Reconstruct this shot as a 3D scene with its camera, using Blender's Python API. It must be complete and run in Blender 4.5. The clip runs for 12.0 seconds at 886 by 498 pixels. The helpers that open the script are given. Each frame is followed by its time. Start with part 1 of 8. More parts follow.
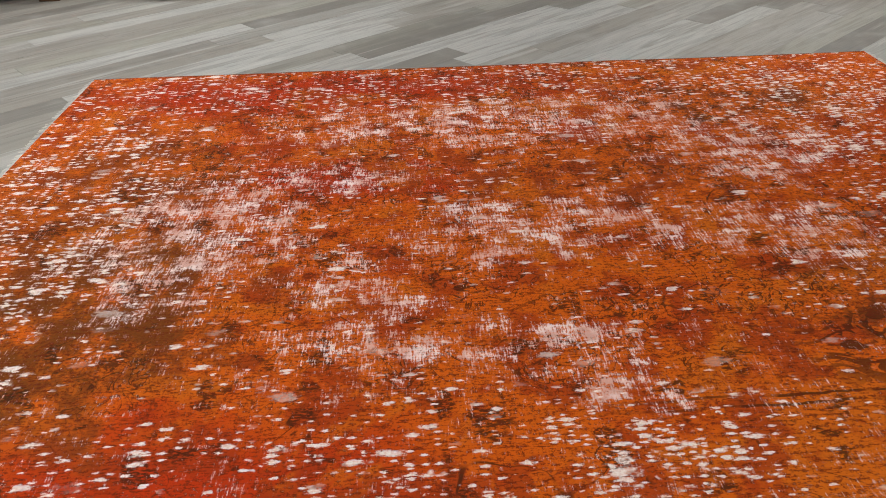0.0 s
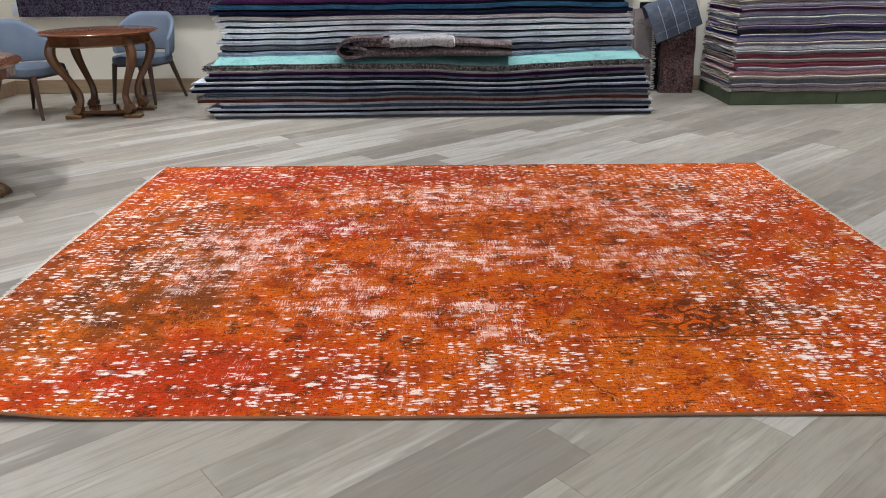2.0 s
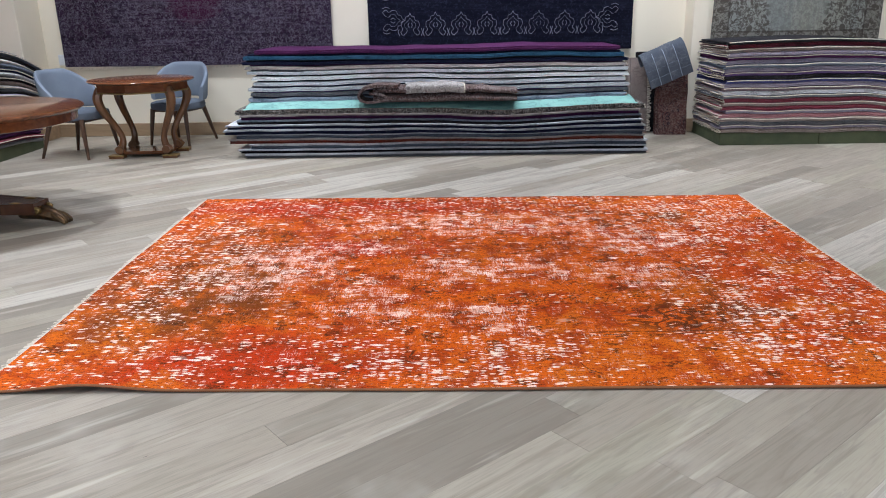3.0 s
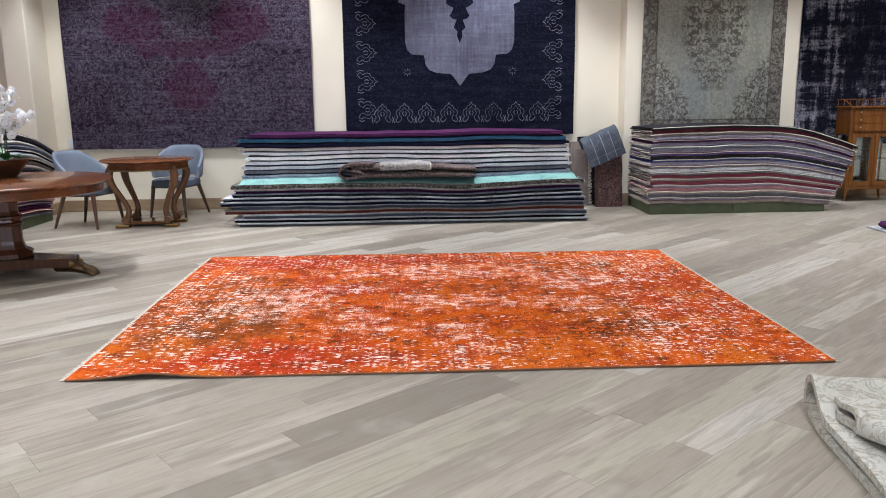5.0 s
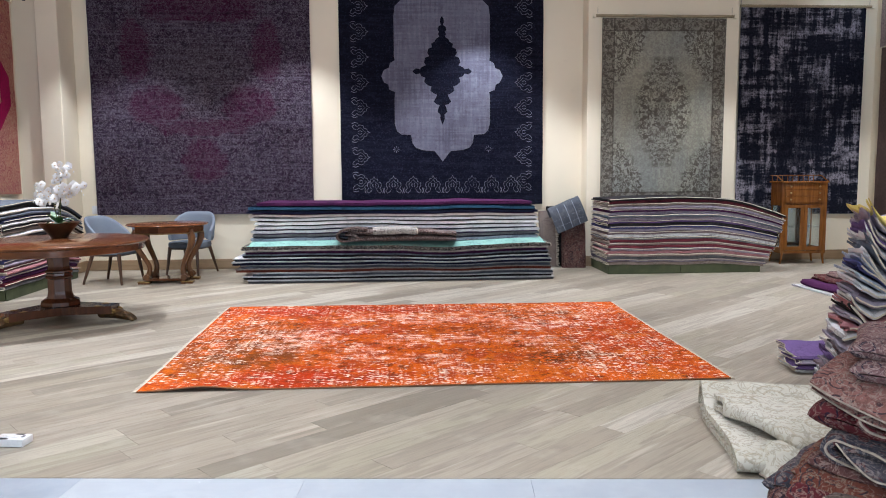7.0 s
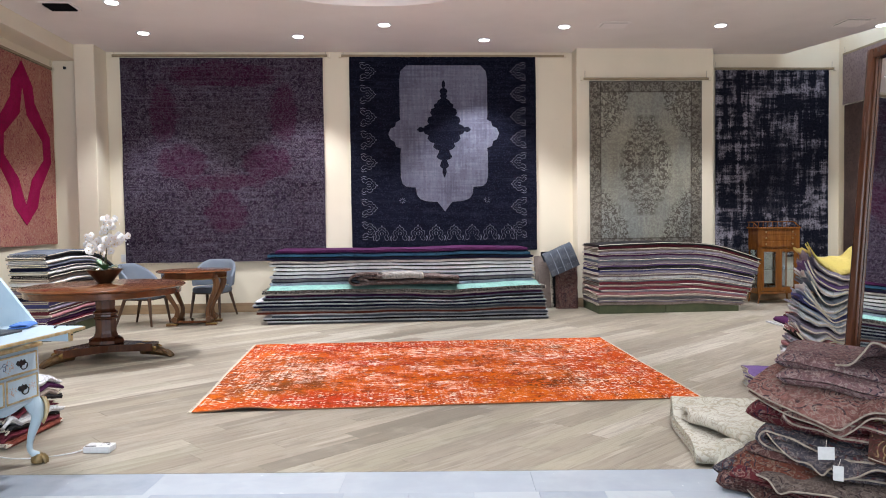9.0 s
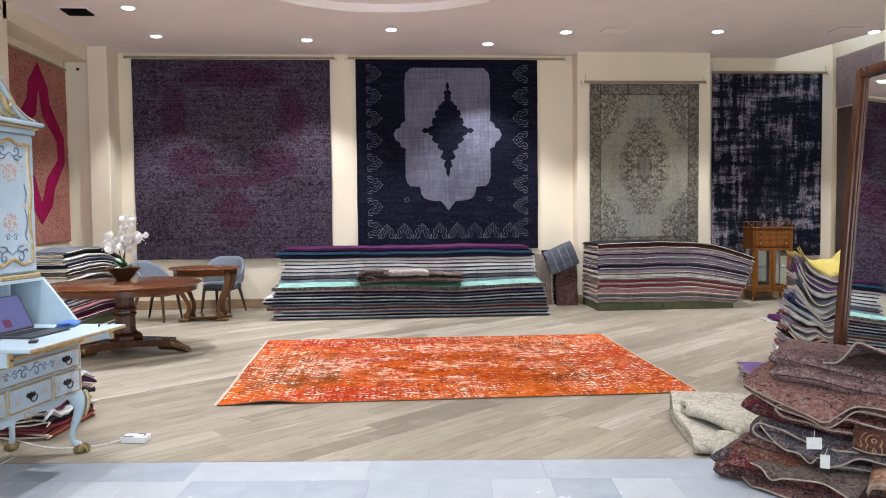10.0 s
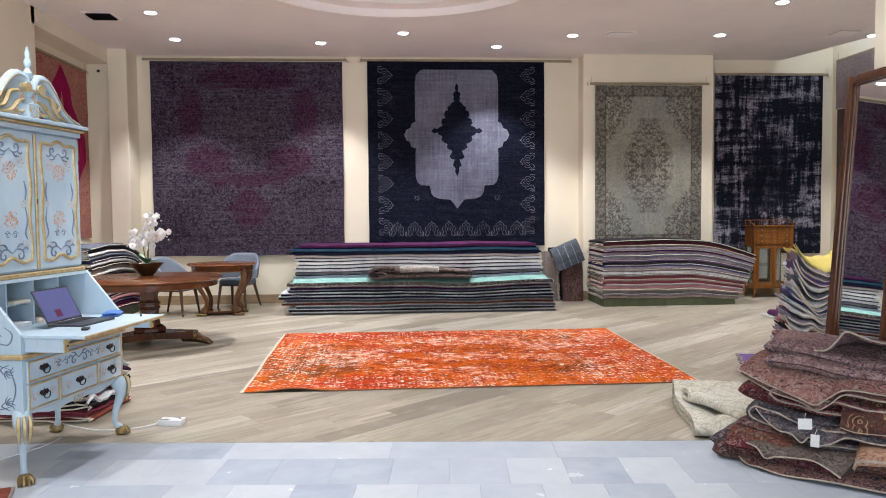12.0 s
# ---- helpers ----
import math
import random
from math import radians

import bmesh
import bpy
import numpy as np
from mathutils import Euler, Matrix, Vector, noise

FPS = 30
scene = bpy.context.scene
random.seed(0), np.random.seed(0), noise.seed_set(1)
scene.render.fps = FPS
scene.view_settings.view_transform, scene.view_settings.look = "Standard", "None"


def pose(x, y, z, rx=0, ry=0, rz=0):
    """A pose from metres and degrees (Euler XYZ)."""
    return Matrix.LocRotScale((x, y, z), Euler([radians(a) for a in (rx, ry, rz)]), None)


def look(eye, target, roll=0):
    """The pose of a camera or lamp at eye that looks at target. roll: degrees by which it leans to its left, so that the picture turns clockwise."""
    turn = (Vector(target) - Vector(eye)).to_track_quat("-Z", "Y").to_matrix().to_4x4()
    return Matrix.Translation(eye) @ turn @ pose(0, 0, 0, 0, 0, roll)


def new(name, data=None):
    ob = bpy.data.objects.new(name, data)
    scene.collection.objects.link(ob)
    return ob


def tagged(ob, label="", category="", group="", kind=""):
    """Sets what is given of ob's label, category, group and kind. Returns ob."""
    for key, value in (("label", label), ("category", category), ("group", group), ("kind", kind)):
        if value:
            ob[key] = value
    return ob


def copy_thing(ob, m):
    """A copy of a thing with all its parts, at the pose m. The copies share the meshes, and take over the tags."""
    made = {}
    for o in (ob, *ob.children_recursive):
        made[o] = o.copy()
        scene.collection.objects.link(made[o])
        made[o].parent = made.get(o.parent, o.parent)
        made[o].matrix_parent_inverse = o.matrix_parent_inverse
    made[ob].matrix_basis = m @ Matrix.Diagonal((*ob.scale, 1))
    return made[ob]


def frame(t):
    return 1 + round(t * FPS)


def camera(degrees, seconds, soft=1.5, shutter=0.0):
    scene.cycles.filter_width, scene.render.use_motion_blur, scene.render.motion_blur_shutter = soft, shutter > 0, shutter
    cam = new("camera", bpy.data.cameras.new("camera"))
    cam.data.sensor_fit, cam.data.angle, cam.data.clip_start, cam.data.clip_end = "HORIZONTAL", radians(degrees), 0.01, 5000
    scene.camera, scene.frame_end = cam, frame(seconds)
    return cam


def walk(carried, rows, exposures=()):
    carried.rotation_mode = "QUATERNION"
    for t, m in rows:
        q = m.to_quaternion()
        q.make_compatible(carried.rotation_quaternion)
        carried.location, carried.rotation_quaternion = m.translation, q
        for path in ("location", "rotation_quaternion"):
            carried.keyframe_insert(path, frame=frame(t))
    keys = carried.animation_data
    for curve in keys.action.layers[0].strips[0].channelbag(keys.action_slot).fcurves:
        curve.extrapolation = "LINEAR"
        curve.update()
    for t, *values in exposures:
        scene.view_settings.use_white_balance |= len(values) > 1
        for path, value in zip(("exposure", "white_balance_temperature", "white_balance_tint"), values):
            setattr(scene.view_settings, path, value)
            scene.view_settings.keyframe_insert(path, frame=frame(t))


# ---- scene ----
cam = camera(61.6, 12.0, soft=1.0)
PATH = [
    (0, (0.295, -0.007, 1.299), (0.352, 1.682, 0.229), -1.9),
    (0.5, (0.419, -0.29, 1.316), (0.452, 1.456, 0.341), -1.1),
    (1, (0.428, -0.594, 1.331), (0.454, 1.207, 0.461), -0.8),
    (1.5, (0.497, -0.899, 1.354), (0.505, 0.938, 0.563), -0.7),
    (2, (0.563, -1.186, 1.335), (0.556, 0.678, 0.61), -0.8),
    (2.5, (0.521, -1.501, 1.346), (0.5, 0.382, 0.673), -1.0),
    (3, (0.532, -1.741, 1.376), (0.504, 0.163, 0.766), -1.0),
    (3.2, (0.539, -1.811, 1.362), (0.521, 0.101, 0.776), -0.8),
    (4.8, (0.465, -2.723, 1.358), (0.519, -0.764, 0.958), -0.6),
    (5, (0.477, -2.836, 1.361), (0.549, -0.876, 0.975), -0.8),
    (5.5, (0.446, -3.149, 1.386), (0.552, -1.181, 1.042), -1.0),
    (6, (0.383, -3.458, 1.404), (0.505, -1.484, 1.105), -0.9),
    (6.5, (0.424, -3.777, 1.409), (0.548, -1.797, 1.155), -0.7),
    (7, (0.389, -4.039, 1.419), (0.514, -2.054, 1.213), -0.4),
    (8.8, (0.251, -4.858, 1.452), (0.381, -2.864, 1.3685), -0.8),
    (9, (0.228, -4.923, 1.449), (0.365, -2.929, 1.369), -0.8),
    (9.5, (0.106, -5.108, 1.469), (0.256, -3.115, 1.384), -0.6),
    (10, (0.067, -5.227, 1.529), (0.217, -3.235, 1.433), -0.6),
    (10.5, (0.095, -5.324, 1.545), (0.234, -3.332, 1.438), -0.6),
    (11, (0.107, -5.406, 1.524), (0.237, -3.413, 1.412), -0.8),
    (11.5, (0.023, -5.489, 1.528), (0.153, -3.496, 1.421), -0.7),
    (12, (-0.054, -5.555, 1.53), (0.087, -3.562, 1.429), -0.5),
]
walk(cam, [(t, look(eye, target, roll)) for t, eye, target, roll in PATH],
     [(0, -0.78, 5700, 5), (1.5, -0.53, 5700, 7), (3.0, -0.25, 5600, 9), (5.5, -0.13, 5850, 10), (7.5, 0.0, 5950, 10), (9.0, 0.04, 6150, 11), (12.0, 0.0, 6270, 11)])

# ---- world, sun-free interior light, exposure ----
world = bpy.data.worlds.new("world")
scene.world = world
world.use_nodes = True
world.node_tree.nodes["Background"].inputs[0].default_value = (0.75, 0.85, 1.0, 1)
world.node_tree.nodes["Background"].inputs[1].default_value = 0.4

CEIL = 4.15
WALL = 7.2
# recessed downlights: x, y on the ceiling
# the last seven are unseen, added to brighten the near half of the room
DOWN = [(-3.13, 4.5), (-3.24, 6.0), (-1.09, 6.17), (0.17, 5.5), (1.67, 6.35), (2.71, 5.56), (4.94, 5.46), (4.95, 3.7),
        (7.3, 5.4), (-2.6, 3.25), (3.0, 1.6), (-0.3, 0.4), (-1.9, -1.7), (-3.1, 0.6), (5.4, 1.2), (0.4, -3.4), (2.35, -1.35)]


def spot(x, y, watts, colour=(1.0, 0.985, 0.965), angle=90):
    d = bpy.data.lights.new("downlight_lamp", "SPOT")
    d.energy, d.color, d.spot_size, d.spot_blend, d.shadow_soft_size = watts, colour, radians(angle), 0.55, 0.03
    ob = new("downlight_lamp", d)
    ob.location = (x, y, CEIL - 0.03)
    return ob


for x, y in DOWN:
    spot(x, y, 480 if (x, y) == (-2.6, 3.25) else 530 if (x, y) == (-0.3, 0.4) else 95 if (x, y) == (2.35, -1.35) else 240 if (x, y) == (0.4, -3.4) else 315)


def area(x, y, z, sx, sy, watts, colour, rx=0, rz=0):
    d = bpy.data.lights.new("cool_area_lamp", "AREA")
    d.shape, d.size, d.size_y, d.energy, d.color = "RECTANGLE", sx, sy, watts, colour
    ob = new("cool_area_lamp", d)
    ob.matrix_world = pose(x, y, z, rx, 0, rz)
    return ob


# added cool fill from an assumed, unseen shop window, tilted up to brighten the ceiling
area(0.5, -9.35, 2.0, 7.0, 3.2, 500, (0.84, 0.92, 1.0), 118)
# cool strip in the raised ceiling along the side wall
area(7.5, 5.6, 4.72, 0.12, 2.6, 12, (0.75, 0.88, 1.0), 0)

# ---- materials ----


def mat(name, rough=0.7, metal=0.0, spec=0.4):
    m = bpy.data.materials.new(name)
    m.use_nodes = True
    b = m.node_tree.nodes["Principled BSDF"]
    b.inputs["Roughness"].default_value = rough
    b.inputs["Metallic"].default_value = metal
    b.inputs["Specular IOR Level"].default_value = spec
    return m


class G:
    """Short hand for building a node graph in one material."""

    def __init__(self, m):
        self.m, self.t = m, m.node_tree
        self.b = self.t.nodes["Principled BSDF"]

    def put(self, sock, v):
        if isinstance(v, bpy.types.NodeSocket):
            self.t.links.new(v, sock)
        elif isinstance(v, (tuple, list)) and len(v) == 3 and sock.type == "RGBA":
            sock.default_value = (*v, 1)
        else:
            sock.default_value = v

    def node(self, kind, **kw):
        n = self.t.nodes.new(kind)
        for k, v in kw.items():
            self.put(n.inputs[k], v)
        return n

    def coord(self, which="Object", scale=(1, 1, 1), loc=(0, 0, 0), rot=(0, 0, 0)):
        c = self.t.nodes.new("ShaderNodeTexCoord")
        mp = self.node("ShaderNodeMapping", Vector=c.outputs[which], Scale=scale, Location=loc, Rotation=[radians(a) for a in rot])
        return mp.outputs[0]

    def noise(self, vec, scale, detail=3.0, rough=0.55, dist=0.0):
        return self.node("ShaderNodeTexNoise", Vector=vec, Scale=scale, Detail=detail, Roughness=rough, Distortion=dist).outputs["Fac"]

    def voro(self, vec, scale, out="Distance", feature="F1", rand=1.0):
        n = self.node("ShaderNodeTexVoronoi", Vector=vec, Scale=scale, Randomness=rand)
        n.feature = feature
        return n.outputs[out]

    def math(self, op, a, b=0.0, c=0.0, clamp=False):
        n = self.t.nodes.new("ShaderNodeMath")
        n.operation, n.use_clamp = op, clamp
        for s, v in zip(n.inputs, (a, b, c)):
            self.put(s, v)
        return n.outputs[0]

    def step(self, v, lo, hi):
        """0 below lo, 1 above hi, smooth between (lo may exceed hi to turn it round)."""
        n = self.node("ShaderNodeMapRange", Value=v)
        n.interpolation_type = "SMOOTHSTEP"
        flip = lo > hi
        for k, x in (("From Min", min(lo, hi)), ("From Max", max(lo, hi)), ("To Min", 1.0 if flip else 0.0), ("To Max", 0.0 if flip else 1.0)):
            n.inputs[k].default_value = x
        return n.outputs[0]

    def mix(self, f, a, b, mode="MIX"):
        n = self.t.nodes.new("ShaderNodeMix")
        n.data_type, n.blend_type = "RGBA", mode
        self.put(n.inputs["Factor"], f)
        self.put(n.inputs["A"], a) if False else self.put(n.inputs[6], a)
        self.put(n.inputs[7], b)
        return n.outputs[2]

    def sep(self, vec):
        return self.node("ShaderNodeSeparateXYZ", Vector=vec).outputs

    def bump(self, h, strength=0.3, dist=0.01):
        n = self.node("ShaderNodeBump", Height=h, Strength=strength, Distance=dist)
        self.t.links.new(n.outputs[0], self.b.inputs["Normal"])

    def colour(self, c):
        self.put(self.b.inputs["Base Color"], c)

    def rough(self, r):
        self.put(self.b.inputs["Roughness"], r)

    def rnd(self):
        return self.t.nodes.new("ShaderNodeObjectInfo").outputs["Random"]


def m_plain(name, c, c2=None, rough=0.6, scale=6.0, metal=0.0, bump=0.1, bscale=60.0, spec=0.4):
    """A surface with two scales of variation."""
    m = mat(name, rough, metal, spec)
    g = G(m)
    v = g.coord()
    c2 = c2 or tuple(x * 0.8 for x in c)
    big, fine = g.noise(v, scale, 4), g.noise(v, bscale, 3)
    col = g.mix(g.step(big, 0.3, 0.7), c, c2)
    g.colour(g.mix(g.math("MULTIPLY", g.step(fine, 0.35, 0.75), 0.35), col, tuple(x * 0.72 for x in c)))
    g.rough(g.math("MULTIPLY_ADD", big, 0.2, rough - 0.1))
    g.bump(fine, bump, 0.004)
    return m


def m_wood(name, c, c2, rough=0.3, axis=0, scale=1.0):
    m = mat(name, rough)
    g = G(m)
    s = [22.0, 22.0, 22.0]
    s[axis] = 1.6
    v = g.coord(scale=tuple(a * scale for a in s))
    n = g.noise(v, 1.0, 5, 0.6, 0.6)
    n2 = g.noise(g.coord(), 3.0, 3)
    col = g.mix(g.step(n, 0.3, 0.7), c, c2)
    g.colour(g.mix(g.math("MULTIPLY", g.step(n2, 0.4, 0.75), 0.5), col, tuple(x * 0.55 for x in c2)))
    g.rough(g.math("MULTIPLY_ADD", n, 0.15, rough - 0.07))
    g.bump(n, 0.06, 0.002)
    return m


def m_floor(joined=False):
    """Bleached oak boards, each with its own tone and grain."""
    m = mat("oak_floor", 0.38, 0, 0.5)
    g = G(m)
    r = g.t.nodes.new("ShaderNodeNewGeometry").outputs["Random Per Island"] if joined else g.rnd()
    shift = g.node("ShaderNodeCombineXYZ", X=g.math("MULTIPLY", r, 37.0), Y=g.math("MULTIPLY", r, 91.0), Z=0.0).outputs[0]
    c = g.t.nodes.new("ShaderNodeTexCoord").outputs["Object"]
    add = g.t.nodes.new("ShaderNodeVectorMath")
    g.t.links.new(c, add.inputs[0]), g.t.links.new(shift, add.inputs[1])
    v1 = g.node("ShaderNodeMapping", Vector=add.outputs[0], Scale=(1.3, 16, 1)).outputs[0]
    v2 = g.node("ShaderNodeMapping", Vector=add.outputs[0], Scale=(5, 160, 1)).outputs[0]
    broad = g.noise(v1, 1.0, 4, 0.6, 1.4)
    fine = g.noise(v2, 1.0, 3, 0.6)
    blot = g.noise(add.outputs[0], 3.5, 3)
    ring = g.math("FRACT", g.math("MULTIPLY", broad, 7.0))
    r2 = g.math("FRACT", g.math("MULTIPLY", r, 7.3))
    r3 = g.math("FRACT", g.math("MULTIPLY", r, 23.7))
    tone = g.mix(r, (0.295, 0.255, 0.200), (0.360, 0.315, 0.254))
    tone = g.mix(g.step(r2, 0.62, 0.95), tone, (0.225, 0.195, 0.155))
    tone = g.mix(g.step(r3, 0.66, 0.90), tone, (0.46, 0.42, 0.355))
    tone = g.mix(g.math("MULTIPLY", g.step(g.math("FRACT", g.math("MULTIPLY", r, 41.0)), 0.7, 1.0), 0.4), tone, (0.37, 0.35, 0.25))
    tone = g.mix(g.math("MULTIPLY", g.step(broad, 0.42, 0.68), 0.55), tone, (0.175, 0.147, 0.113))
    tone = g.mix(g.math("MULTIPLY", g.math("MULTIPLY", g.step(ring, 0.62, 0.98), g.step(blot, 0.35, 0.6)), 0.3), tone, (0.18, 0.16, 0.145))
    tone = g.mix(g.math("MULTIPLY", g.step(fine, 0.46, 0.70), 0.28), tone, (0.17, 0.143, 0.112))
    tone = g.mix(g.math("MULTIPLY", g.step(blot, 0.5, 0.78), 0.4), tone, (0.44, 0.40, 0.34))
    limed = g.noise(g.node("ShaderNodeMapping", Vector=add.outputs[0], Scale=(0.9, 12, 1)).outputs[0], 1.0, 3, 0.6)
    tone = g.mix(g.math("MULTIPLY", g.step(limed, 0.58, 0.70), 0.42), tone, (0.56, 0.51, 0.43))
    knot = g.noise(g.node("ShaderNodeMapping", Vector=add.outputs[0], Scale=(9, 30, 1)).outputs[0], 1.0, 2)
    tone = g.mix(g.step(knot, 0.765, 0.80), tone, (0.10, 0.08, 0.065))
    g.colour(tone)
    g.rough(g.math("MULTIPLY_ADD", fine, 0.2, 0.27))
    g.bump(g.math("MULTIPLY_ADD", fine, 0.6, broad), 0.12, 0.002)
    return m


def m_marble():
    m = mat("grey_marble", 0.2, 0, 0.5)
    g = G(m)
    r = g.rnd()
    shift = g.node("ShaderNodeCombineXYZ", X=g.math("MULTIPLY", r, 53.0), Y=g.math("MULTIPLY", r, 17.0), Z=0.0).outputs[0]
    c = g.t.nodes.new("ShaderNodeTexCoord").outputs["Object"]
    add = g.t.nodes.new("ShaderNodeVectorMath")
    g.t.links.new(c, add.inputs[0]), g.t.links.new(shift, add.inputs[1])
    v = add.outputs[0]
    vein = g.math("ABSOLUTE", g.math("SUBTRACT", g.noise(v, 2.0, 5, 0.55, 1.2), 0.5))
    cloud = g.noise(v, 4.0, 5, 0.6)
    tone = g.mix(r, (0.285, 0.325, 0.385), (0.45, 0.475, 0.51))
    tone = g.mix(g.math("MULTIPLY", g.step(cloud, 0.3, 0.75), 0.35), tone, (0.47, 0.505, 0.55))
    tone = g.mix(g.math("MULTIPLY", g.step(vein, 0.06, 0.0), 0.22), tone, (0.36, 0.40, 0.46))
    tone = g.mix(g.math("MULTIPLY", g.step(g.noise(v, 45, 4, 0.7), 0.5, 0.8), 0.2), tone, (0.42, 0.44, 0.47))
    g.colour(tone)
    g.rough(g.math("MULTIPLY_ADD", cloud, 0.2, 0.14))
    return m


def m_wall(name, c):
    m = mat(name, 0.75, 0, 0.3)
    g = G(m)
    v = g.coord()
    a, b = g.noise(v, 0.8, 3), g.noise(v, 90, 2)
    col = g.mix(g.step(a, 0.3, 0.7), c, tuple(x * 0.93 for x in c))
    g.colour(g.mix(g.math("MULTIPLY", g.step(g.noise(v, 9, 4), 0.62, 0.8), 0.25), col, tuple(x * 0.85 for x in c)))
    g.bump(b, 0.08, 0.002)
    return m


def weave(g, v, strength=0.5):
    """Pile and weft relief shared by all rugs."""
    f = g.noise(v, 260, 2)
    g.bump(f, strength, 0.004)
    g.b.inputs["Sheen Weight"].default_value = 0.0
    g.b.inputs["Specular IOR Level"].default_value = 0.06
    return f


def blob(g, x, y, cx, cy, rx, ry):
    """1 in the middle of an ellipse, falling to 0 at its rim."""
    a = g.math("POWER", g.math("DIVIDE", g.math("SUBTRACT", x, cx), rx), 2.0)
    b = g.math("POWER", g.math("DIVIDE", g.math("SUBTRACT", y, cy), ry), 2.0)
    return g.step(g.math("ADD", a, b), 1.0, 0.1)


def most(g, *fs):
    f = fs[0]
    for q in fs[1:]:
        f = g.math("MAXIMUM", f, q)
    return f


def m_orange():
    """The overdyed orange rug with its bald white flecks; x along the long side, y across, from one corner."""
    m = mat("overdyed_orange_rug", 0.95, 0, 0.08)
    g = G(m)
    v = g.coord()
    x, y, z = g.sep(v)
    weft = g.noise(g.coord(scale=(26, 120, 1)), 1.0, 4, 0.75)
    yarn = g.noise(g.coord(scale=(150, 20, 1)), 1.0, 4, 0.75)
    grit = g.noise(v, 90, 5, 0.85)
    big = g.noise(v, 1.5, 4, 0.6)
    mid = g.noise(v, 6.0, 5, 0.65)
    warp = g.node("ShaderNodeTexNoise", Vector=v, Scale=5.0, Detail=4.0)
    wx = g.math("MULTIPLY_ADD", g.sep(warp.outputs["Color"])[0], 0.6, g.math("SUBTRACT", x, 0.3))
    wy = g.math("MULTIPLY_ADD", g.sep(warp.outputs["Color"])[1], 0.5, g.math("SUBTRACT", y, 0.25))
    # dye: red towards the borders, amber in the field
    red = most(g, blob(g, wx, wy, 1.1, 2.75, 1.5, 0.35), blob(g, wx, wy, 1.0, 0.25, 1.0, 0.42), blob(g, wx, wy, 1.40, 1.78, 0.6, 0.24), g.math("MULTIPLY", blob(g, wx, wy, 3.7, 1.3, 0.5, 1.3), 0.6), g.math("MULTIPLY", g.step(big, 0.52, 0.66), 0.6))
    col = g.mix(g.math("MULTIPLY", red, 0.92), (0.59, 0.102, 0.002), (0.42, 0.026, 0.003))
    amber = most(g, g.step(g.noise(v, 2.3, 4, 0.65, 0.6), 0.52, 0.62), blob(g, wx, wy, 2.75, 0.3, 0.5, 0.35), blob(g, wx, wy, 0.35, 0.55, 0.5, 0.5))
    col = g.mix(g.math("MULTIPLY", amber, 0.7), col, (0.55, 0.125, 0.004))
    col = g.mix(g.math("MULTIPLY", g.step(mid, 0.49, 0.58), 0.7), col, (0.33, 0.032, 0.004))
    # remains of the first dye
    dark = most(g, blob(g, wx, wy, 0.72, 0.95, 0.6, 0.55), blob(g, wx, wy, 3.1, 0.80, 0.45, 0.42), blob(g, wx, wy, 3.15, 2.4, 0.7, 0.25), g.math("MULTIPLY", blob(g, wx, wy, 2.2, 1.7, 0.9, 0.5), 0.5), 0.1)
    dark = g.math("MULTIPLY", dark, g.step(g.math("ADD", g.math("MULTIPLY", mid, 0.5), g.math("MULTIPLY", grit, 0.5)), 0.44, 0.56))
    col = g.mix(g.math("MULTIPLY", dark, 0.75), col, (0.10, 0.040, 0.008))
    old = g.math("MULTIPLY", most(g, blob(g, wx, wy, 0.5, 1.05, 0.75, 0.85), g.math("MULTIPLY", blob(g, wx, wy, 0.5, 1.75, 0.6, 0.7), 0.8)), g.step(mid, 0.34, 0.54))
    col = g.mix(g.math("MULTIPLY", old, 0.72), col, (0.15, 0.045, 0.006))
    # drawn outlines of the old pattern: small flowers in the field, two guard stripes and a scroll in the border
    l1 = g.math("ABSOLUTE", g.math("SUBTRACT", g.noise(v, 2.6, 2, 0.4, 1.2), 0.5))
    l2 = g.math("ABSOLUTE", g.math("SUBTRACT", g.noise(v, 11.0, 3, 0.55, 1.6), 0.5))
    field = g.math("MULTIPLY", g.step(y, 0.5, 0.6), g.math("MULTIPLY", g.step(x, 0.6, 0.8), g.step(x, 3.4, 3.2)))
    draw = g.math("MAXIMUM", g.math("MULTIPLY", g.step(l1, 0.006, 0.002), g.step(g.noise(v, 5.0, 3), 0.52, 0.62)), g.math("MULTIPLY", g.math("MULTIPLY", g.step(l2, 0.030, 0.008), field), g.step(g.noise(v, 2.6, 3), 0.42, 0.56)))
    scroll = g.math("MULTIPLY", blob(g, x, y, 2.95, 0.66, 0.42, 0.22), g.step(g.math("ABSOLUTE", g.math("SUBTRACT", g.noise(v, 6.5, 2, 0.4, 2.2), 0.5)), 0.075, 0.045))
    wavy = g.math("MULTIPLY_ADD", g.noise(v, 9.0, 3), 0.03, y)
    stripe = g.math("MAXIMUM", g.step(g.math("ABSOLUTE", g.math("SUBTRACT", wavy, 0.485)), 0.006, 0.003), g.step(g.math("ABSOLUTE", g.math("SUBTRACT", wavy, 0.515)), 0.006, 0.003))
    stripe = g.math("MULTIPLY", stripe, g.math("MULTIPLY", g.step(x, 1.9, 2.5), g.step(g.noise(v, 7.0, 3), 0.36, 0.5)))
    motif = g.math("MULTIPLY", g.step(g.noise(v, 8.5, 3, 0.5, 0.5), 0.59, 0.64), g.step(g.noise(g.coord(scale=(40, 110, 1)), 1.0, 3, 0.7), 0.44, 0.52))
    col = g.mix(g.math("MULTIPLY", most(g, draw, motif, scroll, stripe), 0.85), col, (0.030, 0.013, 0.005))
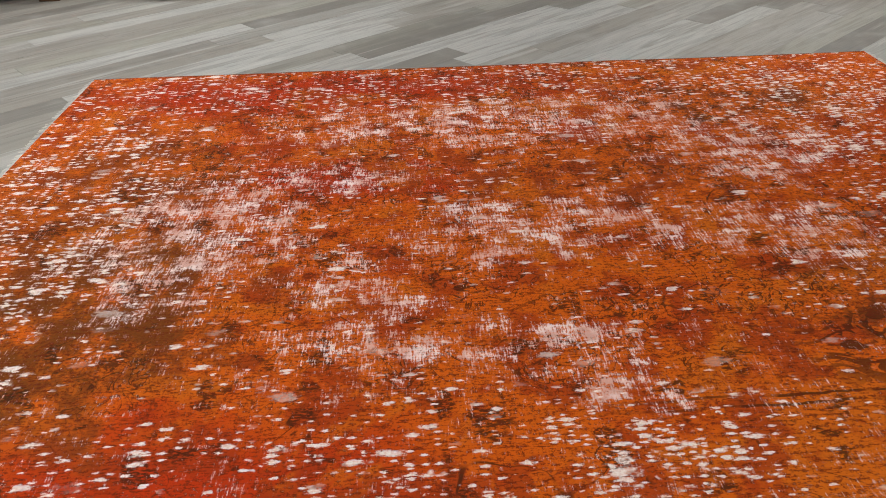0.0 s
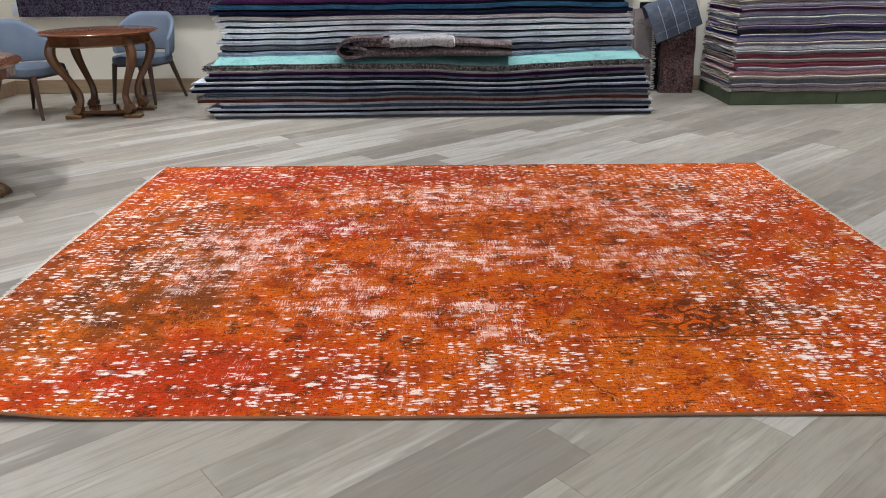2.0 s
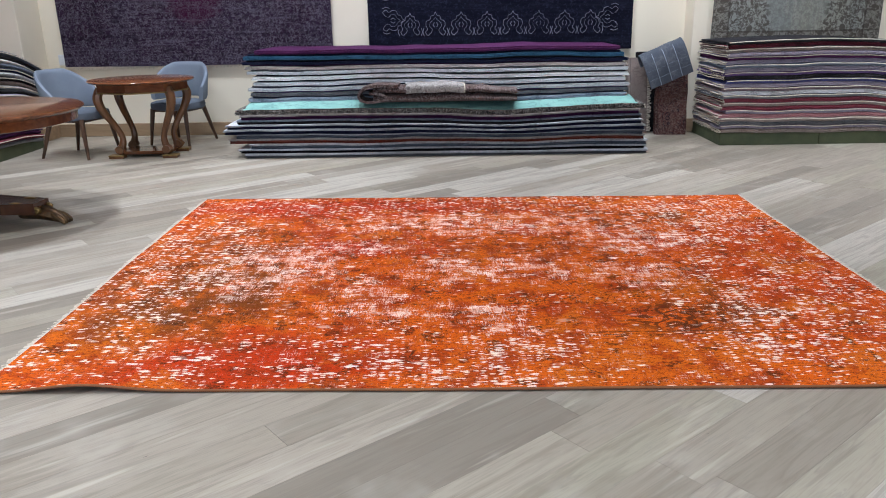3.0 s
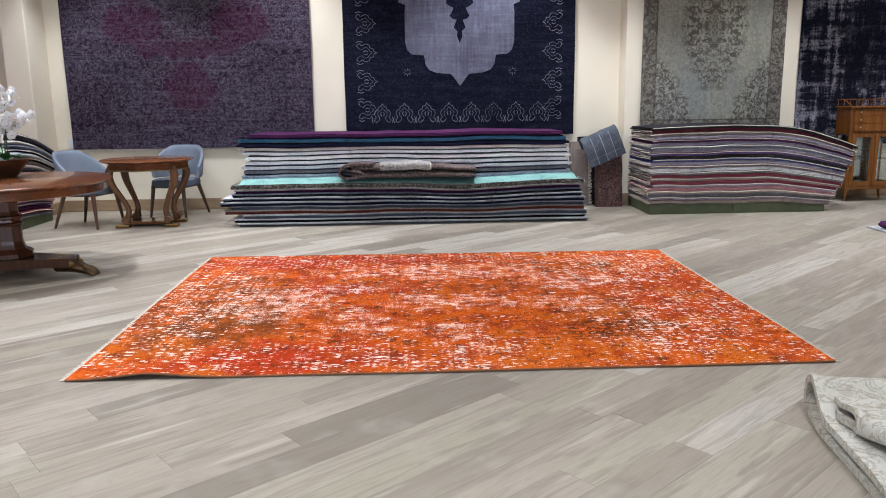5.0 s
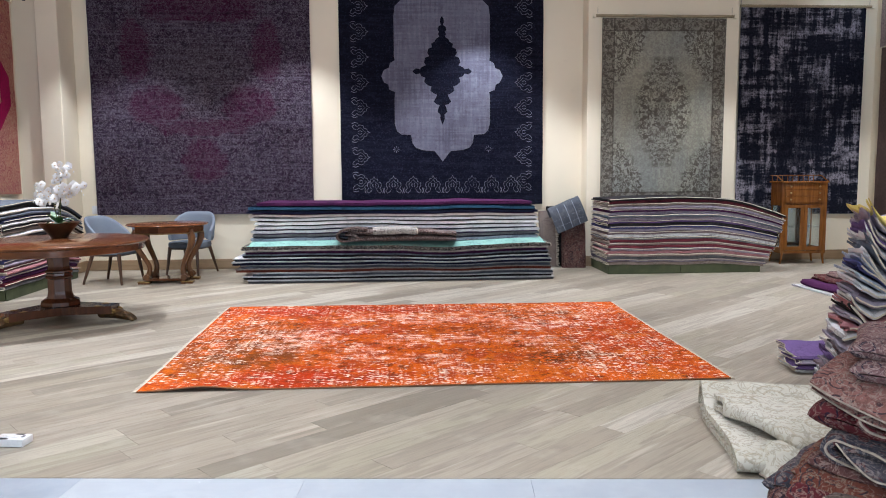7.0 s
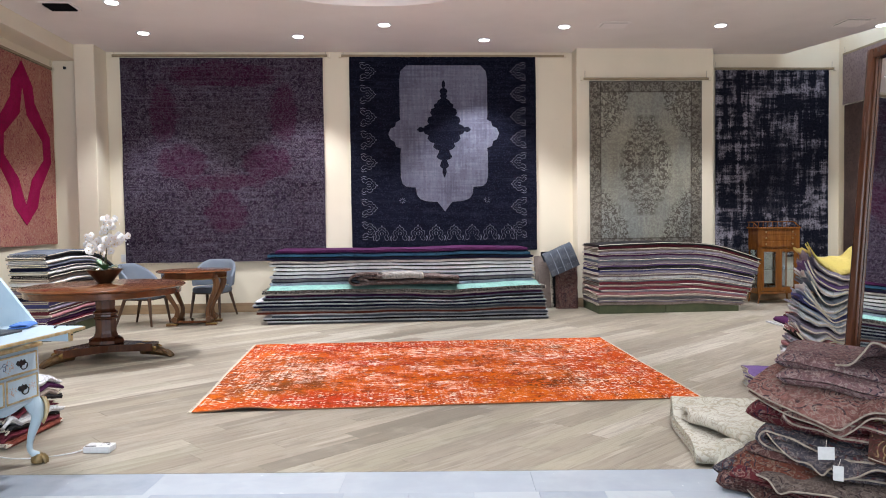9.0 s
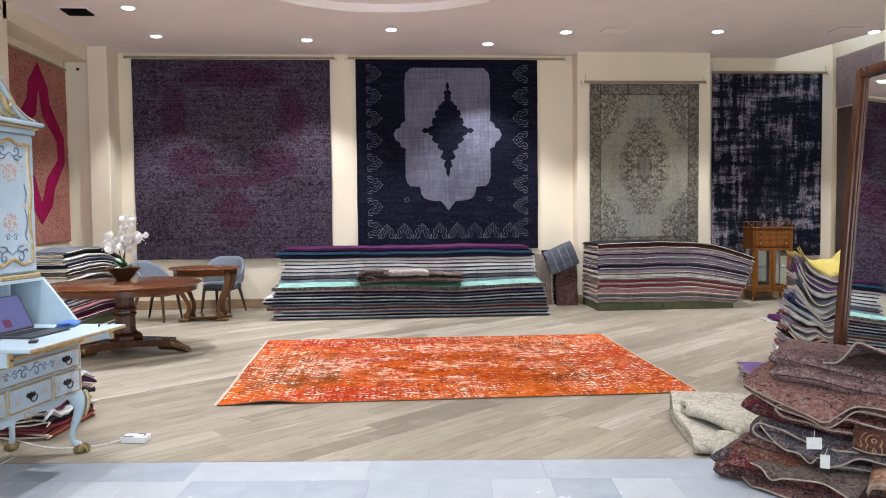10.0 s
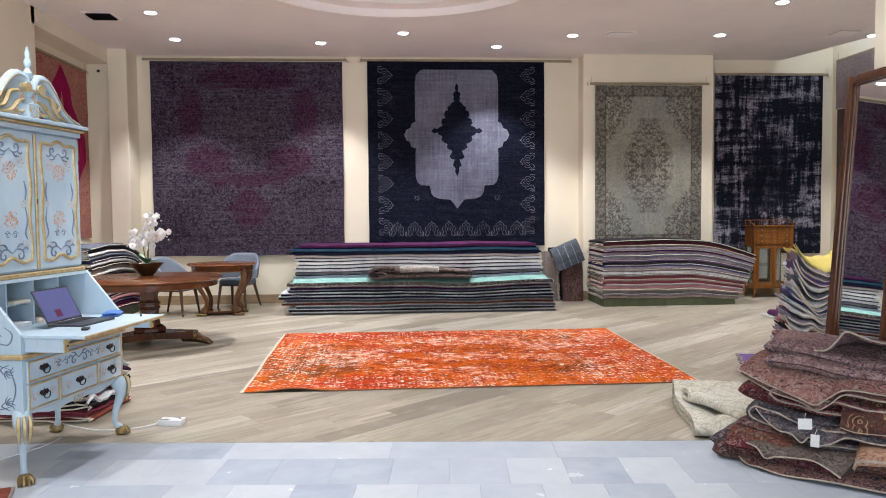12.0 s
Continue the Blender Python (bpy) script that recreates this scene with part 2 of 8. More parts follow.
    # fine dark speckle of the worn pile
    speck = g.math("ADD", g.math("MULTIPLY", weft, 0.45), g.math("MULTIPLY", grit, 0.55))
    col = g.mix(g.math("MULTIPLY", g.step(speck, 0.495, 0.55), 0.85), col, (0.13, 0.015, 0.003))
    # rubbed pinkish blocks in the field, ragged along the bare yarns
    pale = most(g, blob(g, wx, wy, 0.92, 1.42, 0.5, 0.6), blob(g, wx, wy, 1.55, 0.73, 0.45, 0.16), blob(g, wx, wy, 2.13, 0.66, 0.13, 0.28), blob(g, wx, wy, 1.47, 1.02, 0.25, 0.22), blob(g, wx, wy, 1.97, 0.77, 0.4, 0.14),
                blob(g, wx, wy, 2.9, 1.25, 0.35, 0.25), blob(g, wx, wy, 2.0, 2.28, 1.4, 0.32), blob(g, wx, wy, 1.35, 1.78, 0.55, 0.2), blob(g, wx, wy, 2.1, 1.35, 0.7, 0.3), blob(g, wx, wy, 3.0, 1.9, 0.5, 0.4))
    pale = g.math("MULTIPLY", pale, g.math("MULTIPLY_ADD", g.step(g.noise(v, 8.0, 5, 0.7), 0.42, 0.58), 0.8, 0.35))
    plaid = g.math("ADD", g.math("MULTIPLY", g.noise(g.coord(scale=(4.5, 22, 1)), 1.0, 5, 0.78), 0.27), g.math("MULTIPLY", g.noise(g.coord(scale=(20, 4.5, 1)), 1.0, 5, 0.78), 0.22))
    patch = g.math("ADD", plaid, g.math("ADD", g.math("MULTIPLY", yarn, 0.29), g.math("MULTIPLY", grit, 0.22)))
    rub = g.step(g.math("MULTIPLY_ADD", pale, 0.060, patch), 0.538, 0.595)
    wool = g.mix(g.step(g.noise(v, 7, 4, 0.7), 0.42, 0.62), (0.72, 0.40, 0.31), (0.94, 0.74, 0.66))
    col = g.mix(g.math("MULTIPLY", rub, 0.88), col, wool)
    # short white flecks lying along the weft, one to a cell, in two sizes
    edge = most(g, g.step(y, 0.75, 0.35), g.math("MULTIPLY", g.step(x, 0.95, 0.45), 0.75), g.step(x, 2.95, 3.35), g.step(y, 2.35, 2.65), 0.22)
    heavy = most(g, blob(g, wx, wy, 2.0, 0.25, 0.6, 0.32), blob(g, wx, wy, 3.5, 2.3, 0.6, 0.65), blob(g, wx, wy, 0.35, 1.6, 0.5, 1.1), blob(g, wx, wy, 3.3, 0.8, 0.45, 0.5), blob(g, wx, wy, 3.25, 0.28, 0.4, 0.2))
    bare = blob(g, wx, wy, 2.75, 0.25, 0.32, 0.3)
    dens = g.math("MULTIPLY_ADD", heavy, 0.20, g.math("MULTIPLY", edge, 0.24))
    dens = g.math("MULTIPLY", dens, g.math("MULTIPLY_ADD", g.step(g.noise(v, 4.0, 4, 0.6), 0.38, 0.60), 1.0, 0.25))
    dens = g.math("MULTIPLY", dens, g.math("MULTIPLY_ADD", bare, -0.85, 1.0))
    fleck = None
    for sx, sy, share in ((9.0, 20.0, 0.17), (12.0, 30.0, 0.6), (19.0, 48.0, 0.9), (30.0, 76.0, 1.0)):
        c = g.coord(scale=(sx, sy, 1), loc=(sx * 1.3, sy * 0.7, 0))
        jit = g.node("ShaderNodeTexNoise", Vector=c, Scale=2.2, Detail=4.0, Roughness=0.7)
        shift = g.node("ShaderNodeVectorMath")
        shift.operation = "MULTIPLY_ADD"
        g.put(shift.inputs[0], jit.outputs["Color"])
        shift.inputs[1].default_value = (1.1, 0.9, 0)
        g.put(shift.inputs[2], c)
        n = g.node("ShaderNodeTexVoronoi", Scale=1.0, Randomness=1.0)
        n.voronoi_dimensions = "2D"
        g.put(n.inputs["Vector"], shift.outputs[0])
        pick = g.sep(n.outputs["Color"])
        on = g.step(g.math("SUBTRACT", g.math("MULTIPLY", dens, share), pick[0]), -0.02, 0.03)
        d = g.math("MULTIPLY_ADD", pick[1], 0.20, n.outputs["Distance"])
        d = g.math("MULTIPLY_ADD", g.math("SUBTRACT", yarn, 0.5), 0.3, d)
        f = g.math("MULTIPLY", on, g.step(d, 0.44, 0.24))
        fleck = f if fleck is None else g.math("MAXIMUM", fleck, f)
    col = g.mix(g.math("MULTIPLY", fleck, 0.88), col, g.mix(g.step(grit, 0.40, 0.58), (0.78, 0.54, 0.42), (0.95, 0.83, 0.73)))
    col = g.mix(g.math("MULTIPLY", g.step(grit, 0.60, 0.68), 0.40), col, (0.72, 0.33, 0.14))
    g.colour(col)
    g.bump(g.math("ADD", weft, g.math("MULTIPLY", grit, 0.6)), 0.6, 0.004)
    return m


def m_rug(name, c, c2, accent, scale=7.0, amount=0.5, streak=0.0):
    """A worn patterned rug in three colours."""
    m = mat(name, 0.93, 0, 0.15)
    g = G(m)
    v = g.coord()
    fine = weave(g, v, 0.4)
    r = g.rnd()
    n = g.noise(v, scale * 0.35, 4, 0.6)
    col = g.mix(g.step(n, 0.35, 0.65), c, c2)
    rings = g.math("ABSOLUTE", g.math("SUBTRACT", g.noise(v, scale, 3, 0.5, 0.9), 0.5))
    cell = g.voro(v, scale * 2.2, "Distance", "DISTANCE_TO_EDGE")
    pat = g.math("MAXIMUM", g.step(rings, 0.035, 0.01), g.step(cell, 0.05, 0.02))
    col = g.mix(g.math("MULTIPLY", g.math("MULTIPLY", pat, g.step(g.noise(v, scale * 0.6, 3), 0.4, 0.6)), amount), col, accent)
    if streak:
        w = g.noise(g.coord(scale=(2, 2, 70)), 1.0, 3, 0.6)
        col = g.mix(g.math("MULTIPLY", g.step(w, 0.45, 0.7), streak), col, tuple(min(1, a * 2.2) for a in c))
    col = g.mix(g.math("MULTIPLY", g.step(fine, 0.4, 0.8), 0.4), col, tuple(a * 0.45 for a in c))
    col = g.mix(g.math("MULTIPLY", r, 0.35), col, tuple(min(1, a * 1.45) for a in c2))
    g.colour(col)
    return m


def m_persian(name, c, c2, motif, motif2, scale=8.0, grain=0.55, lines=0.8):
    """A faded patterned rug: dense flowers and scrolls in two accent colours over a worn ground."""
    m = mat(name, 0.93, 0, 0.12)
    g = G(m)
    v = g.coord()
    fine = weave(g, v, 0.6)
    col = g.mix(g.step(g.noise(v, 2.2, 4, 0.6), 0.38, 0.62), c, c2)
    cell = g.node("ShaderNodeTexVoronoi", Vector=v, Scale=scale)
    d = cell.outputs["Distance"]
    rosette = g.math("ABSOLUTE", g.math("SUBTRACT", g.math("FRACT", g.math("MULTIPLY", d, 3.4)), 0.5))
    swirl = g.math("ABSOLUTE", g.math("SUBTRACT", g.noise(v, scale * 1.5, 4, 0.55, 1.8), 0.5))
    pick = g.sep(cell.outputs["Color"])
    col = g.mix(g.math("MULTIPLY", g.step(rosette, 0.18, 0.08), g.step(pick[0], 0.3, 0.5)), col, motif)
    col = g.mix(g.math("MULTIPLY", g.step(swirl, 0.045, 0.015), lines), col, motif2)
    col = g.mix(g.math("MULTIPLY", g.step(g.noise(v, 34, 4, 0.75), 0.46, 0.66), grain), col, tuple(a * 0.4 for a in c))
    col = g.mix(g.math("MULTIPLY", g.step(g.noise(v, 70, 3, 0.75), 0.55, 0.72), 0.4), col, tuple(0.5 * a + 0.16 for a in c2))
    g.colour(col)
    return m

OAK = m_floor()
MARBLE = m_marble()
CREAM = m_wall("cream_wall_paint", (0.82, 0.745, 0.60))
WHITE = m_wall("white_ceiling_paint", (0.90, 0.845, 0.83))
SKIRT = m_wood("oak_skirting", (0.36, 0.25, 0.15), (0.28, 0.19, 0.11), 0.5)
GROUT = m_plain("joint_dark", (0.17, 0.145, 0.12), rough=0.9)
GROUT2 = m_plain("joint_grey", (0.42, 0.43, 0.45), rough=0.9)
MAHOG = m_wood("mahogany", (0.165, 0.060, 0.022), (0.095, 0.033, 0.013), 0.16)
MAHOGV = m_wood("mahogany_upright", (0.10, 0.030, 0.012), (0.055, 0.018, 0.009), 0.24, 2)
WALNUT = m_wood("walnut_legs", (0.15, 0.068, 0.026), (0.09, 0.038, 0.016), 0.3, 2)
SATIN = m_wood("satinwood", (0.25, 0.095, 0.019), (0.15, 0.052, 0.011), 0.22, 2)
DARKW = m_wood("dark_wood", (0.10, 0.052, 0.030), (0.06, 0.032, 0.02), 0.35, 2)
BRASS = m_plain("aged_brass", (0.34, 0.23, 0.085), (0.22, 0.14, 0.05), 0.45, 25, 0.8)
BRONZE = m_plain("dark_bronze", (0.075, 0.046, 0.026), (0.19, 0.115, 0.05), 0.4, 25, 0.8)
IRON = m_plain("dark_iron", (0.03, 0.03, 0.035), rough=0.4, metal=0.7)
GREEN = m_plain("green_pallet_paint", (0.085, 0.10, 0.05), (0.06, 0.075, 0.04), 0.75, 5)
EDGE = m_plain("dark_cream_cotton_edge", (0.36, 0.30, 0.24), (0.22, 0.18, 0.145), 0.95, 30, bump=0.4)
SILVERED = mat("silvered_back", 0.08, 1.0)
SILVERED.node_tree.nodes["Principled BSDF"].inputs["Base Color"].default_value = (0.55, 0.60, 0.66, 1)
PAPER = m_plain("price_paper", (0.58, 0.57, 0.55), (0.52, 0.51, 0.49), 0.8)
PLASTIC = m_plain("white_plastic", (0.75, 0.76, 0.78), (0.7, 0.71, 0.74), 0.35)
FRINGE = m_plain("cream_cotton_fringe", (0.68, 0.62, 0.52), (0.55, 0.49, 0.40), 0.95, 30, bump=0.4)
# tan darkened to carry the shadow line over the hung rugs
TANROD = m_plain("shaded_rod_tan", (0.36, 0.29, 0.18), (0.28, 0.22, 0.14), 0.6, 8)
GREYMETAL = m_plain("grey_metal", (0.35, 0.33, 0.30), rough=0.4, metal=0.6)


# ---- mesh helpers ----


def part(name, bm, material, parent=None, label="", smooth=False):
    """Links a bmesh as one mesh object under a thing or a part."""
    me = bpy.data.meshes.new(name)
    bm.normal_update()
    bm.to_mesh(me)
    bm.free()
    for mm in (material if isinstance(material, (list, tuple)) else [material]):
        me.materials.append(mm)
    if smooth:
        me.shade_smooth()
        try:
            me.set_sharp_from_angle(angle=radians(42))
        except AttributeError:
            pass
    ob = new(name, me)
    if parent is not None:
        ob.parent = parent
    if label:
        ob["label"] = label
    return ob


def thing(name, m, label, category, group="", kind=""):
    ob = new(name)
    ob.empty_display_size = 0.1
    ob.matrix_world = m
    return tagged(ob, label, category, group, kind)


def box(bm, x0, y0, z0, x1, y1, z1, bev=0.0, m=None, seg=1):
    vs = [bm.verts.new((x, y, z)) for x in (x0, x1) for y in (y0, y1) for z in (z0, z1)]
    fs = [bm.faces.new([vs[i] for i in q]) for q in ((0, 1, 3, 2), (4, 6, 7, 5), (0, 4, 5, 1), (2, 3, 7, 6), (0, 2, 6, 4), (1, 5, 7, 3))]
    if bev:
        es = list({e for f in fs for e in f.edges})
        r = bmesh.ops.bevel(bm, geom=es, offset=bev, segments=seg, affect="EDGES", profile=0.6)
        vs = list({v for f in r["faces"] for v in f.verts} | {v for v in vs if v.is_valid})
    if m is not None:
        bmesh.ops.transform(bm, matrix=m, verts=vs)
    return bm


def bm_box(*a, **k):
    return box(bmesh.new(), *a, **k)


def lathe(bm, profile, seg=24, cx=0.0, cy=0.0, squash=1.0):
    rings = []
    for r, z in profile:
        rings.append([bm.verts.new((cx + r * math.cos(2 * math.pi * i / seg), cy + squash * r * math.sin(2 * math.pi * i / seg), z)) for i in range(seg)])
    for a, b in zip(rings, rings[1:]):
        for i in range(seg):
            bm.faces.new((a[i], a[(i + 1) % seg], b[(i + 1) % seg], b[i]))
    bm.faces.new(rings[0][::-1])
    bm.faces.new(rings[-1])
    return bm


def catmull(pts, n=6):
    out = []
    P = [np.array(p, float) for p in pts]
    P = [2 * P[0] - P[1]] + P + [2 * P[-1] - P[-2]]
    for i in range(1, len(P) - 2):
        for k in range(n):
            t = k / n
            a, b, c, d = P[i - 1:i + 3]
            out.append(0.5 * ((2 * b) + (c - a) * t + (2 * a - 5 * b + 4 * c - d) * t * t + (3 * b - a - 3 * c + d) * t ** 3))
    out.append(P[-2])
    return out


def tube(bm, pts, radii, seg=8, flat=1.0):
    """A tapered limb along points; radii one number or one per point; flat squeezes it sideways."""
    P = [Vector(p) for p in pts]
    R = radii if isinstance(radii, (list, tuple)) else [radii] * len(P)
    rings, side = [], None
    for i, p in enumerate(P):
        d = (P[min(i + 1, len(P) - 1)] - P[max(i - 1, 0)]).normalized()
        if side is None:
            side = d.cross(Vector((0, 0, 1)) if abs(d.z) < 0.9 else Vector((1, 0, 0))).normalized()
        side = (side - d * side.dot(d)).normalized()
        up = d.cross(side)
        rings.append([bm.verts.new(p + R[i] * (math.cos(2 * math.pi * k / seg) * side + flat * math.sin(2 * math.pi * k / seg) * up)) for k in range(seg)])
    for a, b in zip(rings, rings[1:]):
        for k in range(seg):
            bm.faces.new((a[k], a[(k + 1) % seg], b[(k + 1) % seg], b[k]))
    bm.faces.new(rings[0][::-1])
    bm.faces.new(rings[-1])
    return bm


def prism(bm, outline, z0, z1, axis="z"):
    """A flat plate with the given outline."""
    def at(p, h):
        return (p[0], p[1], h) if axis == "z" else ((p[0], h, p[1]) if axis == "y" else (h, p[0], p[1]))
    a = [bm.verts.new(at(p, z0)) for p in outline]
    b = [bm.verts.new(at(p, z1)) for p in outline]
    bm.faces.new(a[::-1])
    bm.faces.new(b)
    n = len(a)
    for i in range(n):
        bm.faces.new((a[i], a[(i + 1) % n], b[(i + 1) % n], b[i]))
    bmesh.ops.recalc_face_normals(bm, faces=bm.faces[-(n + 2):])
    return bm


def sheet(path, width, th, wob, nv=20, seed=0.0):
    """A thick cloth whose side view is the open path (u, z), carried along v by width; wob(u, v, z, i) moves points."""
    P = [np.array(p, float) for p in path]
    n = len(P)
    N = []
    for i in range(n):
        d = P[min(i + 1, n - 1)] - P[max(i - 1, 0)]
        d /= max(1e-9, np.linalg.norm(d))
        N.append(np.array((-d[1], d[0])))
    bm = bmesh.new()
    rows = []
    for j in range(nv + 1):
        v = (j / nv - 0.5) * width
        top, bot = [], []
        for i in range(n):
            for lst, s in ((top, 0.5), (bot, -0.5)):
                u, z = P[i] + N[i] * th * s
                lst.append(bm.verts.new(wob(u, v, z, i / (n - 1))))
        rows.append((top, bot))
    for (t0, b0), (t1, b1) in zip(rows, rows[1:]):
        for i in range(n - 1):
            bm.faces.new((t0[i], t0[i + 1], t1[i + 1], t1[i]))
            bm.faces.new((b0[i], b1[i], b1[i + 1], b0[i + 1]))
        bm.faces.new((t0[0], t1[0], b1[0], b0[0]))
        bm.faces.new((t0[-1], b0[-1], b1[-1], t1[-1]))
    for t, b in (rows[0], rows[-1]):
        for i in range(n - 1):
            bm.faces.new((t[i], b[i], b[i + 1], t[i + 1]))
    bmesh.ops.recalc_face_normals(bm, faces=bm.faces)
    return bm


def fold_path(depth, h, layers, back=0.0):
    """Side view of a rug folded over itself: front folds lie at u = 0, the rest runs back to depth."""
    pts = []
    for k in range(layers):
        z = h * (k + 0.5) / layers
        r = h / layers * 0.5
        line = [(depth * (1 - 0.04 * (k % 3)), z), (depth * 0.5, z), (min(depth * 0.3, 2.6 * r), z), (0.75 * r, z)]
        if k % 2:
            line = line[::-1]
        pts += line
        if k + 1 < layers:
            if k % 2 == 0:
                pts.append((-r * 0.55, z + r))
            else:
                pts.append((depth + r, z + r))
    return pts


def sn(x, y=0.0, z=0.0):
    return noise.noise((x, y, z))

# ---- the large structure ----
SLOPE = -0.0835  # the wood meets the marble along y = SEAM + SLOPE * x
SEAM = -0.665
DOME = (0.05, 2.77, 1.85)


def structure(name, bm, material, label, smooth=False):
    return tagged(part(name, bm, material, None, "", smooth), label, name.split("_")[0], "", "structure")


def walls():
    b = bm_box(-5.4, WALL, 0, 3.3, WALL + 0.2, 4.6)
    structure("wall_north", b, CREAM, "cream painted plaster wall behind the hung rugs")
    b = bm_box(3.22, 6.9, 0, 5.48, WALL + 0.2, 4.6, bev=0.008)
    structure("wall_pier", b, CREAM, "cream painted wall pier behind a grey rug")
    b = bm_box(5.4, 7.3, 0, 8.1, 7.5, 4.9)
    structure("wall_northeast", b, CREAM, "cream painted wall recess with a dark rug")
    b = bm_box(7.85, -9.6, 0, 8.1, 7.3, 4.9)
    structure("wall_east", b, CREAM, "cream painted side wall")
    b = bm_box(-4.5, 6.7, 0, -4.2, WALL, 4.3, bev=0.008)
    structure("wall_corner_pier", b, CREAM, "cream painted corner pier")
    b = bm_box(-5.4, 6.82, 0, -4.48, WALL, 4.3)
    structure("wall_return", b, CREAM, "cream painted return of the wall niche")
    b = bm_box(-5.4, 4.3, 0, -4.86, 6.9, 4.3)
    structure("wall_west", b, CREAM, "cream painted niche wall behind a pink rug")
    b = bm_box(-5.2, 4.2, 3.93, -4.5, 6.84, 4.3, bev=0.006)
    structure("wall_beam", b, CREAM, "cream painted beam over the niche")
    b = bm_box(-5.4, -9.6, 0, -4.5, 4.3, 4.3, bev=0.006)
    structure("wall_southwest", b, CREAM, "cream painted side wall beside the desk")
    # assumed wall behind the walk, out of view, with a wide opening for the fill
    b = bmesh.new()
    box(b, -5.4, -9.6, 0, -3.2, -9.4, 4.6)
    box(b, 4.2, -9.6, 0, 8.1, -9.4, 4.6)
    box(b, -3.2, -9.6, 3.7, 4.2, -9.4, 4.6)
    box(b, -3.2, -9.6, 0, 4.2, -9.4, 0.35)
    structure("wall_south", b, CREAM, "assumed unseen cream wall behind the walk with a wide opening")
    b = bm_box(3.2, -2.0, 0, 3.65, -0.72, 4.3, bev=0.01)
    structure("wall_pillar", b, CREAM, "cream painted pillar behind the leaning mirror")


walls()


def skirting():
    for n, (x0, y0, x1, y1) in enumerate([(-4.2, WALL - 0.018, 3.22, WALL), (3.2, 6.882, 5.5, 6.9), (3.2, 6.9, 3.22, 7.18), (5.5, 7.282, 7.85, 7.3),
                                          (-4.2, 6.72, -4.182, WALL - 0.02), (-4.5, 6.682, -4.2, 6.7)]):
        b = bm_box(x0, y0, 0.0, x1, y1, 0.15, bev=0.005)
        structure("baseboard" + "_%d" % (n + 1), b, SKIRT, "oak skirting board along the wall")


skirting()


def ceiling():
    outer = [(-5.4, -9.6), (8.1, -9.6), (8.1, 2.6), (6.85, 7.4), (5.4, 7.5), (-5.4, 7.4)]
    cx, cy, R = DOME
    n = 96

    def reach(a):
        d, best = (math.cos(a), math.sin(a)), 1e9
        for (x0, y0), (x1, y1) in zip(outer, outer[1:] + outer[:1]):
            ex, ey = x1 - x0, y1 - y0
            den = d[0] * ey - d[1] * ex
            if abs(den) > 1e-9:
                t = ((x0 - cx) * ey - (y0 - cy) * ex) / den
                s = ((x0 - cx) * d[1] - (y0 - cy) * d[0]) / den
                if t > 0 and -1e-6 <= s <= 1 + 1e-6:
                    best = min(best, t)
        return best

    angles = sorted([2 * math.pi * i / n for i in range(n)] + [math.atan2(y - cy, x - cx) % (2 * math.pi) for x, y in outer])
    bm = bmesh.new()
    rings = []
    for r, z in ((None, CEIL + 0.3), (None, CEIL), (R, CEIL), (R - 0.012, CEIL + 0.03), (R - 0.02, CEIL + 0.10), (R - 0.22, CEIL + 0.12), (R - 0.25, CEIL + 0.30), (0.02, CEIL + 0.42)):
        ring = []
        for a in angles:
            d = reach(a) if r is None else r
            ring.append(bm.verts.new((cx + d * math.cos(a), cy + d * math.sin(a), z)))
        rings.append(ring)
    m = len(angles)
    for a, b in zip(rings, rings[1:]):
        for i in range(m):
            bm.faces.new((a[i], b[i], b[(i + 1) % m], a[(i + 1) % m]))
    bm.faces.new(rings[-1])
    structure("ceiling", bm, WHITE, "white plaster ceiling with a shallow round dome")
    b = bm_box(6.5, 2.2, 4.75, 8.1, 7.6, 4.85)
    structure("ceiling_recess", b, WHITE, "white raised ceiling strip along the side wall")


ceiling()


def cut(poly, a, b, c):
    """The part of a polygon where a*x + b*y >= c."""
    out = []
    for p, q in zip(poly, poly[1:] + poly[:1]):
        sp, sq = a * p[0] + b * p[1] - c, a * q[0] + b * q[1] - c
        if sp >= 0:
            out.append(p)
        if sp * sq < 0:
            t = sp / (sp - sq)
            out.append((p[0] + t * (q[0] - p[0]), p[1] + t * (q[1] - p[1])))
    return out


def subfloors():
    bm = bmesh.new()
    prism(bm, [(-5.4, SEAM - 5.4 * SLOPE), (8.1, SEAM + 8.1 * SLOPE), (8.1, 7.5), (-5.4, 7.5)], -0.06, -0.006)
    a = structure("floor_wood", bm, GROUT, "bleached oak plank floor laid on the diagonal")
    bm = bmesh.new()
    prism(bm, [(-5.4, -9.6), (8.1, -9.6), (8.1, SEAM + 8.1 * SLOPE), (-5.4, SEAM - 5.4 * SLOPE)], -0.06, -0.004)
    b = structure("floor_marble", bm, GROUT2, "pale blue-grey marble tile floor")
    a["category"] = b["category"] = "floor"
    return a, b


FLOOR_WOOD, FLOOR_MARBLE = subfloors()


